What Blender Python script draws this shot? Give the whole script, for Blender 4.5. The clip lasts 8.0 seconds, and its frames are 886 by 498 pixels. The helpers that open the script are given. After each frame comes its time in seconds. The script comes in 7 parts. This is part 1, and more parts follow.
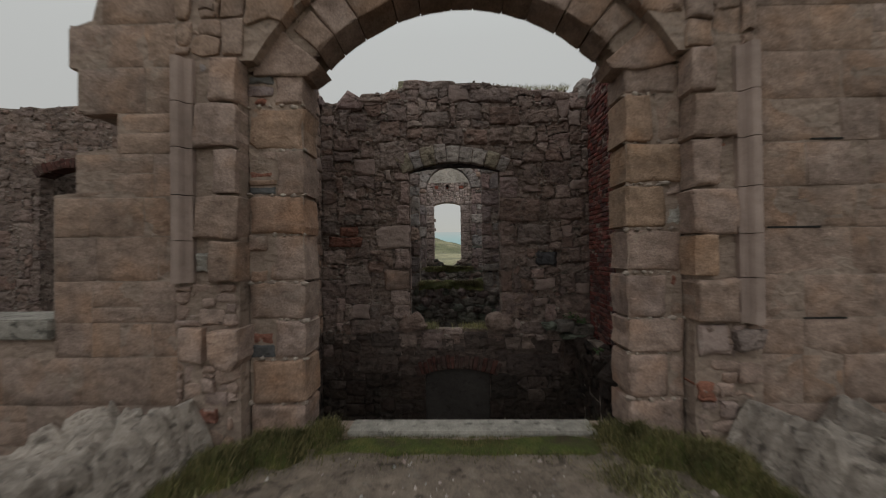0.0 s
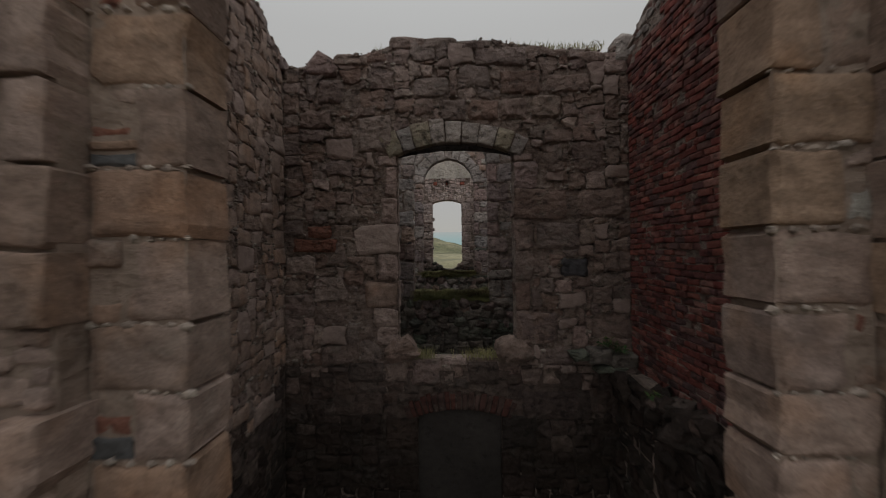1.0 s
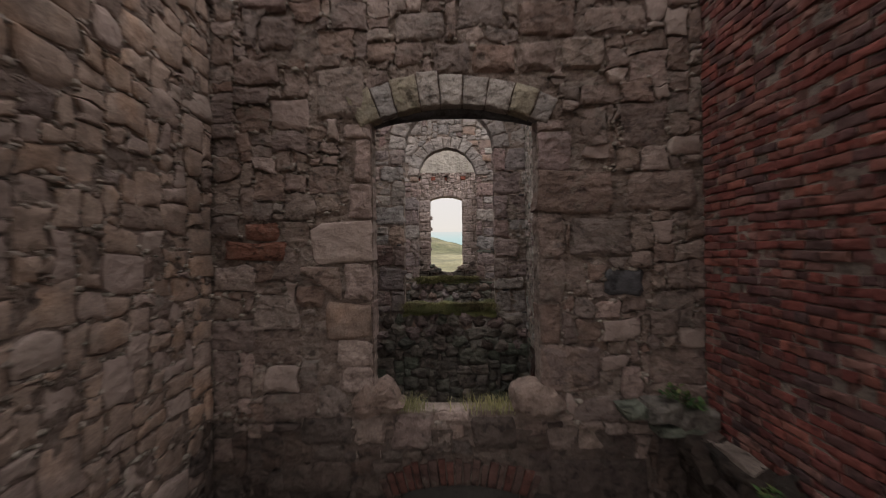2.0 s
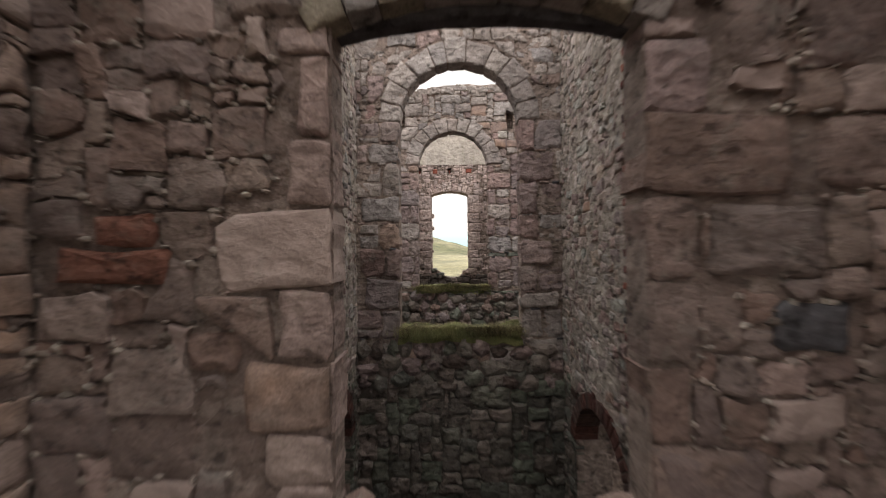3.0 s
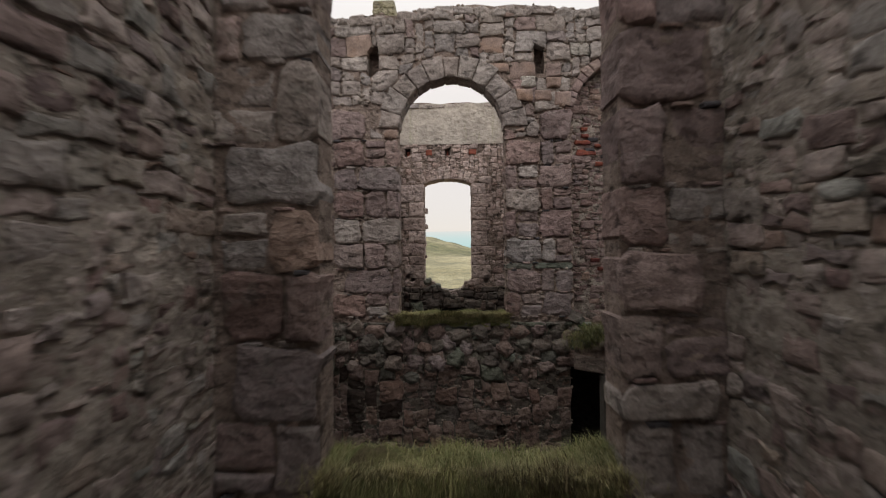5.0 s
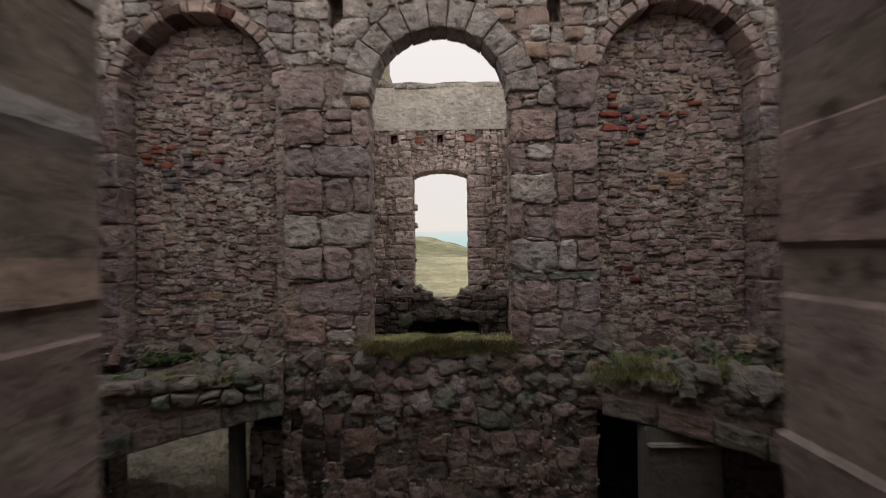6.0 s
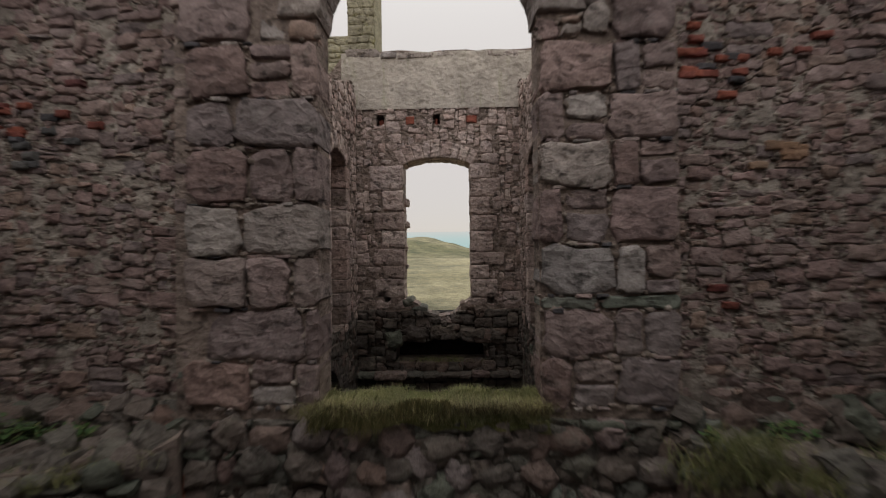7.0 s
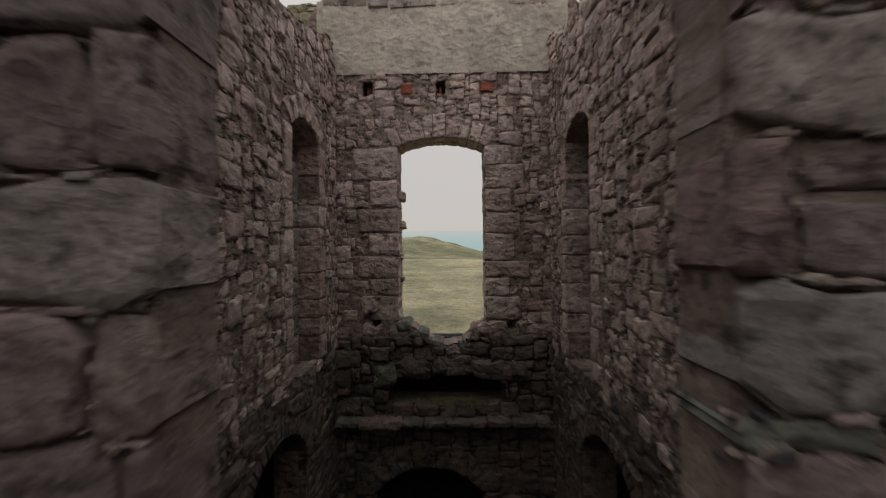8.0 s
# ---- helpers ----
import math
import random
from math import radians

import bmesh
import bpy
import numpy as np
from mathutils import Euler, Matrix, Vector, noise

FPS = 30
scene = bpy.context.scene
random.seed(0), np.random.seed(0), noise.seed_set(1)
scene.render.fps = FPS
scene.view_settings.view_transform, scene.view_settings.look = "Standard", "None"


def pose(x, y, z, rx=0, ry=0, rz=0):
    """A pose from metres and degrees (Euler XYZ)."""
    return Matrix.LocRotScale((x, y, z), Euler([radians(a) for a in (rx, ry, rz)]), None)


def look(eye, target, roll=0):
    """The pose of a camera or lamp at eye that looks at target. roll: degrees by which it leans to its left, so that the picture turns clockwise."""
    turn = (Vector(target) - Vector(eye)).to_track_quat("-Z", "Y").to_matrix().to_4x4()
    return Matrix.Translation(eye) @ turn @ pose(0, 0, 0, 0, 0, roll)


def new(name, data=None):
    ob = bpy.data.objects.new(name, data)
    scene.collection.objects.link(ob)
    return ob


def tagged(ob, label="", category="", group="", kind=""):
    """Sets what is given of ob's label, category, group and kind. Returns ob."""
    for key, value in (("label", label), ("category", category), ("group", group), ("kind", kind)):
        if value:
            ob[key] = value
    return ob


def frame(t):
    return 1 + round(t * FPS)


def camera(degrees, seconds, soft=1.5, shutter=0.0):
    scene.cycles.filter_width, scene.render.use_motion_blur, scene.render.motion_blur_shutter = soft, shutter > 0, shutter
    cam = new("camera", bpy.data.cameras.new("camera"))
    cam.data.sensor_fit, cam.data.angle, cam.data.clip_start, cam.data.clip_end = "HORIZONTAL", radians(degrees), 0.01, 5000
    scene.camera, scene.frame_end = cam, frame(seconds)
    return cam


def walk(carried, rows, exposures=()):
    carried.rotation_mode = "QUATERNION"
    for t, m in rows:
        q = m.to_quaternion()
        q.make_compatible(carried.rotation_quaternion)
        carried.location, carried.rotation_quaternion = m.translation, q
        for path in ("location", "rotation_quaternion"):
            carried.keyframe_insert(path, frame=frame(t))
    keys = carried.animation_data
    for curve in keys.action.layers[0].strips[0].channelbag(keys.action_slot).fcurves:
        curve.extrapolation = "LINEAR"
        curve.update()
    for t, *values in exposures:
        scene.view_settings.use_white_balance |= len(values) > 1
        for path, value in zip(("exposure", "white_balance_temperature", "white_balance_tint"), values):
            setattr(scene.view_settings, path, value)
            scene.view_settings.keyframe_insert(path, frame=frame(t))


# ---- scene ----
cam = camera(100.3, 8.0, soft=1.0, shutter=0.55)
METRES, EYE, TILT, LEAN, TURN = 14.0, 1.95, 0.0, 0.0, 1.4
ROWS = [
    (0.0, 0.0, 0.0, 0.0, 0.01, 0.5, 0.71),
    (0.5, -0.0005, 0.0606, 0.0039, -0.02, 0.48, 0.71),
    (1.0, 0.0026, 0.1197, 0.0074, 0.01, 0.5, 0.68),
    (1.5, 0.0078, 0.1786, 0.011, 0.05, 0.45, 0.65),
    (3.0, -0.001, 0.3775, 0.0211, 0.06, 0.44, 0.62),
    (3.5, -0.0096, 0.4474, 0.0252, 0.04, 0.39, 0.64),
    (4.0, -0.0108, 0.5106, 0.0284, 0.01, 0.42, 0.6),
    (4.5, -0.0029, 0.568, 0.0311, -0.01, 0.41, 0.54),
    (6.0, 0.0194, 0.7339, 0.0388, -0.22, 0.39, 0.68),
    (6.5, 0.0253, 0.7943, 0.042, -0.18, 0.4, 0.67),
    (7.0, 0.0257, 0.8597, 0.0458, -0.13, 0.44, 0.67),
    (7.5, 0.022, 0.9272, 0.0507, -0.24, 0.44, 0.68),
    (8.0, 0.0179, 0.9945, 0.0572, -0.24, 0.33, 0.6),
]
walk(cam, [(t, pose(0, 0, EYE, TILT, LEAN, TURN) @ pose(METRES * x, METRES * y, METRES * z, 90 + pitch, roll, yaw)) for t, x, y, z, yaw, pitch, roll in ROWS],
     [(0.0, -0.06, 6100, 2), (1.0, -0.26, 6150, 5), (1.5, 0.05, 6350, 10), (2.8, 1.4, 6400, 9), (3.5, 1.1, 6500, 9), (4.0, 0.96, 6450, 9), (4.5, 0.75, 6400, 9), (6.0, 0.72, 6400, 9), (6.5, 0.64, 6400, 9), (7.0, 0.42, 6400, 9), (7.5, 0.14, 6400, 9), (8.0, 0.18, 6400, 9)])

from mathutils import geometry


# ---- daylight: a bright overcast sky ----
world = bpy.data.worlds.new("overcast")
scene.world = world
world.use_nodes = True
wn, wl = world.node_tree.nodes, world.node_tree.links
sky = wn.new("ShaderNodeTexSky")
sky.sky_type = "NISHITA"
sky.sun_disc = False
sky.sun_elevation, sky.sun_rotation = radians(50), radians(200)
cloud = wn.new("ShaderNodeMixRGB")
cloud.inputs[0].default_value = 0.9
# an overcast sky grows brighter towards the zenith
place = wn.new("ShaderNodeTexCoord")
parts_of = wn.new("ShaderNodeSeparateXYZ")
layer = wn.new("ShaderNodeValToRGB")
layer.color_ramp.elements[0].color, layer.color_ramp.elements[1].color = (0.5, 0.444, 0.402, 1), (0.88, 0.86, 0.835, 1)
mid_sky = layer.color_ramp.elements.new(0.5)
mid_sky.color = (0.61, 0.565, 0.53, 1)
rise_of = wn.new("ShaderNodeMixRGB")
rise_of.blend_type = "MULTIPLY"
rise_of.inputs[0].default_value, rise_of.inputs[2].default_value = 1.0, (10, 10, 10, 1)
wl.new(place.outputs["Generated"], parts_of.inputs[0])
wl.new(parts_of.outputs["Z"], layer.inputs[0])
wl.new(layer.outputs[0], rise_of.inputs[1])
wl.new(rise_of.outputs[0], cloud.inputs[2])
wl.new(sky.outputs[0], cloud.inputs[1])
wl.new(cloud.outputs[0], wn["Background"].inputs[0])
wn["Background"].inputs[1].default_value = 0.1
sun = new("sun", bpy.data.lights.new("sun", "SUN"))
sun.data.energy, sun.data.angle, sun.data.color = 0.85, radians(100), (1.0, 0.97, 0.93)
sun.matrix_world = look((1.0, -4.2, 12), (0, 0, 0))


# ---- materials ----
def nodes_of(name):
    m = bpy.data.materials.new(name)
    m.use_nodes = True
    n, l = m.node_tree.nodes, m.node_tree.links
    return m, n, l, n["Principled BSDF"]


def noise_node(n, l, scale, detail=6, rough=0.6, coord=None):
    t = n.new("ShaderNodeTexNoise")
    t.inputs["Scale"].default_value, t.inputs["Detail"].default_value = scale, detail
    t.inputs["Roughness"].default_value = rough
    l.new(coord, t.inputs["Vector"])
    return t.outputs["Fac"]


def ramp_node(n, l, fac, stops, mode="LINEAR"):
    r = n.new("ShaderNodeValToRGB")
    r.color_ramp.interpolation = mode
    while len(r.color_ramp.elements) < len(stops):
        r.color_ramp.elements.new(0.5)
    for e, (p, c) in zip(r.color_ramp.elements, stops):
        e.position, e.color = p, (*c, 1) if len(c) == 3 else c
    l.new(fac, r.inputs[0])
    return r.outputs[0]


def mix_node(n, l, fac, a, b, mode="MIX"):
    x = n.new("ShaderNodeMixRGB")
    x.blend_type = mode
    for s, v in zip(x.inputs, (fac, a, b)):
        if isinstance(v, (int, float)):
            s.default_value = v
        elif isinstance(v, tuple):
            s.default_value = (*v, 1)
        else:
            l.new(v, s)
    return x.outputs[0]


def bump_node(n, l, bsdf, pairs):
    prev = None
    for height, strength, dist in pairs:
        b = n.new("ShaderNodeBump")
        b.inputs["Strength"].default_value, b.inputs["Distance"].default_value = strength, dist
        l.new(height, b.inputs["Height"])
        if prev:
            l.new(prev, b.inputs["Normal"])
        prev = b.outputs[0]
    l.new(prev, bsdf.inputs["Normal"])


def masonry(name, colours, island=False, relief=0.03, lichen=0.25, lichen_colour=(0.30, 0.31, 0.27), streak=1.0, mottle=0.45, strata=1.3, stain=0.0, coarse=1.0, grain=1.0, pit_shade=1.1):
    """Weathered stone or brick: a tone for each piece, stains, grain, lichen and a hewn relief. mottle: 1 for an even face."""
    m, n, l, bsdf = nodes_of(name)
    g = n.new("ShaderNodeNewGeometry")
    if island:
        rnd = g.outputs["Random Per Island"]
    else:
        rnd = n.new("ShaderNodeObjectInfo").outputs["Random"]
    pos = g.outputs["Position"]
    k = len(colours)
    a = 1 - mottle

    def stretched(x, y, z):
        v = n.new("ShaderNodeVectorMath")
        v.operation = "MULTIPLY"
        v.inputs[1].default_value = (x, y, z)
        l.new(pos, v.inputs[0])
        return v.outputs[0]

    def shade(tone, fac, lo, hi, dark, light):
        return mix_node(n, l, 1.0, tone, ramp_node(n, l, fac, [(lo, (dark, dark * 0.985, dark * 0.97)), (hi, (light, light * 0.995, light * 0.985))]), "MULTIPLY")

    tone = ramp_node(n, l, rnd, [((i + 0.5) / k, c) for i, c in enumerate(colours)])
    # broad weathering, then patches a hand wide, then grain
    tone = shade(tone, noise_node(n, l, 1.3, 4, 0.55, pos), 0.32, 0.68, 0.76, 1.2)
    tone = shade(tone, noise_node(n, l, 6.5, 5, 0.6, stretched(1, 1, 1.4)), 0.33, 0.67, 1 - 0.5 * a, 1 + 0.42 * a)
    fine = noise_node(n, l, 48.0, 7, 0.72, pos)
    tone = shade(tone, fine, 0.32, 0.68, 1 - 0.48 * a * grain, 1 + 0.42 * a * grain)
    spots = noise_node(n, l, 4.3, 7, 0.7, stretched(1, 1, streak))
    mask = ramp_node(n, l, spots, [(0.56, (0, 0, 0)), (0.7, (lichen, lichen, lichen))])
    tone = mix_node(n, l, mask, tone, lichen_colour)
    if stain:
        rust = noise_node(n, l, 2.3, 3, 0.5, pos)
        warm = ramp_node(n, l, rust, [(0.5, (1, 1, 1)), (0.66, (1 + 0.25 * stain, 1 - 0.12 * stain, 1 - 0.5 * stain))])
        tone = mix_node(n, l, 1.0, tone, warm, "MULTIPLY")
    # hewn face: shallow scallops and layered breaks, with pits here and there
    layers = stretched(1, 1, strata)
    chip = noise_node(n, l, 7.0, 7, 0.6, layers)
    bend = n.new("ShaderNodeVectorMath")
    bend.operation = "ADD"
    wob = n.new("ShaderNodeTexNoise")
    wob.inputs["Scale"].default_value = 5.0
    l.new(layers, wob.inputs["Vector"])
    half = n.new("ShaderNodeVectorMath")
    half.operation = "SCALE"
    half.inputs["Scale"].default_value = 0.25
    l.new(wob.outputs["Color"], half.inputs[0])
    l.new(layers, bend.inputs[0])
    l.new(half.outputs[0], bend.inputs[1])
    scallop = n.new("ShaderNodeTexVoronoi")
    scallop.inputs["Scale"].default_value = 7.5
    l.new(bend.outputs[0], scallop.inputs["Vector"])
    # hollows of the relief are darkened in the colour, standing in for their shade
    tone = shade(tone, chip, 0.34, 0.44, 1 - pit_shade * a, 1.0)
    l.new(tone, bsdf.inputs["Base Color"])
    bsdf.inputs["Roughness"].default_value = 0.92
    bsdf.inputs["Specular IOR Level"].default_value = 0.25
    bump_node(n, l, bsdf, [(scallop.outputs["Distance"], 1.0, relief * 1.1 * coarse), (chip, 1.0, relief * 1.6 * coarse), (fine, 1.0, relief * 0.5 * grain)])
    return m


def pair(name, colours, **kw):
    """The same surface for single pieces and for joined ones."""
    return masonry(name, colours, False, **kw), masonry(name + "_joined", colours, True, **kw)


PINK = [(0.222, 0.17, 0.169), (0.262, 0.203, 0.199), (0.295, 0.227, 0.221), (0.238, 0.195, 0.199), (0.272, 0.234, 0.235), (0.222, 0.153, 0.143), (0.303, 0.246, 0.235)]
GREY = [(0.312, 0.274, 0.265), (0.361, 0.317, 0.302), (0.398, 0.358, 0.343), (0.292, 0.269, 0.271), (0.34, 0.293, 0.276), (0.418, 0.371, 0.353)]
TAN = [(0.28, 0.203, 0.168), (0.262, 0.19, 0.157), (0.272, 0.203, 0.172), (0.285, 0.201, 0.158), (0.258, 0.192, 0.165), (0.27, 0.204, 0.176)]
RED = [(0.165, 0.05, 0.045), (0.215, 0.066, 0.055), (0.125, 0.044, 0.043), (0.1, 0.058, 0.06), (0.25, 0.088, 0.07), (0.17, 0.066, 0.06), (0.08, 0.05, 0.053), (0.235, 0.12, 0.105)]
pink, pink_j = pair("pink_granite_rubble", PINK)
grey, grey_j = pair("grey_granite_rubble", GREY)
tan, tan_j = pair("tan_dressed_granite", TAN, relief=0.02, lichen=0.15, mottle=0.5, strata=1.1, coarse=0.55, grain=1.35, stain=0.25, pit_shade=0.4)
ochre = masonry("ochre_stained_granite", [(0.316, 0.219, 0.165), (0.302, 0.201, 0.154), (0.326, 0.228, 0.168)], relief=0.02, lichen=0.2, lichen_colour=(0.27, 0.215, 0.18), mottle=0.5, strata=1.1, coarse=0.55, grain=1.35, stain=0.25, pit_shade=0.4)
buff, buff_j = pair("buff_dressed_granite", [(0.316, 0.235, 0.203), (0.293, 0.214, 0.183), (0.335, 0.252, 0.218), (0.298, 0.227, 0.207)], relief=0.02, lichen=0.15, mottle=0.5, strata=1.1, coarse=0.55, grain=1.35, stain=0.25, pit_shade=0.4)
ROSE = [(0.225, 0.164, 0.148), (0.265, 0.196, 0.175), (0.238, 0.189, 0.175), (0.21, 0.156, 0.146), (0.288, 0.222, 0.195), (0.228, 0.15, 0.128), (0.27, 0.212, 0.192)]
rose, rose_j = pair("rosy_brown_rubble", ROSE, mottle=0.5, relief=0.04)
brick_mortar = masonry("brick_stained_mortar", [(0.16, 0.085, 0.075), (0.19, 0.11, 0.095)], relief=0.03, lichen=0.5, lichen_colour=(0.3, 0.25, 0.22))
crumbs = masonry("pale_mortar_crumbs", [(0.14, 0.112, 0.098), (0.22, 0.18, 0.16), (0.27, 0.23, 0.205), (0.19, 0.142, 0.125), (0.33, 0.29, 0.26)], True, relief=0.01)
rose_mortar = masonry("rosy_lime_mortar", [(0.205, 0.157, 0.141), (0.227, 0.172, 0.153)], relief=0.05, lichen=0.12, mottle=0.5)
pale_crumbs = masonry("pale_lime_crumbs", [(0.3, 0.25, 0.22), (0.42, 0.37, 0.33), (0.24, 0.19, 0.165), (0.36, 0.3, 0.26)], True, relief=0.01)
rosy = masonry("rosy_dressed_sandstone", [(0.297, 0.23, 0.212), (0.281, 0.212, 0.196), (0.315, 0.247, 0.227)], relief=0.015, mottle=0.75, pit_shade=0.4)
rosy_red = masonry("pink_dressed_sandstone", [(0.36, 0.272, 0.252), (0.335, 0.258, 0.242), (0.372, 0.29, 0.265), (0.33, 0.242, 0.224)], relief=0.034, mottle=0.5, lichen=0.3, lichen_colour=(0.3, 0.27, 0.21), pit_shade=0.8)
lichened = masonry("lichen_yellowed_granite", [(0.306, 0.264, 0.208), (0.285, 0.238, 0.196)], relief=0.025, lichen=0.5, lichen_colour=(0.3, 0.3, 0.19))
slate = masonry("blue_black_slate", [(0.096, 0.096, 0.101), (0.12, 0.116, 0.115)], relief=0.012, lichen=0.1)
white_stone = masonry("pale_quartz_rubble", [(0.40, 0.375, 0.35), (0.44, 0.41, 0.385)], relief=0.035, lichen=0.2)
PALE = [(0.41, 0.35, 0.33), (0.47, 0.41, 0.39), (0.36, 0.345, 0.335), (0.39, 0.3, 0.28), (0.5, 0.45, 0.43), (0.33, 0.26, 0.25), (0.37, 0.375, 0.36), (0.44, 0.36, 0.31), (0.3, 0.25, 0.25)]
pale, pale_j = pair("pale_rubble", PALE)
DAMP = [(0.157, 0.139, 0.128), (0.201, 0.166, 0.149), (0.13, 0.133, 0.12), (0.228, 0.186, 0.171), (0.149, 0.16, 0.133)]
damp, damp_j = pair("damp_algae_stained_rubble", DAMP, lichen=0.35, lichen_colour=(0.10, 0.13, 0.09))
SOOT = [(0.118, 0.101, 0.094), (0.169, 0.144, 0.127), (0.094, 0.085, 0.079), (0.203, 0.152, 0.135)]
# stone darkened to carry the shade low in the basement
DEEP_SHADE = [(0.041, 0.029, 0.025), (0.049, 0.034, 0.03), (0.036, 0.029, 0.026), (0.053, 0.037, 0.031), (0.043, 0.034, 0.03)]
deep_shade, deep_shade_j = pair("deep_shade_rubble", DEEP_SHADE, lichen=0.1, lichen_colour=(0.08, 0.10, 0.07))
# ROSE at under half strength, for the upper band of that painted shade
HALF_SHADE = [tuple(0.42 * v for v in c) for c in ROSE]
half_shade, half_shade_j = pair("half_shade_rosy_rubble", HALF_SHADE, mottle=0.5, relief=0.04, lichen=0.15, lichen_colour=(0.12, 0.13, 0.1))
half_shade_mortar = masonry("half_shade_mortar", [(0.106, 0.08, 0.07), (0.119, 0.09, 0.08)], relief=0.04, lichen=0.12, mottle=0.5)
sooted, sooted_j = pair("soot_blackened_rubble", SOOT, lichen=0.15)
red, red_j = pair("weathered_red_brick", RED, relief=0.014, lichen=0.25, lichen_colour=(0.2, 0.15, 0.135))
MOTLEY = [(0.286, 0.211, 0.207), (0.321, 0.233, 0.22), (0.26, 0.203, 0.202), (0.349, 0.26, 0.22), (0.278, 0.189, 0.178), (0.304, 0.237, 0.234), (0.331, 0.251, 0.238), (0.242, 0.203, 0.207), (0.304, 0.215, 0.207), (0.339, 0.26, 0.243)]
bright_brick = masonry("orange_red_brick", [(0.26, 0.085, 0.06), (0.22, 0.075, 0.06)], relief=0.01, lichen=0.1)
dull_brick = masonry("dull_damp_brick", [(0.077, 0.033, 0.028), (0.096, 0.042, 0.035), (0.058, 0.036, 0.033), (0.083, 0.051, 0.045)], relief=0.012)
green_stone = masonry("greenish_slate", [(0.17, 0.19, 0.165), (0.19, 0.20, 0.18)], relief=0.02)
red_stone = masonry("red_sandstone", [(0.27, 0.12, 0.085), (0.24, 0.115, 0.09)], relief=0.03)
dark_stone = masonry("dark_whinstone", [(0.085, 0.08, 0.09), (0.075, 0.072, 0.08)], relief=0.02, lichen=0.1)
motley, motley_j = pair("mixed_rubble", MOTLEY)
facade_mortar = masonry("tan_lime_mortar", [(0.271, 0.209, 0.176), (0.295, 0.23, 0.193)], relief=0.02, lichen=0.15, mottle=0.7)
pale_mortar = masonry("pale_lime_mortar", [(0.378, 0.336, 0.304), (0.42, 0.373, 0.336)], relief=0.035, lichen=0.15)
deep_shade_mortar = masonry("deep_shade_lime_mortar", [(0.05, 0.038, 0.034), (0.056, 0.043, 0.037)], relief=0.045, lichen=0.1)
damp_mortar = masonry("damp_mortar", [(0.15, 0.135, 0.12), (0.17, 0.15, 0.135)], relief=0.045, lichen=0.2, lichen_colour=(0.10, 0.13, 0.09))
# near-black for sheets and strips that paint the dark of openings and joints
recess_shade = masonry("recess_shade_black", [(0.02, 0.018, 0.017), (0.03, 0.027, 0.025)], relief=0.03, lichen=0.0)
mortar = masonry("lime_mortar", [(0.29, 0.232, 0.208), (0.32, 0.256, 0.228)], relief=0.045, lichen=0.1)
FAIR = [(0.437, 0.35, 0.329), (0.5, 0.403, 0.38), (0.538, 0.442, 0.419), (0.456, 0.38, 0.368), (0.468, 0.35, 0.322), (0.557, 0.464, 0.436)]
fair, fair_j = pair("fair_pink_rubble", FAIR)
render_coat = masonry("pale_weathered_render", [(0.43, 0.4, 0.365), (0.47, 0.432, 0.395)], relief=0.016, mottle=0.72, lichen=0.5, lichen_colour=(0.24, 0.25, 0.13), streak=0.18)
smooth_stone = masonry("smooth_dressed_stone", [(0.29, 0.226, 0.203), (0.308, 0.241, 0.218)], relief=0.004, lichen=0.05, mottle=0.9)
slab_stone = masonry("pale_slab_stone", [(0.231, 0.213, 0.194), (0.264, 0.245, 0.222)], relief=0.008, lichen=0.2)
earth = masonry("dark_earth", [(0.07, 0.06, 0.045), (0.09, 0.075, 0.06)], relief=0.05, lichen=0.2, lichen_colour=(0.10, 0.10, 0.06))
gravel = masonry("trodden_gravel", [(0.17, 0.136, 0.111), (0.204, 0.162, 0.132)], relief=0.03, lichen=0.3, lichen_colour=(0.29, 0.26, 0.23))
pale_earth = masonry("pale_bare_earth", [(0.36, 0.33, 0.27), (0.4, 0.36, 0.3)], relief=0.02, lichen=0.4, lichen_colour=(0.3, 0.29, 0.15), mottle=0.6)
panel_coat = masonry("grey_cement_render", [(0.104, 0.096, 0.091), (0.112, 0.104, 0.096)], relief=0.008, lichen=0.15, mottle=0.75)
lime_crust = masonry("crusted_lime_rubble", [(0.33, 0.285, 0.255), (0.37, 0.325, 0.29)], relief=0.035, lichen=0.35, lichen_colour=(0.42, 0.385, 0.35), mottle=0.5)
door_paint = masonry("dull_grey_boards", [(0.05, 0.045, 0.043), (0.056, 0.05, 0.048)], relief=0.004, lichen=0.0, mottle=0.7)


def grass_material(name, low, high, dry):
    m, n, l, bsdf = nodes_of(name)
    g = n.new("ShaderNodeNewGeometry")
    tone = ramp_node(n, l, g.outputs["Random Per Island"], [(0.0, low), (0.55, high), (1.0, dry)])
    patch = noise_node(n, l, 2.2, 4, 0.6, g.outputs["Position"])
    tone = mix_node(n, l, 1.0, tone, ramp_node(n, l, patch, [(0.3, (0.7, 0.7, 0.65)), (0.7, (1.25, 1.2, 1.0))]), "MULTIPLY")
    l.new(tone, bsdf.inputs["Base Color"])
    bsdf.inputs["Roughness"].default_value = 0.7
    bsdf.inputs["Specular IOR Level"].default_value = 0.2
    return m


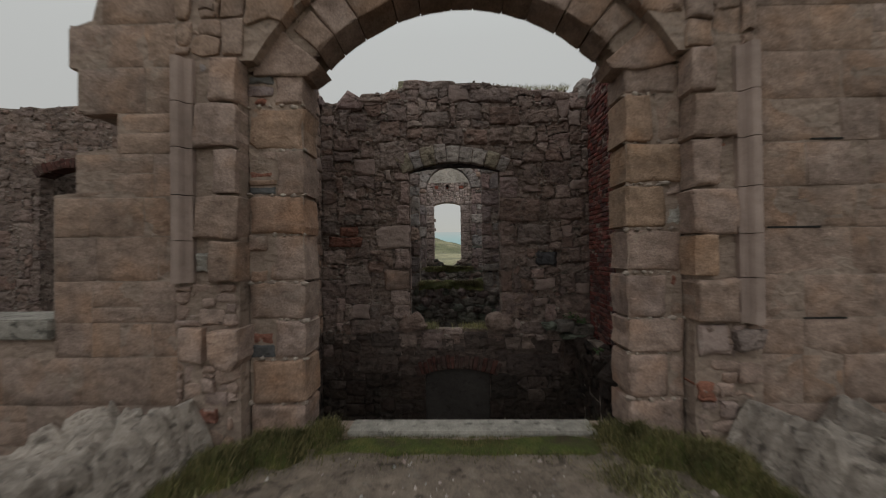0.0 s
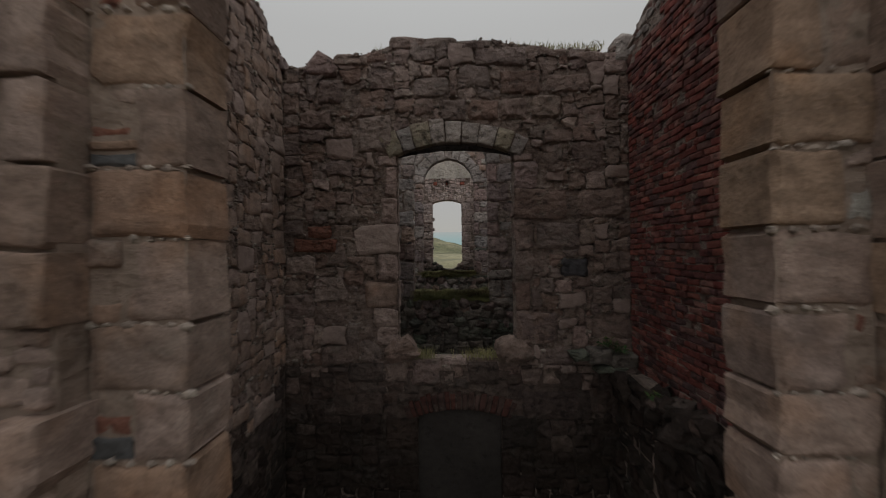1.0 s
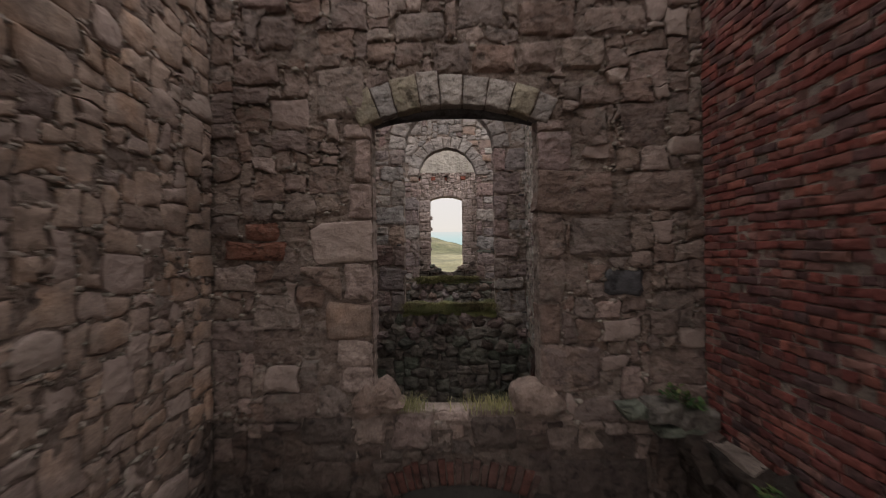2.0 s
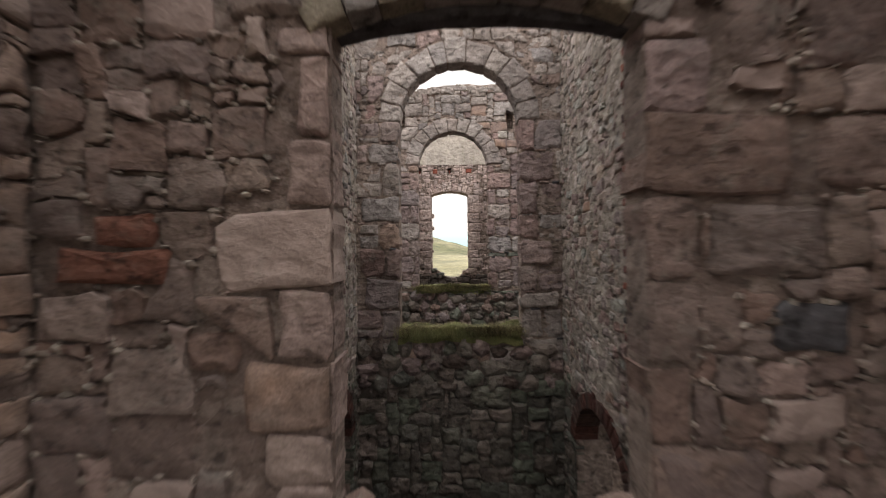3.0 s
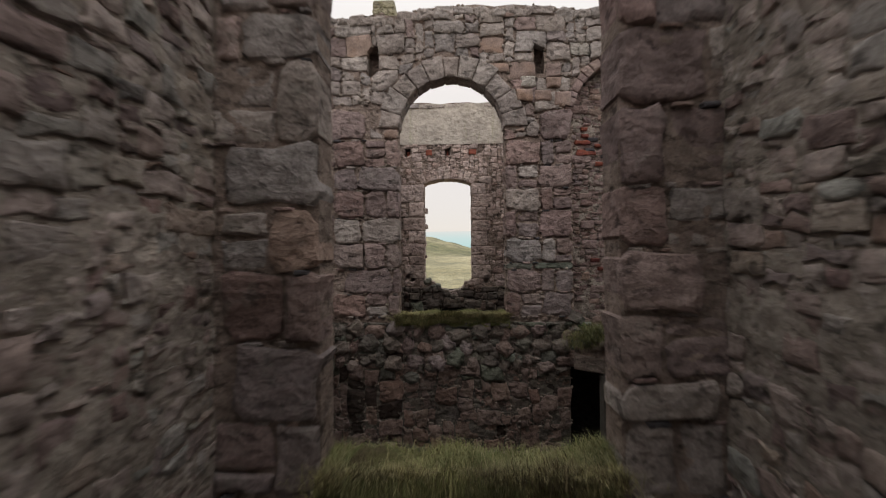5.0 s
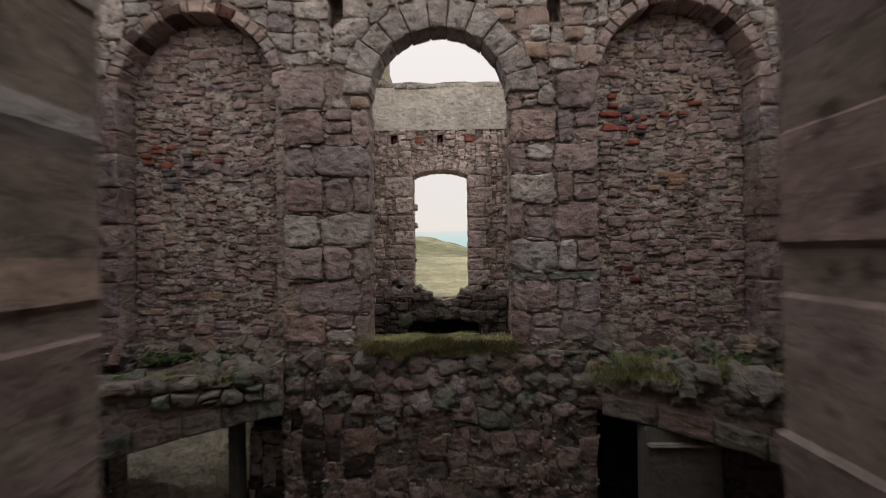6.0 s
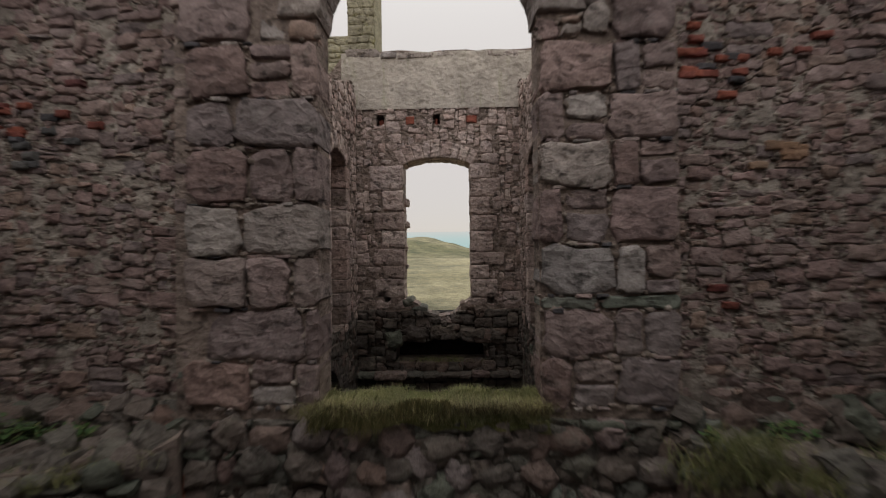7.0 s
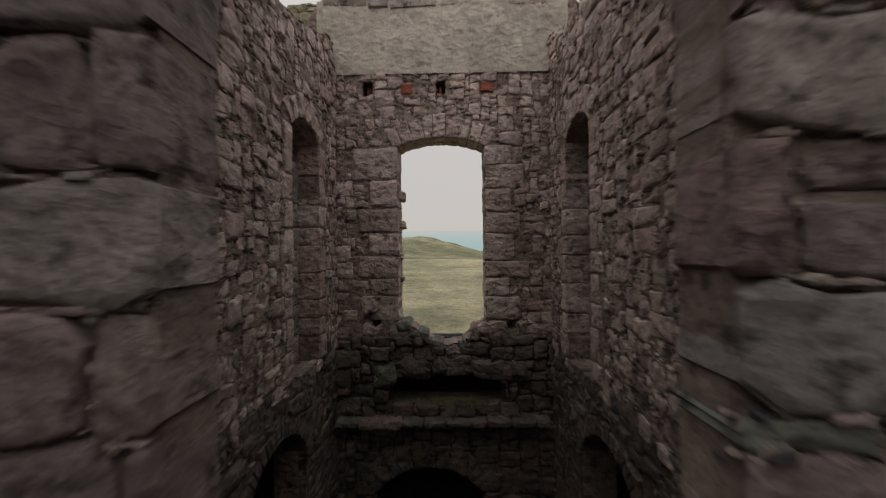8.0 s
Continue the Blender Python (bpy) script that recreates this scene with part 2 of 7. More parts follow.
def moss_material(name, low, mid, high):
    m, n, l, bsdf = nodes_of(name)
    g = n.new("ShaderNodeNewGeometry")
    pos = g.outputs["Position"]
    a = noise_node(n, l, 3.2, 6, 0.65, pos)
    tone = ramp_node(n, l, a, [(0.36, low), (0.5, mid), (0.66, high)])
    b = noise_node(n, l, 70, 6, 0.7, pos)
    tone = mix_node(n, l, 1.0, tone, ramp_node(n, l, b, [(0.3, (0.5, 0.5, 0.48)), (0.7, (1.45, 1.4, 1.3))]), "MULTIPLY")
    l.new(tone, bsdf.inputs["Base Color"])
    bsdf.inputs["Roughness"].default_value = 0.95
    bsdf.inputs["Specular IOR Level"].default_value = 0.15
    bump_node(n, l, bsdf, [(b, 1.0, 0.03)])
    return m


moss = moss_material("deep_green_moss", (0.07, 0.058, 0.034), (0.078, 0.095, 0.028), (0.135, 0.125, 0.045))
turf_mat = moss_material("mossy_turf", (0.10, 0.085, 0.05), (0.125, 0.135, 0.055), (0.21, 0.195, 0.09))
grass_mat = grass_material("rough_grass", (0.13, 0.15, 0.065), (0.205, 0.215, 0.105), (0.33, 0.30, 0.19))
mossy_mat = grass_material("mossy_grass", (0.05, 0.052, 0.021), (0.105, 0.1, 0.042), (0.2, 0.16, 0.088))
dry_mat = grass_material("dry_grass", (0.21, 0.205, 0.10), (0.32, 0.30, 0.17), (0.43, 0.39, 0.25))
pale_grass = grass_material("pale_meadow_grass", (0.31, 0.3, 0.19), (0.42, 0.39, 0.265), (0.54, 0.49, 0.35))
heather_mat = grass_material("dead_heather", (0.06, 0.05, 0.032), (0.11, 0.09, 0.055), (0.18, 0.145, 0.09))
weed_mat = grass_material("green_weeds", (0.035, 0.075, 0.03), (0.065, 0.115, 0.045), (0.12, 0.13, 0.055))


def meadow_material(name, low, mid, high):
    m, n, l, bsdf = nodes_of(name)
    g = n.new("ShaderNodeNewGeometry")
    pos = g.outputs["Position"]
    a = noise_node(n, l, 0.05, 6, 0.6, pos)
    tone = ramp_node(n, l, a, [(0.35, low), (0.5, mid), (0.65, high)])
    b = noise_node(n, l, 2.4, 9, 0.74, pos)
    c = noise_node(n, l, 0.28, 5, 0.65, pos)
    tone = mix_node(n, l, 1.0, tone, ramp_node(n, l, b, [(0.3, (0.55, 0.57, 0.55)), (0.7, (1.4, 1.35, 1.3))]), "MULTIPLY")
    tone = mix_node(n, l, 1.0, tone, ramp_node(n, l, c, [(0.35, (0.62, 0.64, 0.62)), (0.62, (1.25, 1.2, 1.12))]), "MULTIPLY")
    l.new(tone, bsdf.inputs["Base Color"])
    bsdf.inputs["Roughness"].default_value = 0.95
    bump_node(n, l, bsdf, [(b, 1.0, 0.25)])
    return m


meadow = meadow_material("meadow", (0.25, 0.24, 0.15), (0.33, 0.31, 0.205), (0.42, 0.39, 0.275))
heath = meadow_material("heath", (0.115, 0.122, 0.066), (0.185, 0.186, 0.108), (0.28, 0.26, 0.17))


# ---- building helpers ----
def link_mesh(name, verts, faces, mat, smooth=False):
    me = bpy.data.meshes.new(name)
    me.from_pydata(verts, [], faces)
    me.materials.append(mat)
    if smooth is True:
        me.polygons.foreach_set("use_smooth", [True] * len(me.polygons))
    elif smooth == "cap":   # the face of a stone is smooth, its arrises are crisp
        zs = [p.normal.z for p in me.polygons]
        me.polygons.foreach_set("use_smooth", [z > 0.8 for z in zs])
    me.update()
    return me


def part(name, me, parent, m=None, label=""):
    ob = new(name, me)
    ob.parent = parent
    if m is not None:
        ob.matrix_basis = m
    return tagged(ob, label)


def facing(side, at):
    """A wall's own axes: x along it, y up, z out of its face. side: which way the face looks."""
    u, n = {"-y": ((1, 0, 0), (0, -1, 0)), "+x": ((0, 1, 0), (1, 0, 0)), "-x": ((0, -1, 0), (-1, 0, 0))}[side]
    o = {"-y": (0, at, 0), "+x": (at, 0, 0), "-x": (at, 0, 0)}[side]
    return Matrix(((u[0], 0, n[0], o[0]), (u[1], 0, n[1], o[1]), (0, 1, 0, 0), (0, 0, 0, 1)))


def inside(poly, x, y):
    c = False
    for (x0, y0), (x1, y1) in zip(poly, poly[1:] + poly[:1]):
        if (y0 > y) != (y1 > y) and x < (x1 - x0) * (y - y0) / (y1 - y0) + x0:
            c = not c
    return c


def rect(x0, x1, z0, z1):
    return [(x0, z0), (x1, z0), (x1, z1), (x0, z1)]


def arched(x0, x1, z0, spring, rise, k=14):
    """An opening with an arched head."""
    c, half = (x0 + x1) / 2, (x1 - x0) / 2
    r = (half * half + rise * rise) / (2 * rise)
    a0 = math.asin(min(1, half / r)) if rise <= half else math.pi - math.asin(half / r)
    top = [(c + r * math.sin(a), spring + rise - r + r * math.cos(a)) for a in np.linspace(a0, -a0, k)]
    return [(x0, z0), (x1, z0)] + [(float(x), float(z)) for x, z in top]


def ragged(x0, x1, z0, tops, rnd, step=0.22, rough=0.07):
    """A wall's outline with a broken top that runs through tops, pairs (x, z)."""
    k = max(2, int((x1 - x0) / step))
    xs = np.linspace(x1, x0, k + 1)
    tx, tz = [p[0] for p in tops], [p[1] for p in tops]
    line = [(float(x), float(np.interp(x, tx, tz)) + rnd.uniform(-rough, rough)) for x in xs]
    return [(x0, z0), (x1, z0)] + line


def grow(poly, d):
    """The outline moved outwards by d (counter-clockwise)."""
    out = []
    k = len(poly)
    for i in range(k):
        p, q, r = Vector(poly[i - 1]), Vector(poly[i]), Vector(poly[(i + 1) % k])
        a, b = (q - p).normalized(), (r - q).normalized()
        na, nb = Vector((a.y, -a.x)), Vector((b.y, -b.x))
        m = (na + nb)
        m = m / max(0.3, m.length_squared / 2)
        out.append((q.x + m.x * d, q.y + m.y * d))
    return out


def core(name, m, outline, holes, thick, mat, label, set_back=0.018):
    """A wall's mass, with openings through it; its face lies a little behind the stones."""
    loops = [outline] + [grow(h, 0.02) for h in holes]
    tris = geometry.tessellate_polygon([[Vector((*p, 0)) for p in lp] for lp in loops])
    flat = [p for lp in loops for p in lp]
    k = len(flat)
    verts = [(x, y, -set_back) for x, y in flat] + [(x, y, -thick) for x, y in flat]
    faces = []
    for a, b, c in tris:
        (ax, ay), (bx, by), (cx, cy) = flat[a], flat[b], flat[c]
        if (bx - ax) * (cy - ay) - (by - ay) * (cx - ax) < 0:
            b, c = c, b
        faces += [(a, b, c), (c + k, b + k, a + k)]
    s = 0
    for lp in loops:
        e = len(lp)
        for i in range(e):
            a, b = s + i, s + (i + 1) % e
            faces.append((b, a, a + k, b + k))
        s += e
    ob = new(name, link_mesh(name, verts, faces, mat))
    bm = bmesh.new()
    bm.from_mesh(ob.data)
    bmesh.ops.recalc_face_normals(bm, faces=bm.faces)
    bm.to_mesh(ob.data)
    bm.free()
    ob.matrix_basis = m
    return tagged(ob, label, "wall", kind="structure")


def bed(wall, outline, holes, span, mat=None, level=-0.004, amp=0.018, cell=0.035):
    """Rough pointing between the stones of a face: pebbly, here proud and there washed out."""
    x0, x1, z0, z1 = span
    nx, nz = int((x1 - x0) / cell) + 1, int((z1 - z0) / cell) + 1
    gx, gz = np.meshgrid(x0 + cell * np.arange(nx), z0 + cell * np.arange(nz))

    def within(poly, px, pz):
        c = np.zeros(px.shape, bool)
        for (ax, az), (bx, bz) in zip(poly, poly[1:] + poly[:1]):
            if az != bz:
                c ^= ((az > pz) != (bz > pz)) & (px < (bx - ax) * (pz - az) / (bz - az) + ax)
        return c

    mx, mz = gx[:-1, :-1] + cell / 2, gz[:-1, :-1] + cell / 2
    keep = within(outline, mx, mz + 0.05)
    for h in holes:
        keep &= ~within(grow(h, 0.015), mx, mz)
    verts = []
    for x, z in zip(gx.ravel().tolist(), gz.ravel().tolist()):
        h = 0.8 * noise.noise((x * 2.3, z * 2.3, 3)) + 0.9 * noise.noise((x * 7, z * 7, 9)) + 0.8 * noise.noise((x * 17, z * 17, 1))
        verts.append((x + 0.012 * noise.noise((x * 11, z * 11, 5)), z + 0.012 * noise.noise((x * 11, z * 11, 25)), level + amp * h))
    js, ks = np.nonzero(keep)
    faces = [(j * nx + i, j * nx + i + 1, (j + 1) * nx + i + 1, (j + 1) * nx + i) for j, i in zip(js.tolist(), ks.tolist())]
    return tagged(part("pointing", link_mesh("pointing", verts, faces, mat or mortar, True), wall), "rough washed-out lime pointing", kind="stuff")


def block_shape(poly, proud, deep, chamfer, rnd, bulge=0.012, cut=2, rings=1):
    """Vertices and faces of one stone with the given outline: sides, worn arrises and an uneven face."""
    ring = []
    for (x0, y0), (x1, y1) in zip(poly, poly[1:] + poly[:1]):
        for j in range(cut):
            ring.append((x0 + (x1 - x0) * j / cut, y0 + (y1 - y0) * j / cut))
    k = len(ring)
    cx, cy = sum(p[0] for p in ring) / k, sum(p[1] for p in ring) / k
    jit = chamfer * 0.5
    ring = [(x + rnd.uniform(-jit, jit), y + rnd.uniform(-jit, jit)) for x, y in ring]
    inner = []
    for x, y in ring:
        d = math.hypot(x - cx, y - cy) or 1
        s = max(0.45, 1 - chamfer * rnd.uniform(0.7, 1.7) / d)
        inner.append((cx + (x - cx) * s, cy + (y - cy) * s))
    seed = rnd.uniform(0, 500)
    verts = [(x, y, -deep) for x, y in ring]
    verts += [(x, y, proud - chamfer * rnd.uniform(0.5, 1.2)) for x, y in ring]
    for q in range(rings + 1):
        s = 1 - q / (rings + 1)
        for x, y in inner:
            x, y = cx + (x - cx) * s, cy + (y - cy) * s
            verts.append((x, y, proud + bulge * (1.6 * noise.noise((x * 5, y * 5, seed)) + 0.9 * noise.noise((x * 13, y * 13, seed)) + 0.25 * (1 - s))))
    faces = []
    for i in range(k):
        j = (i + 1) % k
        faces += [(i + q * k, j + q * k, j + (q + 1) * k, i + (q + 1) * k) for q in range(rings + 2)]
    faces.append(tuple(range((rings + 2) * k, (rings + 3) * k)))
    return verts, faces


class Store:
    """How the stones of a kind are cut: worn arrises (metres), unevenness of the face, bending of the joints."""

    def __init__(self, name, mat, chamfer, bulge, bend=0.035, deep=0.12, flat=True):
        self.name, self.mat, self.chamfer, self.bulge, self.bend, self.deep, self.flat = name, mat, chamfer, bulge, bend, deep, flat

    def shape(self, u, z, w, h, gap, proud, tilt, rnd, around=(0, 0)):
        g = gap * rnd.uniform(0.2, 0.9)
        x0, x1, z0, z1 = u + g, u + w - g, z + g, z + h - g
        c = min(self.chamfer * rnd.uniform(0.6, 1.5), 0.22 * min(w, h))
        cut = [rnd.uniform(0.03, 0.3) if rnd.random() < 0.5 else 0.02 for _ in range(4)]
        swell = [rnd.uniform(-0.05, 0.05) for _ in range(4)]
        ring = [(x0, z0), ((x0 + x1) / 2, z0), (x1, z0), (x1, (z0 + z1) / 2), (x1, z1), ((x0 + x1) / 2, z1), (x0, z1), (x0, (z0 + z1) / 2)]
        out = []
        for i, (x, y) in enumerate(ring):
            a = self.bend * 2.2 * noise.noise((x * 1.4, y * 1.4, around[0])) + self.bend * 1.1 * noise.noise((x * 4.5, y * 4.5, 7.0))
            b = self.bend * 2.2 * noise.noise((x * 1.4, y * 1.4, around[0] + 40)) + self.bend * 1.1 * noise.noise((x * 4.5, y * 4.5, 57.0))
            cx, cy = u + w / 2, z + h / 2
            if self.bend > 0.02:
                q = min(w, h)
                if i % 2 == 0:
                    k = cut[i // 2] * q
                    x, y = x + (k if x < cx else -k) * 0.7, y + (k if y < cy else -k) * 0.7
                else:
                    k = 1 + swell[i // 2]
                    x, y = cx + (x - cx) * k, cy + (y - cy) * k
            out.append((x + a, y + b))
        v, f = block_shape(out, proud, self.deep, c, rnd, self.bulge, 1)
        ta, tb = rnd.gauss(0, tilt), rnd.gauss(0, tilt)
        cx, cy = u + w / 2, z + h / 2
        v = [(x, y, q if i < 8 else q + ta * (x - cx) + tb * (y - cy)) for i, (x, y, q) in enumerate(v)]
        return v, f


    def cell(self, poly, gap, proud, tilt, rnd):
        """A stone of its own outline, drawn in from its joints."""
        k = len(poly)
        cx, cy = sum(p[0] for p in poly) / k, sum(p[1] for p in poly) / k
        size = min(max(abs(p[0] - cx) for p in poly), max(abs(p[1] - cy) for p in poly))
        g = gap * rnd.uniform(0.3, 0.9)
        ring = []
        for x, y in poly:
            d = math.hypot(x - cx, y - cy) or 1
            q = max(0.5, 1 - g / d)
            ring.append((cx + (x - cx) * q, cy + (y - cy) * q))
        c = min(self.chamfer * rnd.uniform(0.6, 1.4), 0.3 * size)
        v, f = block_shape(ring, proud, self.deep, c, rnd, self.bulge, 1)
        ta, tb = rnd.gauss(0, tilt), rnd.gauss(0, tilt)
        e = len(ring)
        return [(x, y, q if i < e else q + ta * (x - cx) + tb * (y - cy)) for i, (x, y, q) in enumerate(v)], f


def lay(u0, u1, z0, z1, free, hs, ratio, rnd, split=0.3, wave=0.03):
    """Courses of stones of uneven height over the free parts of a face: (u, z, width, height) of each."""
    out, z = [], z0
    step = 0.03
    while z < z1:
        h = rnd.uniform(*hs)
        run, u = None, u0
        while u <= u1 + step:
            ok = u <= u1 and all(free(u, z + h * q) for q in (0.08, 0.45, 0.75))
            if ok and run is None:
                run = u
            if not ok and run is not None:
                a, b = run - step / 2, u - step / 2
                run = None
                while b - a > 0.05:
                    w = h * rnd.uniform(*ratio)
                    if b - a - w < 0.5 * h * ratio[0]:
                        w = b - a
                    if w > 2.6 * h * ratio[1]:
                        w = (b - a) / 2
                    dz = wave * noise.noise((a * 0.9 + 5, z * 0.6, u0)) * 2
                    if rnd.random() < split and h > 0.14:
                        q = rnd.uniform(0.35, 0.65)
                        out += [(a, z + dz, w, h * q), (a, z + dz + h * q, w, h * (1 - q))]
                        if rnd.random() < 0.4 and w > h:
                            x, y, ww, hh = out.pop()
                            p = rnd.uniform(0.35, 0.65)
                            out += [(x, y, ww * p, hh), (x + ww * p, y, ww * (1 - p), hh)]
                    else:
                        out.append((a, z + dz, w, h))
                    a += w
            u += step
        z += h
    return out


def rubble(u0, u1, z0, z1, free, hs, ratio, rnd, rough=0.3, wave=0.05):
    """Random squared rubble: stones of every size fitted to one another with no through courses, as (u, z, width, height, outline)."""
    c = max(0.05, 0.62 * hs[0])
    nx, nz = max(2, round((u1 - u0) / c)), max(2, round((z1 - z0) / c))
    us, zs = np.linspace(u0, u1, nx + 1), np.linspace(z0, z1, nz + 1)
    off = rnd.uniform(0, 90)
    node = {}
    for j in range(nz + 1):
        for i in range(nx + 1):
            x, z = float(us[i]), float(zs[j])
            node[i, j] = (x + wave * noise.noise((x * 0.9, z * 0.9, off)) + rough * c * rnd.uniform(-1, 1), z + 1.5 * wave * noise.noise((x * 0.8, z * 0.8, off + 50)) + rough * c * rnd.uniform(-1, 1))
    taken = np.zeros((nz, nx), bool)
    out = []
    for j in range(nz):
        for i in range(nx):
            if taken[j, i]:
                continue
            h = hs[0] + (hs[1] - hs[0]) * rnd.random() ** 1.25
            if rnd.random() < 0.14:
                h = hs[0] * 0.7
            w = max(1, round(h * rnd.uniform(*ratio) / c))
            h = min(max(1, round(h / c)), nz - j)
            k = 1
            while k < w and i + k < nx and not taken[j, i + k]:
                k += 1
            if i + k + 1 == nx or (i + k + 1 < nx and taken[j, i + k + 1] and not taken[j, i + k]):
                k += 1
            while h > 1 and taken[j:j + h, i:i + k].any():
                h -= 1
            taken[j:j + h, i:i + k] = True
            ring = [(i, j), (i + k // 2, j), (i + k, j), (i + k, j + h // 2), (i + k, j + h), (i + k // 2, j + h), (i, j + h), (i, j + h // 2)]
            raw = []
            for e, q in enumerate(ring):
                if e % 2 == 0:   # a corner, knocked off by a little or by much
                    p, o, n = node[ring[e - 1]] if ring[e - 1] != q else node[ring[e - 2]], node[q], node[ring[(e + 1) % 8]] if ring[(e + 1) % 8] != q else node[ring[(e + 2) % 8]]
                    t = rnd.uniform(0.15, 0.5) if rnd.random() < 0.3 else rnd.uniform(0.03, 0.15)
                    raw += [(o[0] + (p[0] - o[0]) * t, o[1] + (p[1] - o[1]) * t), (o[0] + (n[0] - o[0]) * t, o[1] + (n[1] - o[1]) * t)]
                elif q != ring[e - 1] and q != ring[(e + 1) % 8]:
                    raw.append(node[q])
            cx, cy = sum(p[0] for p in raw) / len(raw), sum(p[1] for p in raw) / len(raw)
            if not free(cx, cy):
                continue
            shape = []
            for x, y in raw:
                q = (min(u1, max(u0, x)), min(z1, max(z0, y)))
                if not free(*q):
                    lo, hi = 0.0, 1.0
                    for _ in range(6):
                        mid = (lo + hi) / 2
                        if free(cx + (q[0] - cx) * mid, cy + (q[1] - cy) * mid):
                            lo = mid
                        else:
                            hi = mid
                    q = (cx + (q[0] - cx) * lo, cy + (q[1] - cy) * lo)
                if not shape or math.hypot(q[0] - shape[-1][0], q[1] - shape[-1][1]) > 0.008:
                    shape.append(q)
            if len(shape) < 4:
                continue
            xs, ys = [q[0] for q in shape], [q[1] for q in shape]
            if max(xs) - min(xs) > 0.04 and max(ys) - min(ys) > 0.03:
                out.append((min(xs), min(ys), max(xs) - min(xs), max(ys) - min(ys), shape))
    return out


def chips_at(wall, stones, rnd, level, mat, share=0.36, size=(0.01, 0.034)):
    """Little chips and lumps of mortar left in the joints, at the corners of the stones."""
    vs, fs = [], []
    for *box, poly in stones:
        for x, y in poly:
            if rnd.random() > share:
                continue
            r = size[0] + (size[1] - size[0]) * rnd.random() ** 2
            x, y = x + rnd.uniform(-0.012, 0.012), y + rnd.uniform(-0.012, 0.012)
            e, a0, o = rnd.uniform(0.8, 2.0), rnd.uniform(0, 6.28), len(vs)
            top = level + rnd.uniform(-0.004, 0.014)
            for back, k in ((0.025, 1.15), (0.0, 0.8)):
                vs += [(x + r * e * k * math.cos(a0 + q * 1.2566) * rnd.uniform(0.7, 1.2), y + r * k * math.sin(a0 + q * 1.2566) * rnd.uniform(0.7, 1.2), top - back) for q in range(5)]
            fs += [(o + q, o + (q + 1) % 5, o + 5 + (q + 1) % 5, o + 5 + q) for q in range(5)] + [tuple(range(o + 5, o + 10))]
    if vs:
        tagged(part("chips", link_mesh("chips", vs, fs, mat, "cap"), wall), "small stone chips and mortar crumbs in the joints", kind="stuff")


def put_stones(wall, stones, store, joined_mat, rnd, gap=0.018, proud=(-0.008, 0.03), tilt=0.05, first=lambda u, z: True, limit=300, name="stone", also=(), crumbs=None):
    """Stones of a face as parts of its wall: the nearest as single pieces, the rest joined."""
    stones = sorted(stones, key=lambda s: not first(s[0] + s[2] / 2, s[1] + s[3] / 2))
    vs, fs = [], []
    seed = rnd.uniform(0, 30)
    if crumbs:
        chips_at(wall, [q for q in stones if len(q) == 5], rnd, sum(proud) / 2 - 0.004, crumbs)
    for i, (u, z, w, h, *own) in enumerate(stones):
        if w < 0.03 or h < 0.025:
            continue
        if own:
            v, f = store.cell(own[0], gap, rnd.uniform(*proud), tilt, rnd)
        else:
            v, f = store.shape(u, z, w, h, gap, rnd.uniform(*proud), tilt, rnd, (seed, 0))
        if i < limit:
            cx, cz = u + w / 2, z + h / 2
            part(name, link_mesh(name, [(x - cx, y - cz, q) for x, y, q in v], f, rnd.choice(also) if also and rnd.random() < 0.22 else store.mat, "cap"), wall, pose(cx, cz, 0))
        else:
            o = len(vs)
            vs += v
            fs += [tuple(j + o for j in q) for q in f]
    if vs:
        tagged(part(name + "_rest", link_mesh(name + "_rest", vs, fs, joined_mat, "cap"), wall), kind="stuff")


def hewn(wall, name, poly, mat, rnd, proud=0.03, deep=0.2, chamfer=0.015, bulge=0.014, cut=3):
    """One larger stone with its own outline."""
    v, f = block_shape(poly, proud, deep, chamfer, rnd, bulge, cut, 3)
    return part(name, link_mesh(name, v, f, mat, "cap"), wall)


def box_stone(wall, name, u0, u1, z0, z1, mat, rnd, gap=0.008, rough=1.0, **kw):
    """A roughly squared stone: knocked corners, edges that wander a little."""
    w, h = u1 - u0, z1 - z0
    q = min(w, h)
    e = lambda: gap * rnd.uniform(0.4, 1.6)
    c = lambda: q * (rnd.uniform(0.05, 0.17) if rnd.random() < 0.4 * rough else rnd.uniform(0.01, 0.05)) * rough ** 0.7
    j = lambda: rnd.uniform(-0.05, 0.03) * q * rough ** 0.5
    x0, x1, y0, y1 = u0 + e(), u1 - e(), z0 + e(), z1 - e()
    k = [max(c(), 0.8 * kw.get("chamfer", 0.015)) for _ in range(8)]
    lean = [rnd.uniform(-0.03, 0.03) * q * rough for _ in range(4)]
    poly = [(x0 + k[0], y0 + lean[0]), (u0 + w * 0.5, y0 - j()), (x1 - k[1], y0 - lean[0]), (x1 + lean[1], y0 + k[2]), (x1 + j(), z0 + h * 0.5), (x1 - lean[1], y1 - k[3]),
            (x1 - k[4], y1 + lean[2]), (u0 + w * 0.5, y1 + j()), (x0 + k[5], y1 - lean[2]), (x0 + lean[3], y1 - k[6]), (x0 - j(), z0 + h * 0.5), (x0 - lean[3], y0 + k[7])]
    kw.setdefault("cut", 1)
    return hewn(wall, name, poly, mat, rnd, **kw)


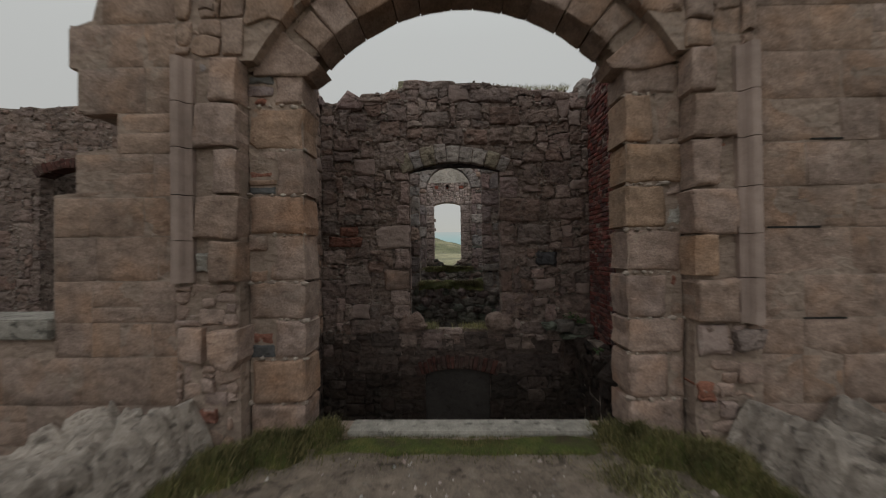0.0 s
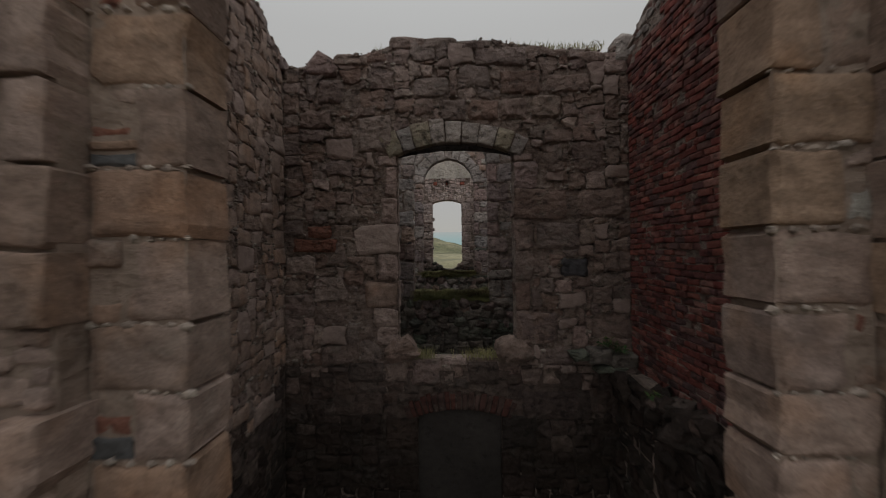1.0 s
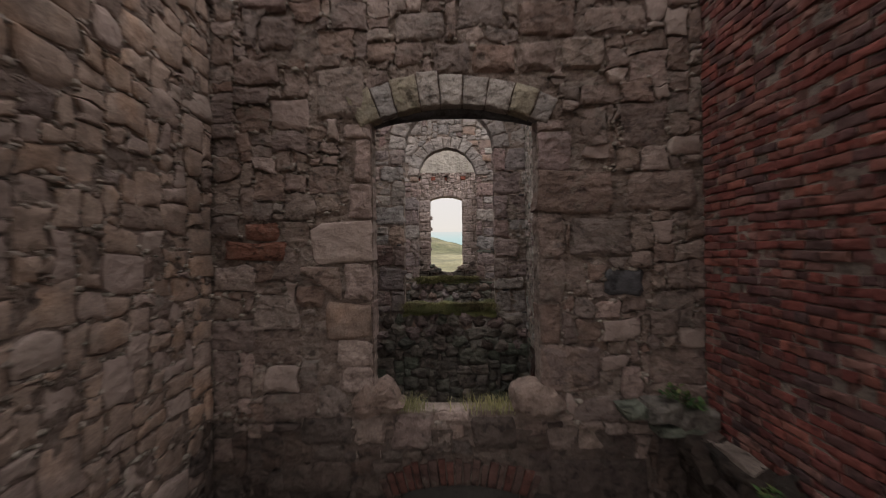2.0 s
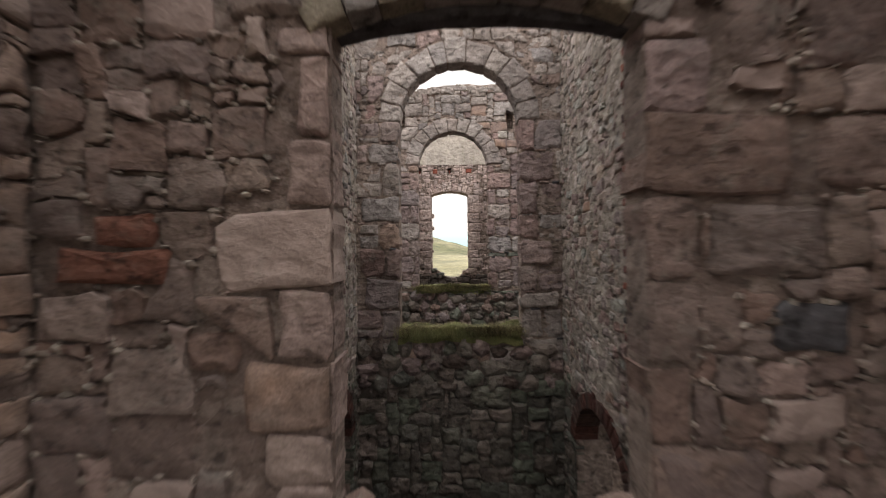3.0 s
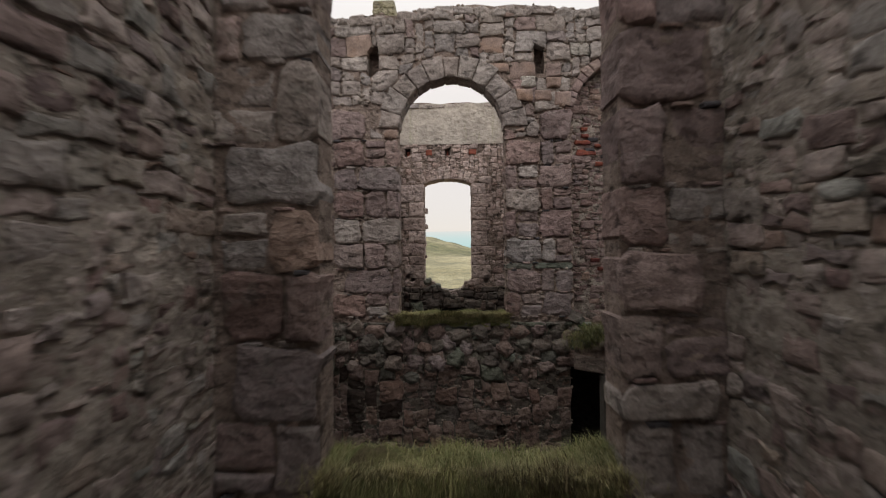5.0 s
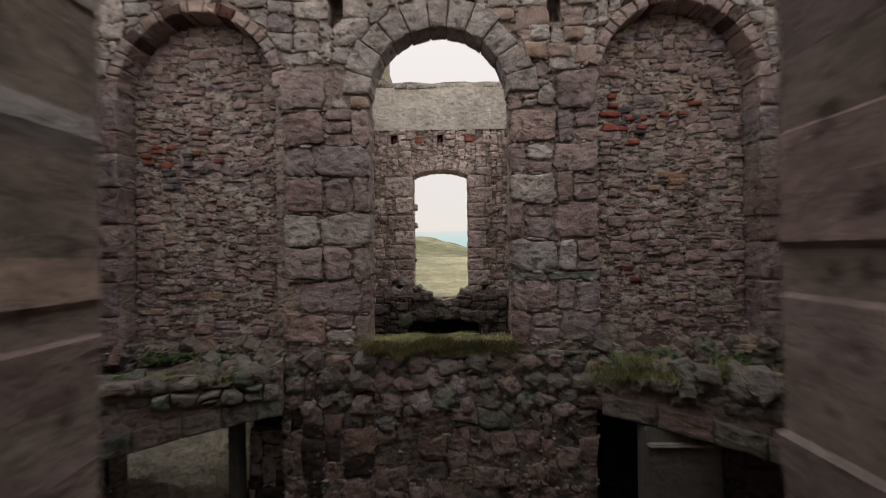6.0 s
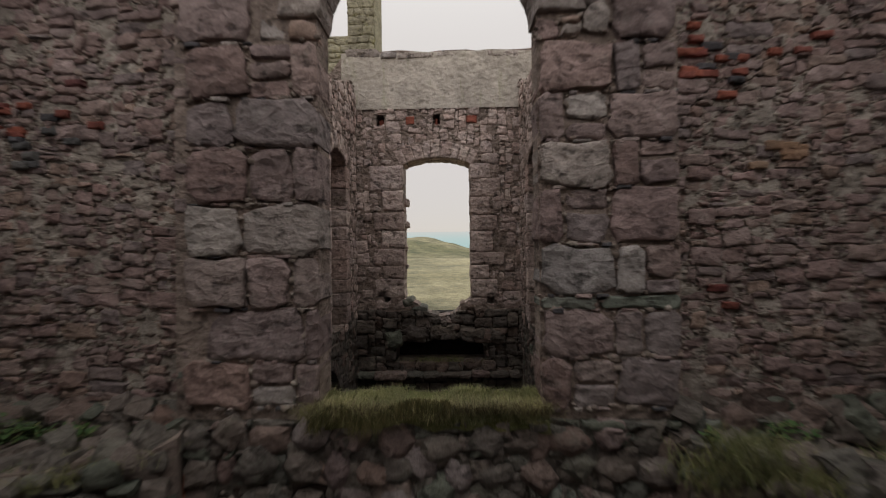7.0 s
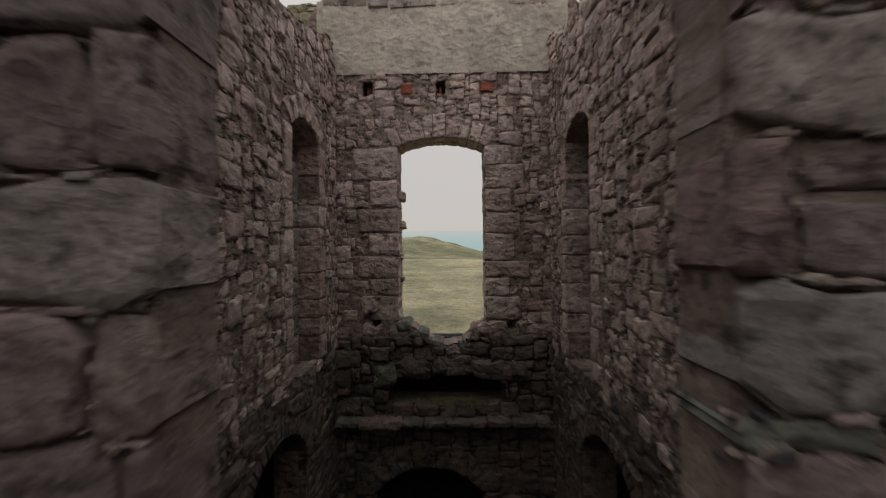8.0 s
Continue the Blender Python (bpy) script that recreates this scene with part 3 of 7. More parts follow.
def ring_of(wall, name, x0, x1, spring, rise, thick, count, mat, rnd, over=0.0, uneven=0.14, ends=False, **kw):
    """The stones of an arch. Returns the outline that they fill."""
    c, half = (x0 + x1) / 2, (x1 - x0) / 2
    r = (half * half + rise * rise) / (2 * rise)
    zc = spring + rise - r
    a0 = (math.asin(min(1, half / r)) if rise <= half else math.pi - math.asin(half / r)) + over
    cuts = [-a0 + 2 * a0 * i / count for i in range(count + 1)]
    cuts = [a if i in (0, count) else a + rnd.uniform(-uneven, uneven) * 2 * a0 / count for i, a in enumerate(cuts)]
    for a, b in zip(cuts, cuts[1:]):
        g = 0.007 / r
        if ends and (a == cuts[0] or b == cuts[-1]):
            continue
        t = thick * rnd.uniform(0.86, 1.14)
        pts = [(r, b - g), (r, a + g), (r + t, a + g), (r + t, b - g)]
        hewn(wall, name, [(c + q * math.sin(w), zc + q * math.cos(w)) for q, w in pts][::-1], rnd.choice(mat) if isinstance(mat, tuple) else mat, rnd, **kw)
    out = [(c + (r + thick) * math.sin(a), zc + (r + thick) * math.cos(a)) for a in np.linspace(a0, -a0, 16)]
    return [(c - (r + thick) * math.sin(a0), spring - 0.02), (c + (r + thick) * math.sin(a0), spring - 0.02)] + [(float(x), float(z)) for x, z in out]


def pinnings(wall, u0, u1, z, rnd, mats, proud=0.012, chance=0.6):
    """Small slips of stone packed into a joint."""
    u = u0 + rnd.uniform(0, 0.1)
    while u < u1 - 0.05:
        w = min(rnd.uniform(0.05, 0.15), u1 - u)
        if rnd.random() < chance:
            h = rnd.uniform(0.02, 0.045)
            box_stone(wall, "pinning", u, u + w, z - h * 0.6, z + h * 0.4, rnd.choice(mats), rnd, gap=0.003, proud=proud + rnd.uniform(-0.01, 0.02), deep=0.08, chamfer=0.007, bulge=0.005)
        u += w + rnd.uniform(0.02, 0.12)


def footing(wall, u, end, level, mats, rnd):
    """A row of rounded field stones."""
    while u < end:
        w, h = rnd.uniform(0.18, 0.42), rnd.uniform(0.2, 0.32)
        z = level + rnd.uniform(-0.05, 0.05)
        poly = [(u + w * (0.5 + 0.5 * math.cos(q) * rnd.uniform(0.9, 1.05)), z + h * (0.5 + 0.5 * math.sin(q) * rnd.uniform(0.9, 1.05))) for q in (math.pi * 2 * e / 9 for e in range(9))]
        hewn(wall, "stone", poly, rnd.choice(mats), rnd, proud=rnd.uniform(0.05, 0.11), deep=0.2, chamfer=0.06, bulge=0.015, cut=1)
        u += w


def jamb(wall, edge, out, zs, widths, mat, rnd, name="quoin", **kw):
    """Dressed stones up the side of an opening: out = -1 to the left of the edge, 1 to the right. Returns their rectangles."""
    rs = []
    for i, (a, b) in enumerate(zip(zs, zs[1:])):
        w = widths[i % len(widths)] * rnd.uniform(0.9, 1.1)
        e = edge + rnd.uniform(-0.012, 0.012)
        u0, u1 = (e - w, e) if out < 0 else (e, e + w)
        box_stone(wall, name, u0, u1, a, b, rnd.choice(mat) if isinstance(mat, tuple) else mat, rnd, **kw)
        rs.append((u0, u1, a, b))
    return rs


def cap_stones(wall, tops, u0, u1, mat, rnd, size=(0.18, 0.45), deep=0.26, skip=()):
    """Loose uneven stones along a broken wall top."""
    tx, tz = [p[0] for p in tops], [p[1] for p in tops]
    u = u0
    while u < u1:
        w = rnd.uniform(*size)
        h = rnd.uniform(0.12, 0.2)
        z = float(np.interp(u + w / 2, tx, tz)) - 0.13
        z += rnd.uniform(-0.05, 0.02)
        a, b, c, d = (rnd.uniform(0.08, 0.36) * h for _ in range(4))
        poly = [(u, z), (u + w, z), (u + w + 0.01, z + h - a), (u + w - b - 0.03, z + h - 0.3 * c), (u + w * rnd.uniform(0.3, 0.6), z + h + d * 0.4), (u + c, z + h - 0.2 * d), (u - 0.01, z + h - d)]
        hewn(wall, "cap_stone", poly, mat, rnd, proud=rnd.uniform(-0.01, 0.06), deep=deep, chamfer=0.035, bulge=0.02, cut=1)
        u += w * rnd.uniform(0.95, 1.05)


def free_of(outline, holes, rects, polys=()):
    def free(u, z):
        if not inside(outline, u, z):
            return False
        if any(inside(h, u, z) for h in holes) or any(inside(p, u, z) for p in polys):
            return False
        return not any(a <= u <= b and c <= z <= d for a, b, c, d in rects)
    return free


def steps(z0, z1, lo, hi, rnd):
    zs = [z0]
    while zs[-1] < z1 - lo:
        zs.append(zs[-1] + rnd.uniform(lo, hi))
    zs[-1] = z1
    return zs


rubble_pink = Store("stone", pink, 0.011, 0.013)
rubble_buff = Store("stone", buff, 0.014, 0.010, 0.028)
rubble_rose = Store("stone", rose, 0.009, 0.014, 0.03)
rubble_grey = Store("stone", grey, 0.011, 0.014)
rubble_fair = Store("stone", fair, 0.011, 0.014)
rubble_pale = Store("stone", pale, 0.010, 0.009, 0.024)
rubble_damp = Store("stone", damp, 0.026, 0.014)
rubble_half_shade = Store("stone", half_shade, 0.012, 0.014)
rubble_deep_shade = Store("stone", deep_shade, 0.024, 0.014)
rubble_soot = Store("stone", sooted, 0.024, 0.014)
rubble_mix = Store("stone", motley, 0.013, 0.012, 0.022)
ashlar_tan = Store("block", tan, 0.004, 0.005, 0.005)
hearting = Store("stone", tan, 0.012, 0.014, 0.03)
brick_store = Store("brick", red, 0.009, 0.006, 0.009)
BASE = -2.4

# ---- ground, basement floor, meadow and sea ----
def heights(x, y):
    """The land: level by the ruin, a meadow that rises gently to a hill, with hollows."""
    near = max(0.0, min(1.0, (y - 22) / 40))
    z = -0.6 + 2.2 * near - 1.6 * max(0.0, min(1.0, (y - 64) / 14))
    hill = math.exp(-((x + 11) / 21) ** 2 - ((y - 150) / 55) ** 2) * 7.3 * (1 + 0.1 * noise.noise((x * 0.22, y * 0.1, 8)))
    hill += math.exp(-((x + 75) / 45) ** 2 - ((y - 190) / 70) ** 2) * 6.0
    z += hill * max(0.0, min(1.0, (y - 60) / 60))
    z += 0.35 * noise.noise((x * 0.06, y * 0.06, 0)) * near + 0.08 * noise.noise((x * 0.5, y * 0.5, 3)) * near
    return z


def ground():
    ys = [-2400, -400, -100, -30, -8] + list(np.linspace(20.9, 70, 70)) + list(np.linspace(73, 260, 60)) + [320, 450, 800, 2400]
    xs = [-2400, -700, -260, -120] + list(np.linspace(-70, 50, 90)) + [70, 120, 300, 900, 2400]
    verts, faces = [], []
    for y in ys:
        for x in xs:
            verts.append((x, y, heights(x, y) if y > 0 else -0.6))
    k = len(xs)
    for j in range(len(ys) - 1):
        if ys[j] == -8:
            continue
        for i in range(k - 1):
            faces.append((j * k + i, j * k + i + 1, (j + 1) * k + i + 1, (j + 1) * k + i))
    a = 4 * k
    for i in range(k - 1):
        if xs[i + 1] <= -12 or xs[i] >= 12:
            faces.append((a + i, a + i + 1, a + k + i + 1, a + k + i))
    me = link_mesh("ground", verts, faces, meadow, True)
    me.materials.append(heath)
    for q in me.polygons:
        if q.center.y > 70:
            q.material_index = 1
    ob = new("ground", me)
    tagged(ob, "rough pale green meadow rising to a low hill", "ground", kind="structure")


ground()


def slab(name, x0, x1, y0, y1, z, mat, label, k=30, rough=0.05, category="floor"):
    xs, ys = np.linspace(x0, x1, k), np.linspace(y0, y1, k)
    verts = [(float(x), float(y), z + rough * (noise.noise((x * 1.7, y * 1.7, z)) + 0.5 * noise.noise((x * 6, y * 6, z)))) for y in ys for x in xs]
    faces = [(j * k + i, j * k + i + 1, (j + 1) * k + i + 1, (j + 1) * k + i) for j in range(k - 1) for i in range(k - 1)]
    ob = new(name, link_mesh(name, verts, faces, mat, True))
    return tagged(ob, label, category, kind="structure")


slab("floor_basement", -13, 13, 3.7, 21.2, BASE, earth, "dark damp earth floor of the ruined basement", 60)
slab("path", -2.6, 2.9, -9, 3.9, 0.05, gravel, "trodden gravel and earth path to the doorway", 70, 0.04, "path")
slab("ground_verge", -13, -2.5, -9, 3.9, -0.35, earth, "bare dark ground below the entrance front", 30, 0.06, "ground")
slab("ground_verge", 2.8, 13, -9, 3.9, -0.35, earth, "bare dark ground below the entrance front", 30, 0.06, "ground")


def backdrop_sea():
    m, n, l, bsdf = nodes_of("glowing_distant_sea")
    # pale turquoise water, horizon haze painted in; the sheet glows by itself
    height = n.new("ShaderNodeSeparateXYZ")
    l.new(n.new("ShaderNodeNewGeometry").outputs["Position"], height.inputs[0])
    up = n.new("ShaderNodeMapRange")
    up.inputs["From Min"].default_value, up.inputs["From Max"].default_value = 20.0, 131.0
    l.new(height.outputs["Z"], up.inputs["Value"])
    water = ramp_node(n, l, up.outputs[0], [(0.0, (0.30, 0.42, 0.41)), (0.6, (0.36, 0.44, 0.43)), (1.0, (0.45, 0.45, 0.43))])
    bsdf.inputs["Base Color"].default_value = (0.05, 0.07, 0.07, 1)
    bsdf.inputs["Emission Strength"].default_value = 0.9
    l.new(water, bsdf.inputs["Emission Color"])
    d, z = 2380, 131.0
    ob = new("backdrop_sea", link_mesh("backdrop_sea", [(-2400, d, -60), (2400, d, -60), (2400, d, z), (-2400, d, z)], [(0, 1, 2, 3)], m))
    tagged(ob, "far grey-blue sea below the horizon", "sea", kind="structure")


backdrop_sea()


# ---- entrance front ----
def entrance_front():
    rnd = random.Random(101)
    Y = 3.57
    m = facing("-y", Y)
    # the top beyond view is set high to dim the room behind
    out = [(-11.0, -0.7), (9.0, -0.7), (9.0, 5.8), (6.0, 6.1), (3.5, 6.3), (2.4, 6.25), (1.4, 6.3), (0.2, 6.1), (-1.0, 5.9), (-1.8, 5.7), (-2.3, 5.4), (-2.8, 5.1), (-3.45, 4.7), (-3.55, 4.3), (-3.79, 4.22), (-3.79, 3.84), (-3.7, 3.82), (-3.7, 3.4), (-3.29, 3.36), (-3.3, 3.02), (-3.72, 2.98), (-3.72, 2.58), (-3.95, 2.56), (-3.95, 1.14), (-6.4, 1.14), (-6.4, 3.0), (-11.0, 3.0)]
    opening = arched(-1.49, 1.74, 0.1, 3.78, 0.84)
    rim = [(0.125 + 2.372 * math.sin(q), 2.648 + 2.372 * math.cos(q)) for q in np.linspace(1.044, -1.044, 18).tolist()]
    recess = [(-2.06, -0.3), (2.28, -0.3), (2.28, 3.84)] + rim + [(-2.06, 3.84)]
    wall = core("wall_entrance", m, out, [recess], 0.22, facade_mortar, "weathered tan granite entrance front with a broken arched doorway", 0.003)
    core("wall_entrance_inner", facing("-y", Y + 0.22), out, [arched(-1.53, 1.78, 0.1, 3.78, 0.875)], 0.33, facade_mortar, "rubble backing of the entrance front round the doorway", 0.0)
    rects, polys = [], []
    back = -0.14   # the doorway stones stand back from the front
    lz = [0.12, 0.44, 0.89, 1.28, 1.66, 2.15, 2.55, 3.01, 3.46, 3.78]
    lw = [0.57, 0.56, 0.32, 0.58, 0.38, 0.57, 0.29, 0.58, 0.31]
    lm = [buff, ochre, buff, tan, buff, ochre, tan, ochre, buff]
    snecks = {2: (slate, red_stone, slate), 4: (buff, pink, tan), 6: (slate, ochre, red_stone, pink, buff), 8: (red_stone, pink, slate)}
    for i, (a, b) in enumerate(zip(lz, lz[1:])):
        box_stone(wall, "quoin", -1.49 - lw[i], -1.49, a, b, lm[i], rnd, gap=0.011, proud=back + rnd.uniform(-0.02, 0.012), deep=0.55, bulge=0.016, chamfer=0.02)
        if i in snecks:
            k = len(snecks[i])
            cuts = [a + (b - a) * (q + (rnd.uniform(-0.2, 0.2) if 0 < q < k else 0)) / k for q in range(k + 1)]
            for c, d, mat in zip(cuts, cuts[1:], snecks[i]):
                box_stone(wall, "stone", -2.08, -1.49 - lw[i], c, d, mat, rnd, gap=0.01, proud=back - rnd.uniform(0.0, 0.035), deep=0.5, chamfer=0.012)
    rz = [0.12, 0.47, 0.93, 1.27, 1.72, 2.16, 2.60, 3.02, 3.50, 3.80]
    rw = [0.56, 0.40, 0.57, 0.42, 0.57, 0.40, 0.57, 0.30, 0.57]
    rm = [buff, buff, buff, buff, buff, ochre, ochre, ochre, tan]
    fills = {1: (buff,), 3: (tan, red_stone), 5: (white_stone, buff), 7: (tan,)}
    for i, (a, b) in enumerate(zip(rz, rz[1:])):
        box_stone(wall, "quoin", 1.73, 1.72 + rw[i], a, b, rm[i], rnd, gap=0.011, proud=back + rnd.uniform(-0.02, 0.012), deep=0.55, bulge=0.016, chamfer=0.02)
        if i in fills:
            k = len(fills[i])
            cuts = [a + (b - a) * (0, 0.68, 1)[q] for q in range(k)] + [b]
            for c, d, mat in zip(cuts, cuts[1:], fills[i]):
                box_stone(wall, "stone", 1.72 + rw[i], 2.30, c, d, mat, rnd, gap=0.012, proud=back - 0.02, deep=0.5, chamfer=0.03)
    joints = [[(e + s * w * q, z) for q in (0.03, 0.2, 0.4, 0.6, 0.8, 1.0) for _ in range(2)] for e, s, zs, ws in ((-1.49, -1, lz, lw), (1.73, 1, rz, rw)) for z, w in zip(zs[1:], ws)]
    chips_at(wall, [(0, poly) for poly in joints], rnd, back - 0.012, pale_crumbs, 0.75, (0.01, 0.032))
    rects += [(-2.14, -1.4, 0, 3.85), (1.6, 2.34, 0, 3.85)]
    bed(wall, recess, [opening], (-2.1, 2.32, 0.05, 4.95), facade_mortar, level=back - 0.025, amp=0.008)
    bed(wall, grow(recess, 0.06), [opening], (-2.16, 2.38, 3.82, 5.15), facade_mortar, level=-0.135, amp=0.012)
    bed(wall, out, [recess], (-2.72, 2.92, 0.2, 3.78), facade_mortar, level=-0.004, amp=0.012)
    polys.append(ring_of(wall, "voussoir", -1.49, 1.74, 3.78, 0.84, 0.40, 13, (tan, buff, tan), rnd, proud=-0.1, deep=0.5, over=0.03, uneven=0.2, ends=True, chamfer=0.012))
    # broken door surround: rough blocks with a smooth roll moulding at their outer edge
    sz = [0.86, 1.25, 1.68, 2.09, 2.53, 2.99, 3.43, 3.87]
    for side in (-1, 1):
        for i, (a, b) in enumerate(zip(sz, sz[1:])):
            if side < 0 and i == 1:
                continue
            short = side < 0 and i in (0, 2)
            inner, outer = (2.04, 2.51) if side < 0 else (2.24, 2.69)
            edge = 2.7 if side < 0 else 2.88
            u = sorted((side * (inner + rnd.uniform(0, 0.03) + (0.04 if short else 0)), side * outer))
            if side > 0 and i == 0:
                continue
            if side < 0 and i == 0:
                hewn(wall, "block", [(-2.31, 0.98), (-2.24, 0.88), (-2.1, 0.86), (-2.02, 0.95), (-2.03, 1.23), (-2.32, 1.22)], buff, rnd, proud=0.17, deep=0.4, chamfer=0.025, bulge=0.015, cut=1)
                continue
            if i % 2 == 0:
                # only the inner half of the block is left, with small rubble behind it
                near, far = side * (inner + 0.02), side * (outer - 0.01)
                cut = near + (far - near) * rnd.uniform(0.55, 0.7)
                u = sorted((near, cut))
                zs = steps(a, b, 0.1, 0.2, rnd)
                for c, d in zip(zs, zs[1:]):
                    box_stone(wall, "stone", min(cut, far), max(cut, far), c, d, rnd.choice((tan, buff, red_stone, pink)), rnd, gap=0.012, proud=rnd.uniform(-0.05, 0.0), deep=0.3, chamfer=0.025)
            box_stone(wall, "block", u[0], u[1], a, b, ochre if side > 0 and i == 2 else rnd.choice((buff, buff, tan)), rnd, gap=0.013, proud=0.06 + rnd.uniform(0, 0.03), deep=0.4, chamfer=0.014, bulge=0.012)
            roll_moulding(wall, side, outer, edge, a + 0.004, b - 0.004)
    for a, b, c, d in ((-2.5, -2.36, 1.78, 1.98), (2.3, 2.46, 0.5, 0.7), (-2.5, -2.3, 0.3, 0.45)):
        box_stone(wall, "stone", a, b, c, d, white_stone if a < -2.4 and c > 1 else red_stone, rnd, proud=0.04, deep=0.2, chamfer=0.015)
    hewn(wall, "block", [(-2.64, 0.93), (-2.42, 0.9), (-2.41, 1.24), (-2.64, 1.25)], buff, rnd, proud=0.1, deep=0.3, chamfer=0.025, cut=1)
    hewn(wall, "block", [(2.32, 0.95), (2.6, 0.98), (2.56, 1.24), (2.3, 1.24)], rosy, rnd, proud=0.05, deep=0.3, chamfer=0.02, cut=2)
    hewn(wall, "block", [(2.66, 0.98), (2.86, 1.02), (2.9, 1.2), (2.62, 1.18)], rose, rnd, proud=0.1, deep=0.3, chamfer=0.02, cut=2)
    rects += [(-2.72, -1.98, 0.86, 3.9), (2.22, 2.9, 0.86, 3.87)]
    rects += [(2.3, 2.9, 0.2, 0.87), (-2.72, -2.07, 0.25, 0.87)]
    free = free_of(out, [recess], rects)
    # large ashlar outside the surround, rubble hearting inside it
    big = []
    for lo, hi in ((2.9, 9.0), (-11.0, -2.72)):
        zs = [-0.7, -0.28, 0.08, 0.48, 0.95, 1.29, 1.70, 2.14, 2.53, 2.96, 3.36, 3.82, 4.25, 4.75, 5.25, 5.75]
        for a, b in zip(zs, zs[1:]):
            big += lay(lo, hi, a, b - 0.01, free, (b - a, b - a), (0.75, 1.9), rnd, split=0.08, wave=0.0)
    put_stones(wall, big, ashlar_tan, tan_j, rnd, gap=0.009, proud=(-0.003, 0.004), tilt=0.005, first=lambda u, z: abs(u) < 5.2)
    for poly in ([(-2.0, 3.77), (-1.45, 3.75), (-1.3, 3.86), (-1.62, 4.14), (-1.71, 4.25), (-1.83, 4.27), (-1.97, 4.08)], [(1.62, 3.76), (1.93, 3.75), (2.24, 3.82), (2.23, 4.15), (1.95, 4.2), (1.82, 4.06), (1.55, 3.84)]):
        hewn(wall, "springer", poly, buff, rnd, proud=-0.115, deep=0.45, chamfer=0.015, bulge=0.016, cut=2)
        polys.append(poly)
    free = free_of(out, [recess], rects, polys)
    small = rubble(-2.72, 2.9, -0.7, 5.3, free, (0.13, 0.42), (0.8, 1.9), rnd, 0.3, 0.03)
    put_stones(wall, small, hearting, tan_j, rnd, gap=0.012, proud=(0.0, 0.045), tilt=0.05)
    broken = lambda u, z: (-2.7 < u < -2.08 and 0.25 < z < 1.68 and not (-2.68 < u < -2.0 and 0.88 < z < 1.26)) or (2.31 < u < 2.88 and 0.2 < z < 1.24)
    gaps = rubble(-2.72, 2.9, 0.2, 1.7, broken, (0.07, 0.2), (0.9, 2.2), rnd)
    put_stones(wall, gaps, rubble_buff, buff_j, rnd, gap=0.014, proud=(-0.03, 0.05), tilt=0.12)
    # thin black strips drawn in as the shade of open joints
    for u, z, w in ((2.98, 2.15, 0.5), (3.3, 1.29, 0.4), (3.4, 2.98, 0.3), (4.1, 2.55, 0.35)):
        box_stone(wall, "stone", u, u + w, z - 0.011, z + 0.009, recess_shade, rnd, gap=0.001, proud=0.007, deep=0.05, chamfer=0.002, bulge=0.001)
    # threshold and window sill
    sill = new("window_sill", link_mesh("window_sill", *bevel_box(-6.4, -3.93, Y - 0.06, Y + 0.5, 1.14, 1.34, 0.015), slab_stone))
    tagged(sill, "pale flat stone window sill", "sill", kind="structure")
    step = new("threshold", link_mesh("threshold", *bevel_box(-1.1, 1.45, 3.78, 4.07, 0.0, 0.12, 0.012), slab_stone))
    tagged(step, "pale flat stone threshold slab in the doorway", "threshold", kind="structure")
    return wall


def roll_moulding(wall, side, inner, outer, z0, z1):
    """One length of smooth moulding: a hollow beside the blocks and a flat roll at the outer edge."""
    w = outer - inner
    profile = [(0, -0.3), (0, 0.045), (0.1, 0.035), (0.24, 0.04), (0.34, 0.06), (0.4, 0.095), (0.47, 0.118), (0.6, 0.128), (0.78, 0.126), (0.9, 0.112), (0.97, 0.08), (1, 0.03), (1, -0.3)]
    k = len(profile)
    verts = [(side * (inner + w * a), z, d) for z in (z0, z1) for a, d in profile]
    faces = [(i, i + 1, i + 1 + k, i + k) if side < 0 else (i + k, i + 1 + k, i + 1, i) for i in range(k - 1)]
    ends = [tuple(range(k)), tuple(range(2 * k - 1, k - 1, -1))]
    faces += ends if side > 0 else [e[::-1] for e in ends]
    me = link_mesh("moulding", verts, faces, smooth_stone)
    bm = bmesh.new()
    bm.from_mesh(me)
    bmesh.ops.recalc_face_normals(bm, faces=bm.faces)
    bm.to_mesh(me)
    bm.free()
    return part("moulding", me, wall)


def bevel_box(x0, x1, y0, y1, z0, z1, b):
    bm = bmesh.new()
    bmesh.ops.create_cube(bm, size=1)
    for v in bm.verts:
        v.co = Vector(((x0 + x1) / 2 + v.co.x * (x1 - x0), (y0 + y1) / 2 + v.co.y * (y1 - y0), (z0 + z1) / 2 + v.co.z * (z1 - z0)))
    bmesh.ops.bevel(bm, geom=bm.edges[:], offset=b, segments=2, affect="EDGES")
    verts = [tuple(v.co) for v in bm.verts]
    bm.verts.index_update()
    faces = [tuple(v.index for v in f.verts) for f in bm.faces]
    bm.free()
    return verts, faces


entrance_front()


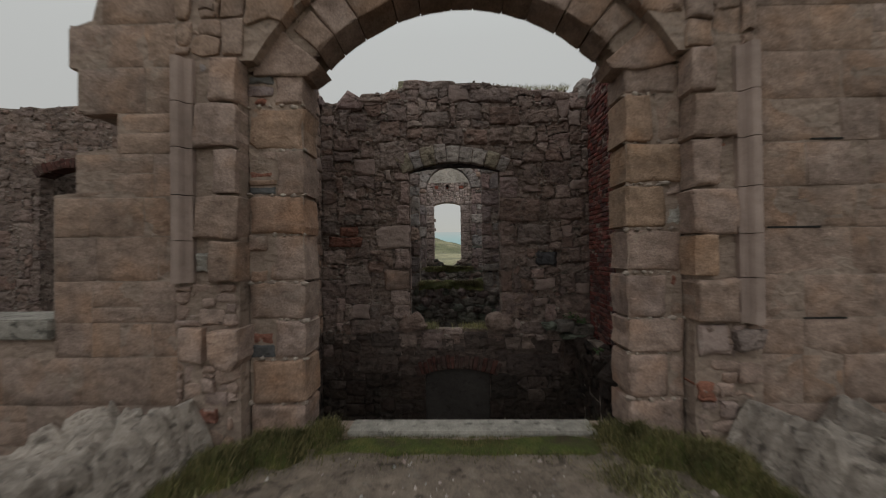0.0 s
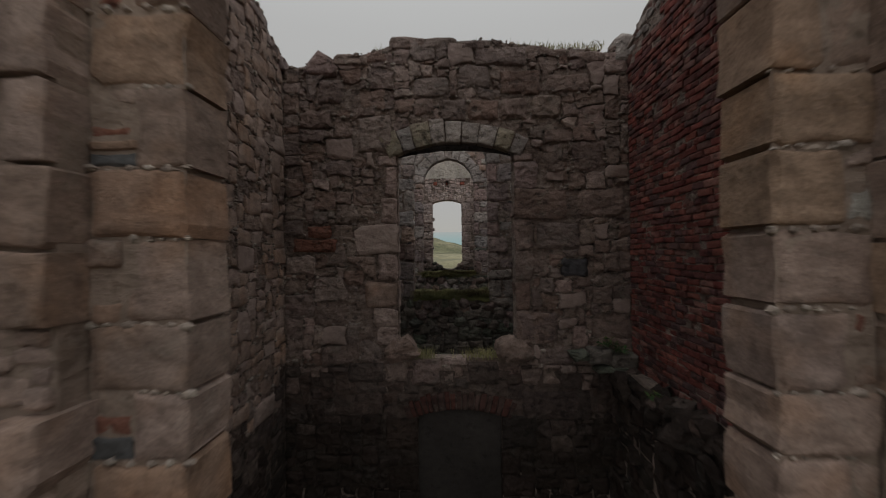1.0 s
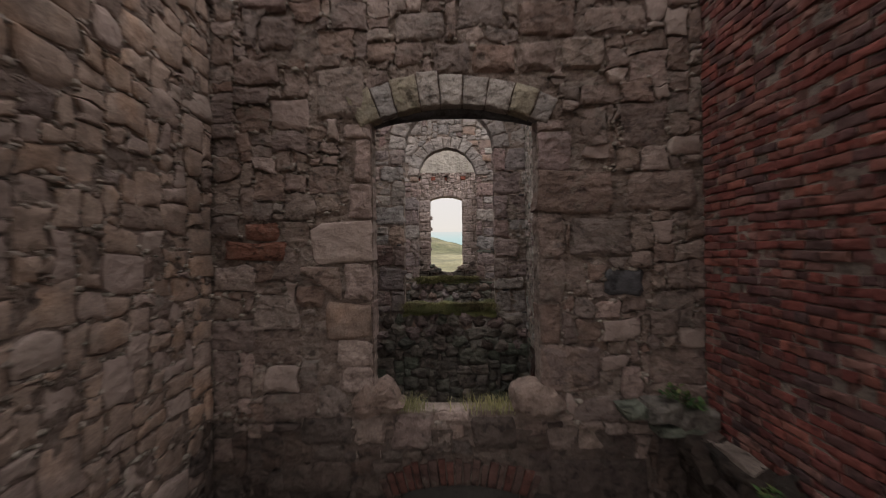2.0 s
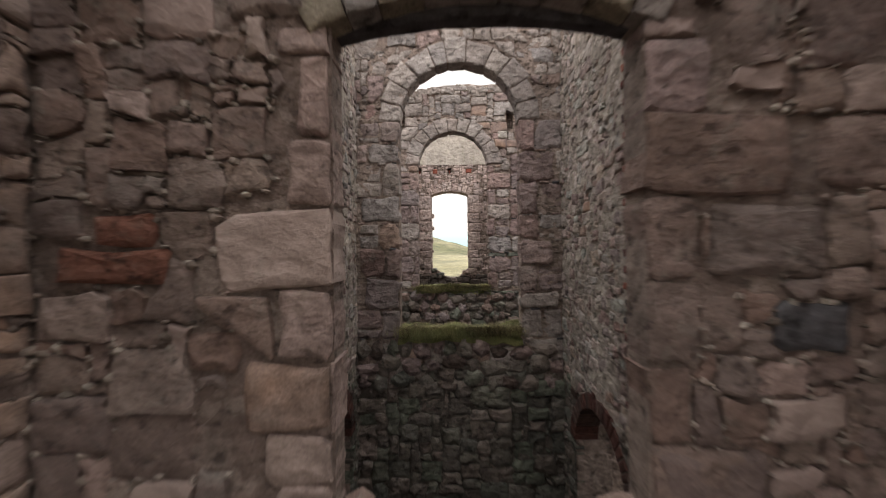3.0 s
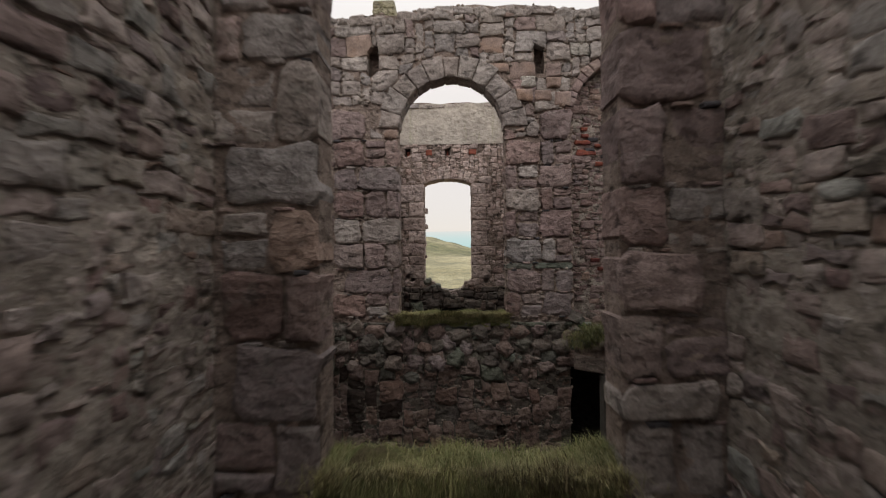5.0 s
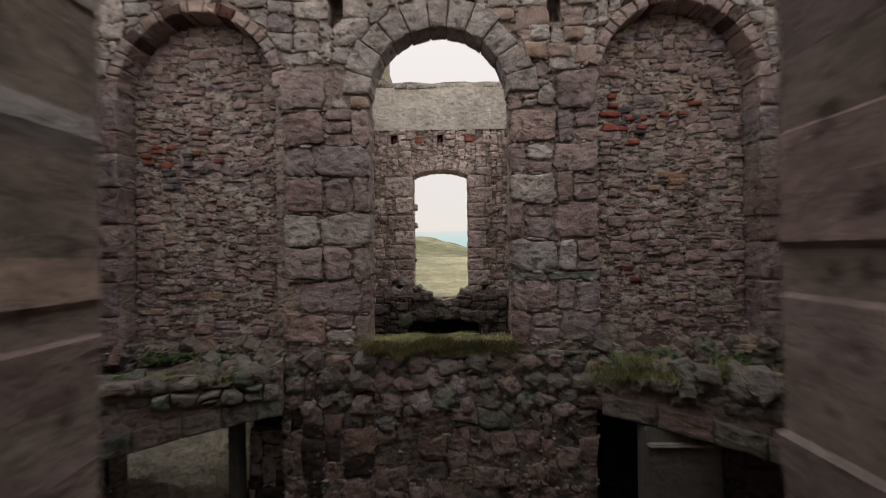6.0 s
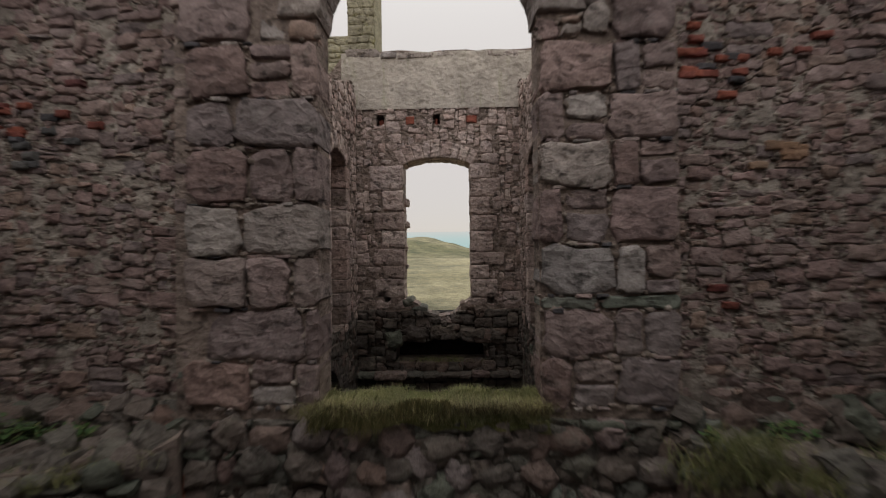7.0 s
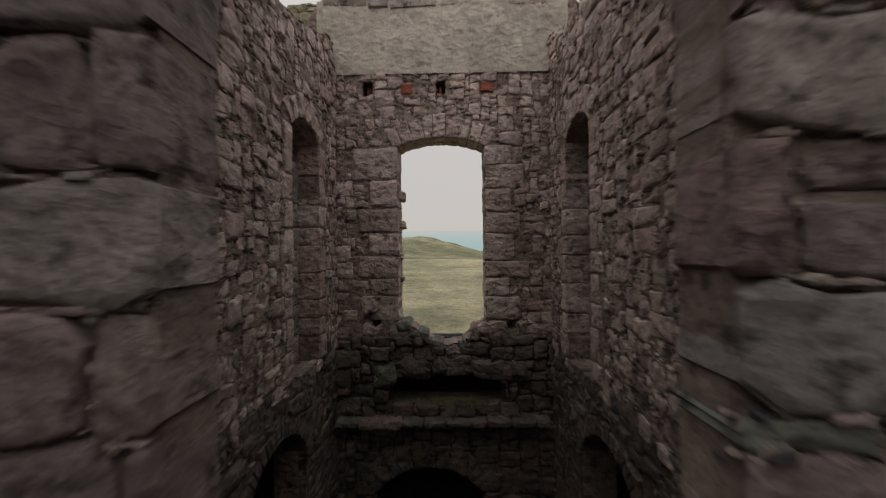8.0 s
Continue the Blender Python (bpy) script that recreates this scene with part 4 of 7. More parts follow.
# ---- first room ----
def first_cross_wall():
    rnd = random.Random(102)
    Y = 7.42
    m = facing("-y", Y)
    tops = [(-11, 5.05), (-2.6, 5.0), (-2.2, 5.05), (-1.9, 5.12), (-1.2, 5.2), (-0.7, 5.38), (0, 5.38), (0.8, 5.3), (1.6, 5.22), (2.5, 5.1), (2.8, 5.3), (4, 5.2)]
    out = ragged(-11.0, 3.7, BASE, tops, rnd, 0.25, 0.05)
    window = arched(-0.84, 0.95, 0.42, 3.58, 0.18)
    wing = arched(-8.48, -7.2, 0.6, 3.62, 0.16)
    door = arched(-0.56, 0.72, BASE + 0.02, -0.48, 0.1)
    wall = core("wall_cross_1", m, out, [window, door, wing], 0.27, mortar, "rough pink granite cross wall with a tall flat-arched opening")
    rects, polys = [], []
    features = [(-2.5, -1.8, 2.07, 2.29, red_stone), (-2.27, -1.87, 2.30, 2.5, red_stone), (1.66, 2.1, 1.66, 1.95, dark_stone), (1.92, 2.65, 2.58, 3.0, rose),
                (1.3, 1.95, 2.08, 2.5, rose), (-1.38, -0.85, 1.2, 1.6, buff), (-1.7, -1.39, 1.55, 1.8, rose), (-2.1, -1.69, 4.4, 4.78, rose), (-1.46, -0.92, 3.63, 4.2, rose),
                (-0.57, -0.03, 4.46, 4.78, rose), (0.78, 1.4, 4.48, 4.88, rose), (-0.17, 0.25, 4.1, 4.45, rose)]
    features += [(0.27, 0.75, 4.1, 4.42, rose), (0.78, 1.2, 4.1, 4.44, rose), (1.25, 1.7, 4.1, 4.48, rose), (1.5, 2.15, 4.49, 4.8, rose), (0.38, 1.19, 4.93, 5.24, rose),
                 (-1.65, -1.09, 0.05, 0.35, half_shade), (-1.06, -0.71, 0.05, 0.35, rose), (-0.66, -0.2, 0.0, 0.41, rose), (0.22, 0.7, 0.0, 0.36, half_shade), (1.05, 2.1, -0.54, -0.1, half_shade), (1.0, 1.62, 0.66, 1.1, rose)]
    for a, b, c, d, mat in features:
        box_stone(wall, "stone", a, b, c, d, mat, rnd, proud=0.03, deep=0.12, chamfer=0.035, bulge=0.018)
        rects.append((a, b, c, d))
    lz = [0.62, 0.9, 1.19, 1.62, 2.03, 2.51, 2.92, 3.40, 3.58]
    rects += jamb(wall, -0.84, -1, lz, (0.34, 0.4, 0.02, 0.30, 0.66, 0.26, 0.2, 0.34), (rosy_red, rosy, rosy_red), rnd, gap=0.012, rough=1.7, proud=0.02, deep=0.265, bulge=0.016)
    rz = [0.62, 1.13, 1.58, 2.06, 2.55, 3.02, 3.45, 3.58]
    rects += jamb(wall, 0.95, 1, rz, (0.6, 0.28, 0.3, 0.34, 0.75, 0.42, 0.34), (rose, rose, motley), rnd, gap=0.012, rough=1.7, proud=0.02, deep=0.265, bulge=0.016)
    for edge, s in ((-0.84, -1), (0.95, 1)):
        c, w = edge - s * 0.02, 0.3
        poly = [(c - w * 0.9, 0.42), (c - w * 0.3, 0.36), (c + w * 0.5, 0.38), (c + w * 0.95, 0.46), (c + w * 0.8, 0.6), (c + w * 0.25, 0.71), (c - w * 0.45, 0.69), (c - w * 0.95, 0.57)]
        hewn(wall, "stone", poly, rose, rnd, proud=0.12, deep=0.24, chamfer=0.075, bulge=0.02, cut=2)
        rects.append((c - 0.28, c + 0.28, 0.38, 0.66))
    polys.append(ring_of(wall, "voussoir", -0.84, 0.95, 3.58, 0.18, 0.34, 9, (grey, lichened, grey), rnd, uneven=0.25, proud=0.03, deep=0.12, over=0.06, chamfer=0.012))
    polys.append(ring_of(wall, "brick", -8.48, -7.2, 3.62, 0.16, 0.2, 16, dull_brick, rnd, proud=0.02, deep=0.3, over=0.06, chamfer=0.01, bulge=0.004, cut=1))
    for edge, s in ((-0.56, -1), (0.72, 1)):
        rects += jamb(wall, edge, s, steps(BASE, -0.48, 0.25, 0.4, rnd), (0.5, 0.3), deep_shade, rnd, proud=0.02, deep=0.265)
    polys.append(ring_of(wall, "brick", -0.56, 0.72, -0.48, 0.1, 0.26, 19, dull_brick, rnd, proud=0.02, deep=0.3, over=0.08, chamfer=0.01, bulge=0.004, cut=1))
    free = free_of(out, [window, door, wing], rects, polys)
    bed(wall, out, [window, door], (-2.66, 2.76, 0.2, 5.5), rose_mortar, level=-0.014, amp=0.02)
    bed(wall, out, [window, door], (-2.66, 2.76, -1.6, -0.5), deep_shade_mortar)
    bed(wall, out, [window, door], (-2.66, 2.76, -0.52, 0.22), half_shade_mortar)
    st = rubble(-2.65, 2.75, 0.3, 5.6, free, (0.12, 0.42), (0.8, 2.0), rnd, 0.42, 0.08)
    put_stones(wall, st, rubble_rose, rose_j, rnd, limit=420, proud=(0.0, 0.042), also=(rosy, rosy_red), crumbs=crumbs)
    st = rubble(-2.65, 2.75, BASE, 0.3, free, (0.13, 0.32), (0.9, 1.9), rnd)
    # the shade of the pit is painted in, as two uneven darker bands
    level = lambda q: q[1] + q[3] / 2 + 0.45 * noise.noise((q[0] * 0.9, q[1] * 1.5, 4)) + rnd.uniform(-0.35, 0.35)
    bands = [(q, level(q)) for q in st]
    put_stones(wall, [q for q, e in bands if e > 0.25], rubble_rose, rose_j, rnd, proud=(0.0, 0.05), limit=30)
    put_stones(wall, [q for q, e in bands if -0.55 < e <= 0.25], rubble_half_shade, half_shade_j, rnd, proud=(0.0, 0.05), limit=90)
    put_stones(wall, [q for q, e in bands if e <= -0.55], rubble_deep_shade, deep_shade_j, rnd, proud=(0.0, 0.05), first=lambda u, z: z > -1.2, limit=80)
    cap_stones(wall, tops, -2.7, 2.7, rose, rnd, (0.25, 0.6))
    hewn(wall, "cap_stone", [(-2.32, 4.85), (-1.78, 4.85), (-1.74, 5.0), (-1.9, 5.16), (-2.06, 5.27), (-2.25, 5.05)], pink, rnd, proud=0.05, deep=0.26, chamfer=0.05, bulge=0.02, cut=1)
    hewn(wall, "cap_stone", [(2.55, 5.0), (3.1, 5.0), (3.12, 5.2), (2.9, 5.36), (2.65, 5.4), (2.56, 5.3)], grey, rnd, proud=0.05, deep=0.26, chamfer=0.05, bulge=0.02, cut=1)
    far = rubble(-10.9, -5.5, -0.5, 5.4, free, (0.13, 0.3), (0.9, 2.2), rnd)
    bed(wall, out, [wing], (-10.9, -5.5, 0.0, 5.3), rose_mortar, level=0.004, cell=0.05)
    put_stones(wall, far, rubble_rose, rose_j, rnd, limit=140, crumbs=crumbs, first=lambda u, z: z > 0.8 and u > -9.3)
    shelf = tagged(new("stone_shelf"), "broken stone shelf in the corner with weeds on it", "ledge")
    shelf.matrix_basis = m
    for a, b, c, d in ((2.0, 2.35, 0.36, 0.6), (2.3, 2.72, 0.3, 0.52), (2.1, 2.7, 0.22, 0.34), (1.75, 2.02, 0.42, 0.56)):
        box_stone(shelf, "stone", a, b, c, d, damp, rnd, proud=0.26, deep=0.1, chamfer=0.04, bulge=0.02)
    core("wall_wing_back", facing("-y", 8.3), rect(-9.8, -6.0, BASE, 5.0), [], 0.3, mortar, "dark rubble wall behind the wing window")
    # inner head of the opening; its dark stone paints in the soffit's shade
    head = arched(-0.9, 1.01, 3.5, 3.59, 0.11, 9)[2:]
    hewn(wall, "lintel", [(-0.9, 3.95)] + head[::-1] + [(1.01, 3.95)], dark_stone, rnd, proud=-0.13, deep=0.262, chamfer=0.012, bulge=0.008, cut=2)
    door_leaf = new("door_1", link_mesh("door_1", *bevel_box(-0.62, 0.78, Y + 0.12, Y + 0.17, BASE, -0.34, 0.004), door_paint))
    tagged(door_leaf, "closed dull grey board filling the basement doorway", "door", kind="structure")


def first_room_sides():
    rnd = random.Random(103)
    # left: rubble
    m = facing("+x", -2.63)
    tops = [(3.9, 6.4), (5.2, 6.2), (5.9, 5.9), (6.6, 5.5), (7.42, 5.05)]
    out = ragged(4.12, 7.42, BASE, tops, rnd, 0.25, 0.08)
    wall = core("wall_room_1_west", m, out, [], 0.6, mortar, "rough pink granite rubble side wall, broken at the top")
    bed(wall, out, [], (4.14, 7.42, -0.3, 6.4), rose_mortar, level=-0.01)
    bed(wall, out, [], (4.14, 7.42, -1.8, -0.28), half_shade_mortar)
    st = rubble(4.12, 7.4, BASE, 6.5, free_of(out, [], []), (0.12, 0.36), (0.8, 1.8), rnd, 0.42, 0.08)
    cap_stones(wall, tops, 4.2, 7.35, pink, rnd)
    # the same painted-in darkness deepens down this wall
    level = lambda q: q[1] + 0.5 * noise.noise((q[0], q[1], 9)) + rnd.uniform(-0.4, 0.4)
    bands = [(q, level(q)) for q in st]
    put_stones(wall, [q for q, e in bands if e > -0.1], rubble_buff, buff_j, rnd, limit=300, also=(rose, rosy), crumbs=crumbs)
    put_stones(wall, [q for q, e in bands if -0.8 < e <= -0.1], rubble_half_shade, half_shade_j, rnd, limit=60)
    put_stones(wall, [q for q, e in bands if e <= -0.8], rubble_deep_shade, deep_shade_j, rnd, limit=30)
    # right: brick lining over a rubble base
    m = facing("-x", 2.72)
    tops = [(-7.42, 5.2), (-6.4, 5.6), (-5.4, 6.0), (-4.12, 6.3)]
    out = ragged(-7.42, -4.12, BASE, tops, rnd, 0.25, 0.05)
    wall = core("wall_room_1_east", m, out, [], 0.6, mortar, "weathered dark red brick side wall above a rubble base", 0.012)
    bricks, z, row = [], 0.25, 0
    while z < 5.75:
        h = 0.082
        u = -7.4 + (0.0 if row % 2 else -0.11)
        while u < -4.14:
            w = 0.225 if row % 4 else 0.115
            lo = max(u, -7.4)
            hi = min(u + w, -4.14)
            if hi - lo > 0.04 and inside(out, (lo + hi) / 2, z + 0.2) and z + h < 4.85 + 0.35 * (u + 7.42):
                if rnd.random() > 0.03:
                    bricks.append((lo, z, hi - lo, h))
            u += w
        z += h
        row += 1
    bed(wall, out, [], (-7.42, -4.14, 0.2, 5.9), brick_mortar, level=-0.015, amp=0.012, cell=0.03)
    put_stones(wall, bricks, brick_store, red_j, rnd, gap=0.01, proud=(-0.01, 0.016), tilt=0.045, first=lambda u, z: z > 1.2 and u < -5.0, limit=300, name="brick")
    st = lay(-7.4, -4.14, 4.8, 6.4, lambda u, z: inside(out, u, z) and z > 4.9 + 0.35 * (u + 7.42), (0.12, 0.2), (1.0, 2.2), rnd, split=0.1)
    base = core("wall_room_1_east_base", facing("-x", 2.5), ragged(-7.42, -4.2, BASE, [(-7.42, 0.3), (-6.4, 0.2), (-5.4, 0.12), (-4.2, 0.05)], rnd, 0.2, 0.06), [], 0.2, mortar, "broken rubble footing below the brick wall")
    low = rubble(-7.4, -4.2, BASE, 0.28, lambda u, z: True, (0.14, 0.28), (0.9, 1.8), rnd)
    # footing and heap take the darkened palettes too, as shade in the colour
    put_stones(base, low, rubble_deep_shade, deep_shade_j, rnd, limit=120, first=lambda u, z: z > -1.0, proud=(-0.02, 0.1), tilt=0.12)
    put_stones(wall, st, rubble_grey, grey_j, rnd, limit=150, first=lambda u, z: z > 0)
    for _ in range(70):
        u, h = rnd.uniform(-7.3, -4.3), rnd.uniform(0.08, 0.26)
        d = rnd.uniform(-0.2, 0.12)
        v, f = Store("stone", rose, 0.03, 0.02, 0.05).shape(-h * 0.7, -h / 2, h * 1.4, h, 0, h * 0.35, 0.1, rnd, (rnd.uniform(0, 90), 0))
        part("stone", link_mesh("stone", v, f, rnd.choice((half_shade, deep_shade, deep_shade)), "cap"), base, pose(u, 0.02 + 0.12 * (-u - 4.2) / 3 - 0.9 * max(0.0, d) + rnd.uniform(0, 0.12), d, rnd.gauss(-35, 25), rnd.gauss(0, 25), rnd.uniform(0, 360)))


first_cross_wall()
first_room_sides()


# ---- second room: a narrow passage ----
def second_cross_wall():
    rnd = random.Random(104)
    Y = 11.03
    m = facing("-y", Y)
    out = ragged(-5.2, 4.8, BASE, [(-5.2, 4.6), (-2.4, 5.7), (0, 5.85), (2.2, 5.75), (4.8, 4.6)], rnd, 0.3, 0.1)
    arch = arched(-0.95, 0.90, 0.85, 4.28, 0.92, 20)
    wall = core("wall_cross_2", m, out, [arch], 0.27, mortar, "rough granite cross wall with a tall round-arched opening")
    rects, polys = [], []
    lz = [0.9, 1.36, 1.85, 2.30, 2.70, 3.12, 3.64, 3.95, 4.28]
    rz = [0.9, 1.36, 1.62, 2.02, 2.42, 2.82, 3.31, 3.80, 4.28]
    for edge, s, zs in ((-0.95, -1, lz), (0.90, 1, rz)):
        for i, (a, b) in enumerate(zip(zs, zs[1:])):
            first = (0.3, 0.56, 0.24, 0.34, 0.6, 0.27, 0.5, 0.3)[(i + (s > 0) * 3) % 8]
            full = 0.69 * rnd.uniform(0.93, 1.08)
            spans = [(0, first)] + ([(first, full)] if full - first > 0.16 else [])
            for p, q in spans:
                u = sorted((edge + s * p, edge + s * q))
                zz = [a, b]
                if p and rnd.random() < 0.45:
                    zz = [a, a + (b - a) * rnd.uniform(0.3, 0.7), b]
                for c, d in zip(zz, zz[1:]):
                    box_stone(wall, "quoin" if not p else "block", u[0], u[1], c, d, rnd.choice((pink, motley, grey)), rnd, gap=0.012, rough=1.8, proud=rnd.uniform(0.02, 0.045) if not p else rnd.uniform(-0.01, 0.02), deep=0.26, bulge=0.018)
            rects.append((*sorted((edge, edge + s * full)), a, b))
            pinnings(wall, *sorted((edge + s * 0.05, edge + s * full)), a, rnd, (grey, motley, dark_stone), 0.02, 0.5)
    polys.append(ring_of(wall, "voussoir", -0.95, 0.90, 4.28, 0.92, 0.36, 11, grey, rnd, proud=0.02, deep=0.26))
    free = free_of(out, [arch], rects, polys)
    bed(wall, out, [arch], (-1.68, 1.6, 0.5, 6.2))
    bed(wall, out, [arch], (-1.68, 1.6, -1.8, 0.52), damp_mortar)
    st = rubble(-1.7, 1.62, 0.5, 6.2, free, (0.15, 0.36), (0.9, 2.0), rnd)
    put_stones(wall, st, rubble_grey, grey_j, rnd, also=(pink, buff, motley), crumbs=crumbs)
    st = rubble(-1.7, 1.62, BASE, 0.5, free, (0.14, 0.32), (0.9, 1.9), rnd)
    put_stones(wall, st, rubble_damp, damp_j, rnd, proud=(0.0, 0.07), limit=120, first=lambda u, z: z > -1.2)
    for z in (0.62, 0.36, 0.1):
        footing(wall, -1.66, 1.4, z, (damp, damp, half_shade, pink), rnd)


def second_room_sides():
    rnd = random.Random(105)
    for side, at, y0, name in (("+x", -1.64, 8.96, "west"), ("-x", 1.55, 8.76, "east")):
        s = 1 if side == "+x" else -1
        bands = (1.47, 2.44, 3.2) if s > 0 else (1.47, 2.36, 3.2)
        a, b = sorted((s * y0, s * 11.03))
        m = facing(side, at)
        out = ragged(a, b, BASE, [(a, 4.5 if s > 0 else 5.75), (b, 5.75 if s > 0 else 4.5)], rnd, 0.25, 0.1)
        hole = arched(*sorted((s * 9.2 if s > 0 else s * 10.5, s * 10.6 if s > 0 else s * 8.95)), BASE + 0.02, -0.4, 0.7)
        wall = core("wall_room_2_" + name, m, out, [hole], 0.5, mortar, "grey granite rubble passage wall over a low brick arch")
        polys = [ring_of(wall, "brick", hole[0][0], hole[1][0], -0.4, 0.7, 0.2, 22, dull_brick, rnd, proud=0.02, deep=0.3, chamfer=0.01, bulge=0.004, cut=1)]
        bed(wall, out, [hole], (a, b, 0.3, 5.4), pale_mortar, level=0.0, amp=0.022)
        bed(wall, out, [hole], (a, b, -1.0, 0.32), damp_mortar, level=0.0, amp=0.022)
        teeth, z, row = [], 0.62, 0
        near = a if s > 0 else b
        while z < 4.3:
            if not any(abs(z + 0.04 - q) < 0.07 for q in bands):
                w = 0.2 if row % 2 else 0.1
                teeth.append((*sorted((near, near + s * w)), z, z + 0.078))
            z, row = z + 0.082, row + 1
        for c, d, e, f in teeth:
            box_stone(wall, "brick", c, d, e, f, rnd.choice((red, bright_brick, red, dark_stone, red)), rnd, gap=0.005, proud=rnd.uniform(0.01, 0.03), deep=0.1, chamfer=0.009, bulge=0.006)
        st = rubble(a, b, BASE, 6.2, free_of(out, [hole], [(c, d, e - 0.02, f + 0.02) for c, d, e, f in teeth], polys), (0.06, 0.19), (0.9, 2.2), rnd, 0.4, 0.06)
        # uneven darker foot: mossy stones, with the low shade coloured in
        level = lambda q: q[1] + 0.5 * noise.noise((q[0] * 0.8, q[1], 12)) + rnd.uniform(-0.3, 0.3)
        foot = [q for q in st if level(q) < 0.35]
        st = [q for q in st if q not in foot]
        put_stones(wall, foot, rubble_damp, damp_j, rnd, first=lambda u, z: z > -0.4, limit=60, proud=(-0.008, 0.04), also=(half_shade, deep_shade))
        put_stones(wall, st, rubble_pale, pale_j, rnd, first=lambda u, z: z > 0.0, limit=380, proud=(-0.008, 0.022), also=(buff, pink, motley, grey, motley))
        # brick end of the wall, with pale stone bands
        x0, x1 = sorted((at, at - s * 1.15))
        end = core("wall_room_2_end_" + name, facing("-y", y0 - 0.04), rect(x0 + 0.012, x1 - 0.012, 0.6, 4.4), [], 0.4, mortar, "dark red brick wall end with pale stone bands", 0.03)
        z, row = 0.62, 0
        bricks = []
        while z < 4.3:
            if any(abs(z + 0.04 - q) < 0.07 for q in bands):
                z += 0.082
                continue
            u = x0 - (0.11 if row % 2 else 0)
            while u < x1:
                lo, hi = max(u, x0), min(u + 0.225, x1)
                if hi - lo > 0.05 and rnd.random() > 0.05:
                    bricks.append((lo, z, hi - lo, 0.082))
                u += 0.225
            z += 0.082
            row += 1
        put_stones(end, bricks, brick_store, red_j, rnd, gap=0.008, proud=(-0.015, 0.01), tilt=0.03, limit=300, name="brick")
        for q in bands:
            box_stone(end, "band", x0, x1, q - 0.05, q + 0.05, slab_stone, rnd, proud=0.05, deep=0.2, chamfer=0.01, bulge=0.003)
    for x, name in ((-2.85, "west"), (2.75, "east")):
        side = "+x" if x < 0 else "-x"
        s = 1 if x < 0 else -1
        a, b = sorted((s * 7.6, s * 9.4))
        back = core("wall_recess_" + name, facing(side, x), rect(a, b, BASE, 4.2), [], 0.4, rose_mortar, "rosy dressed stone at the back of the recess")
        zs = steps(0.2, 4.2, 0.35, 0.55, rnd)
        for c, d in zip(zs, zs[1:]):
            q = a + (b - a) * rnd.uniform(0.35, 0.65)
            for p, e in ((a, q), (q, b)):
                box_stone(back, "block", p, e, c, d, rosy, rnd, gap=0.006, proud=0.02, deep=0.1, chamfer=0.012, bulge=0.012)


second_cross_wall()
second_room_sides()


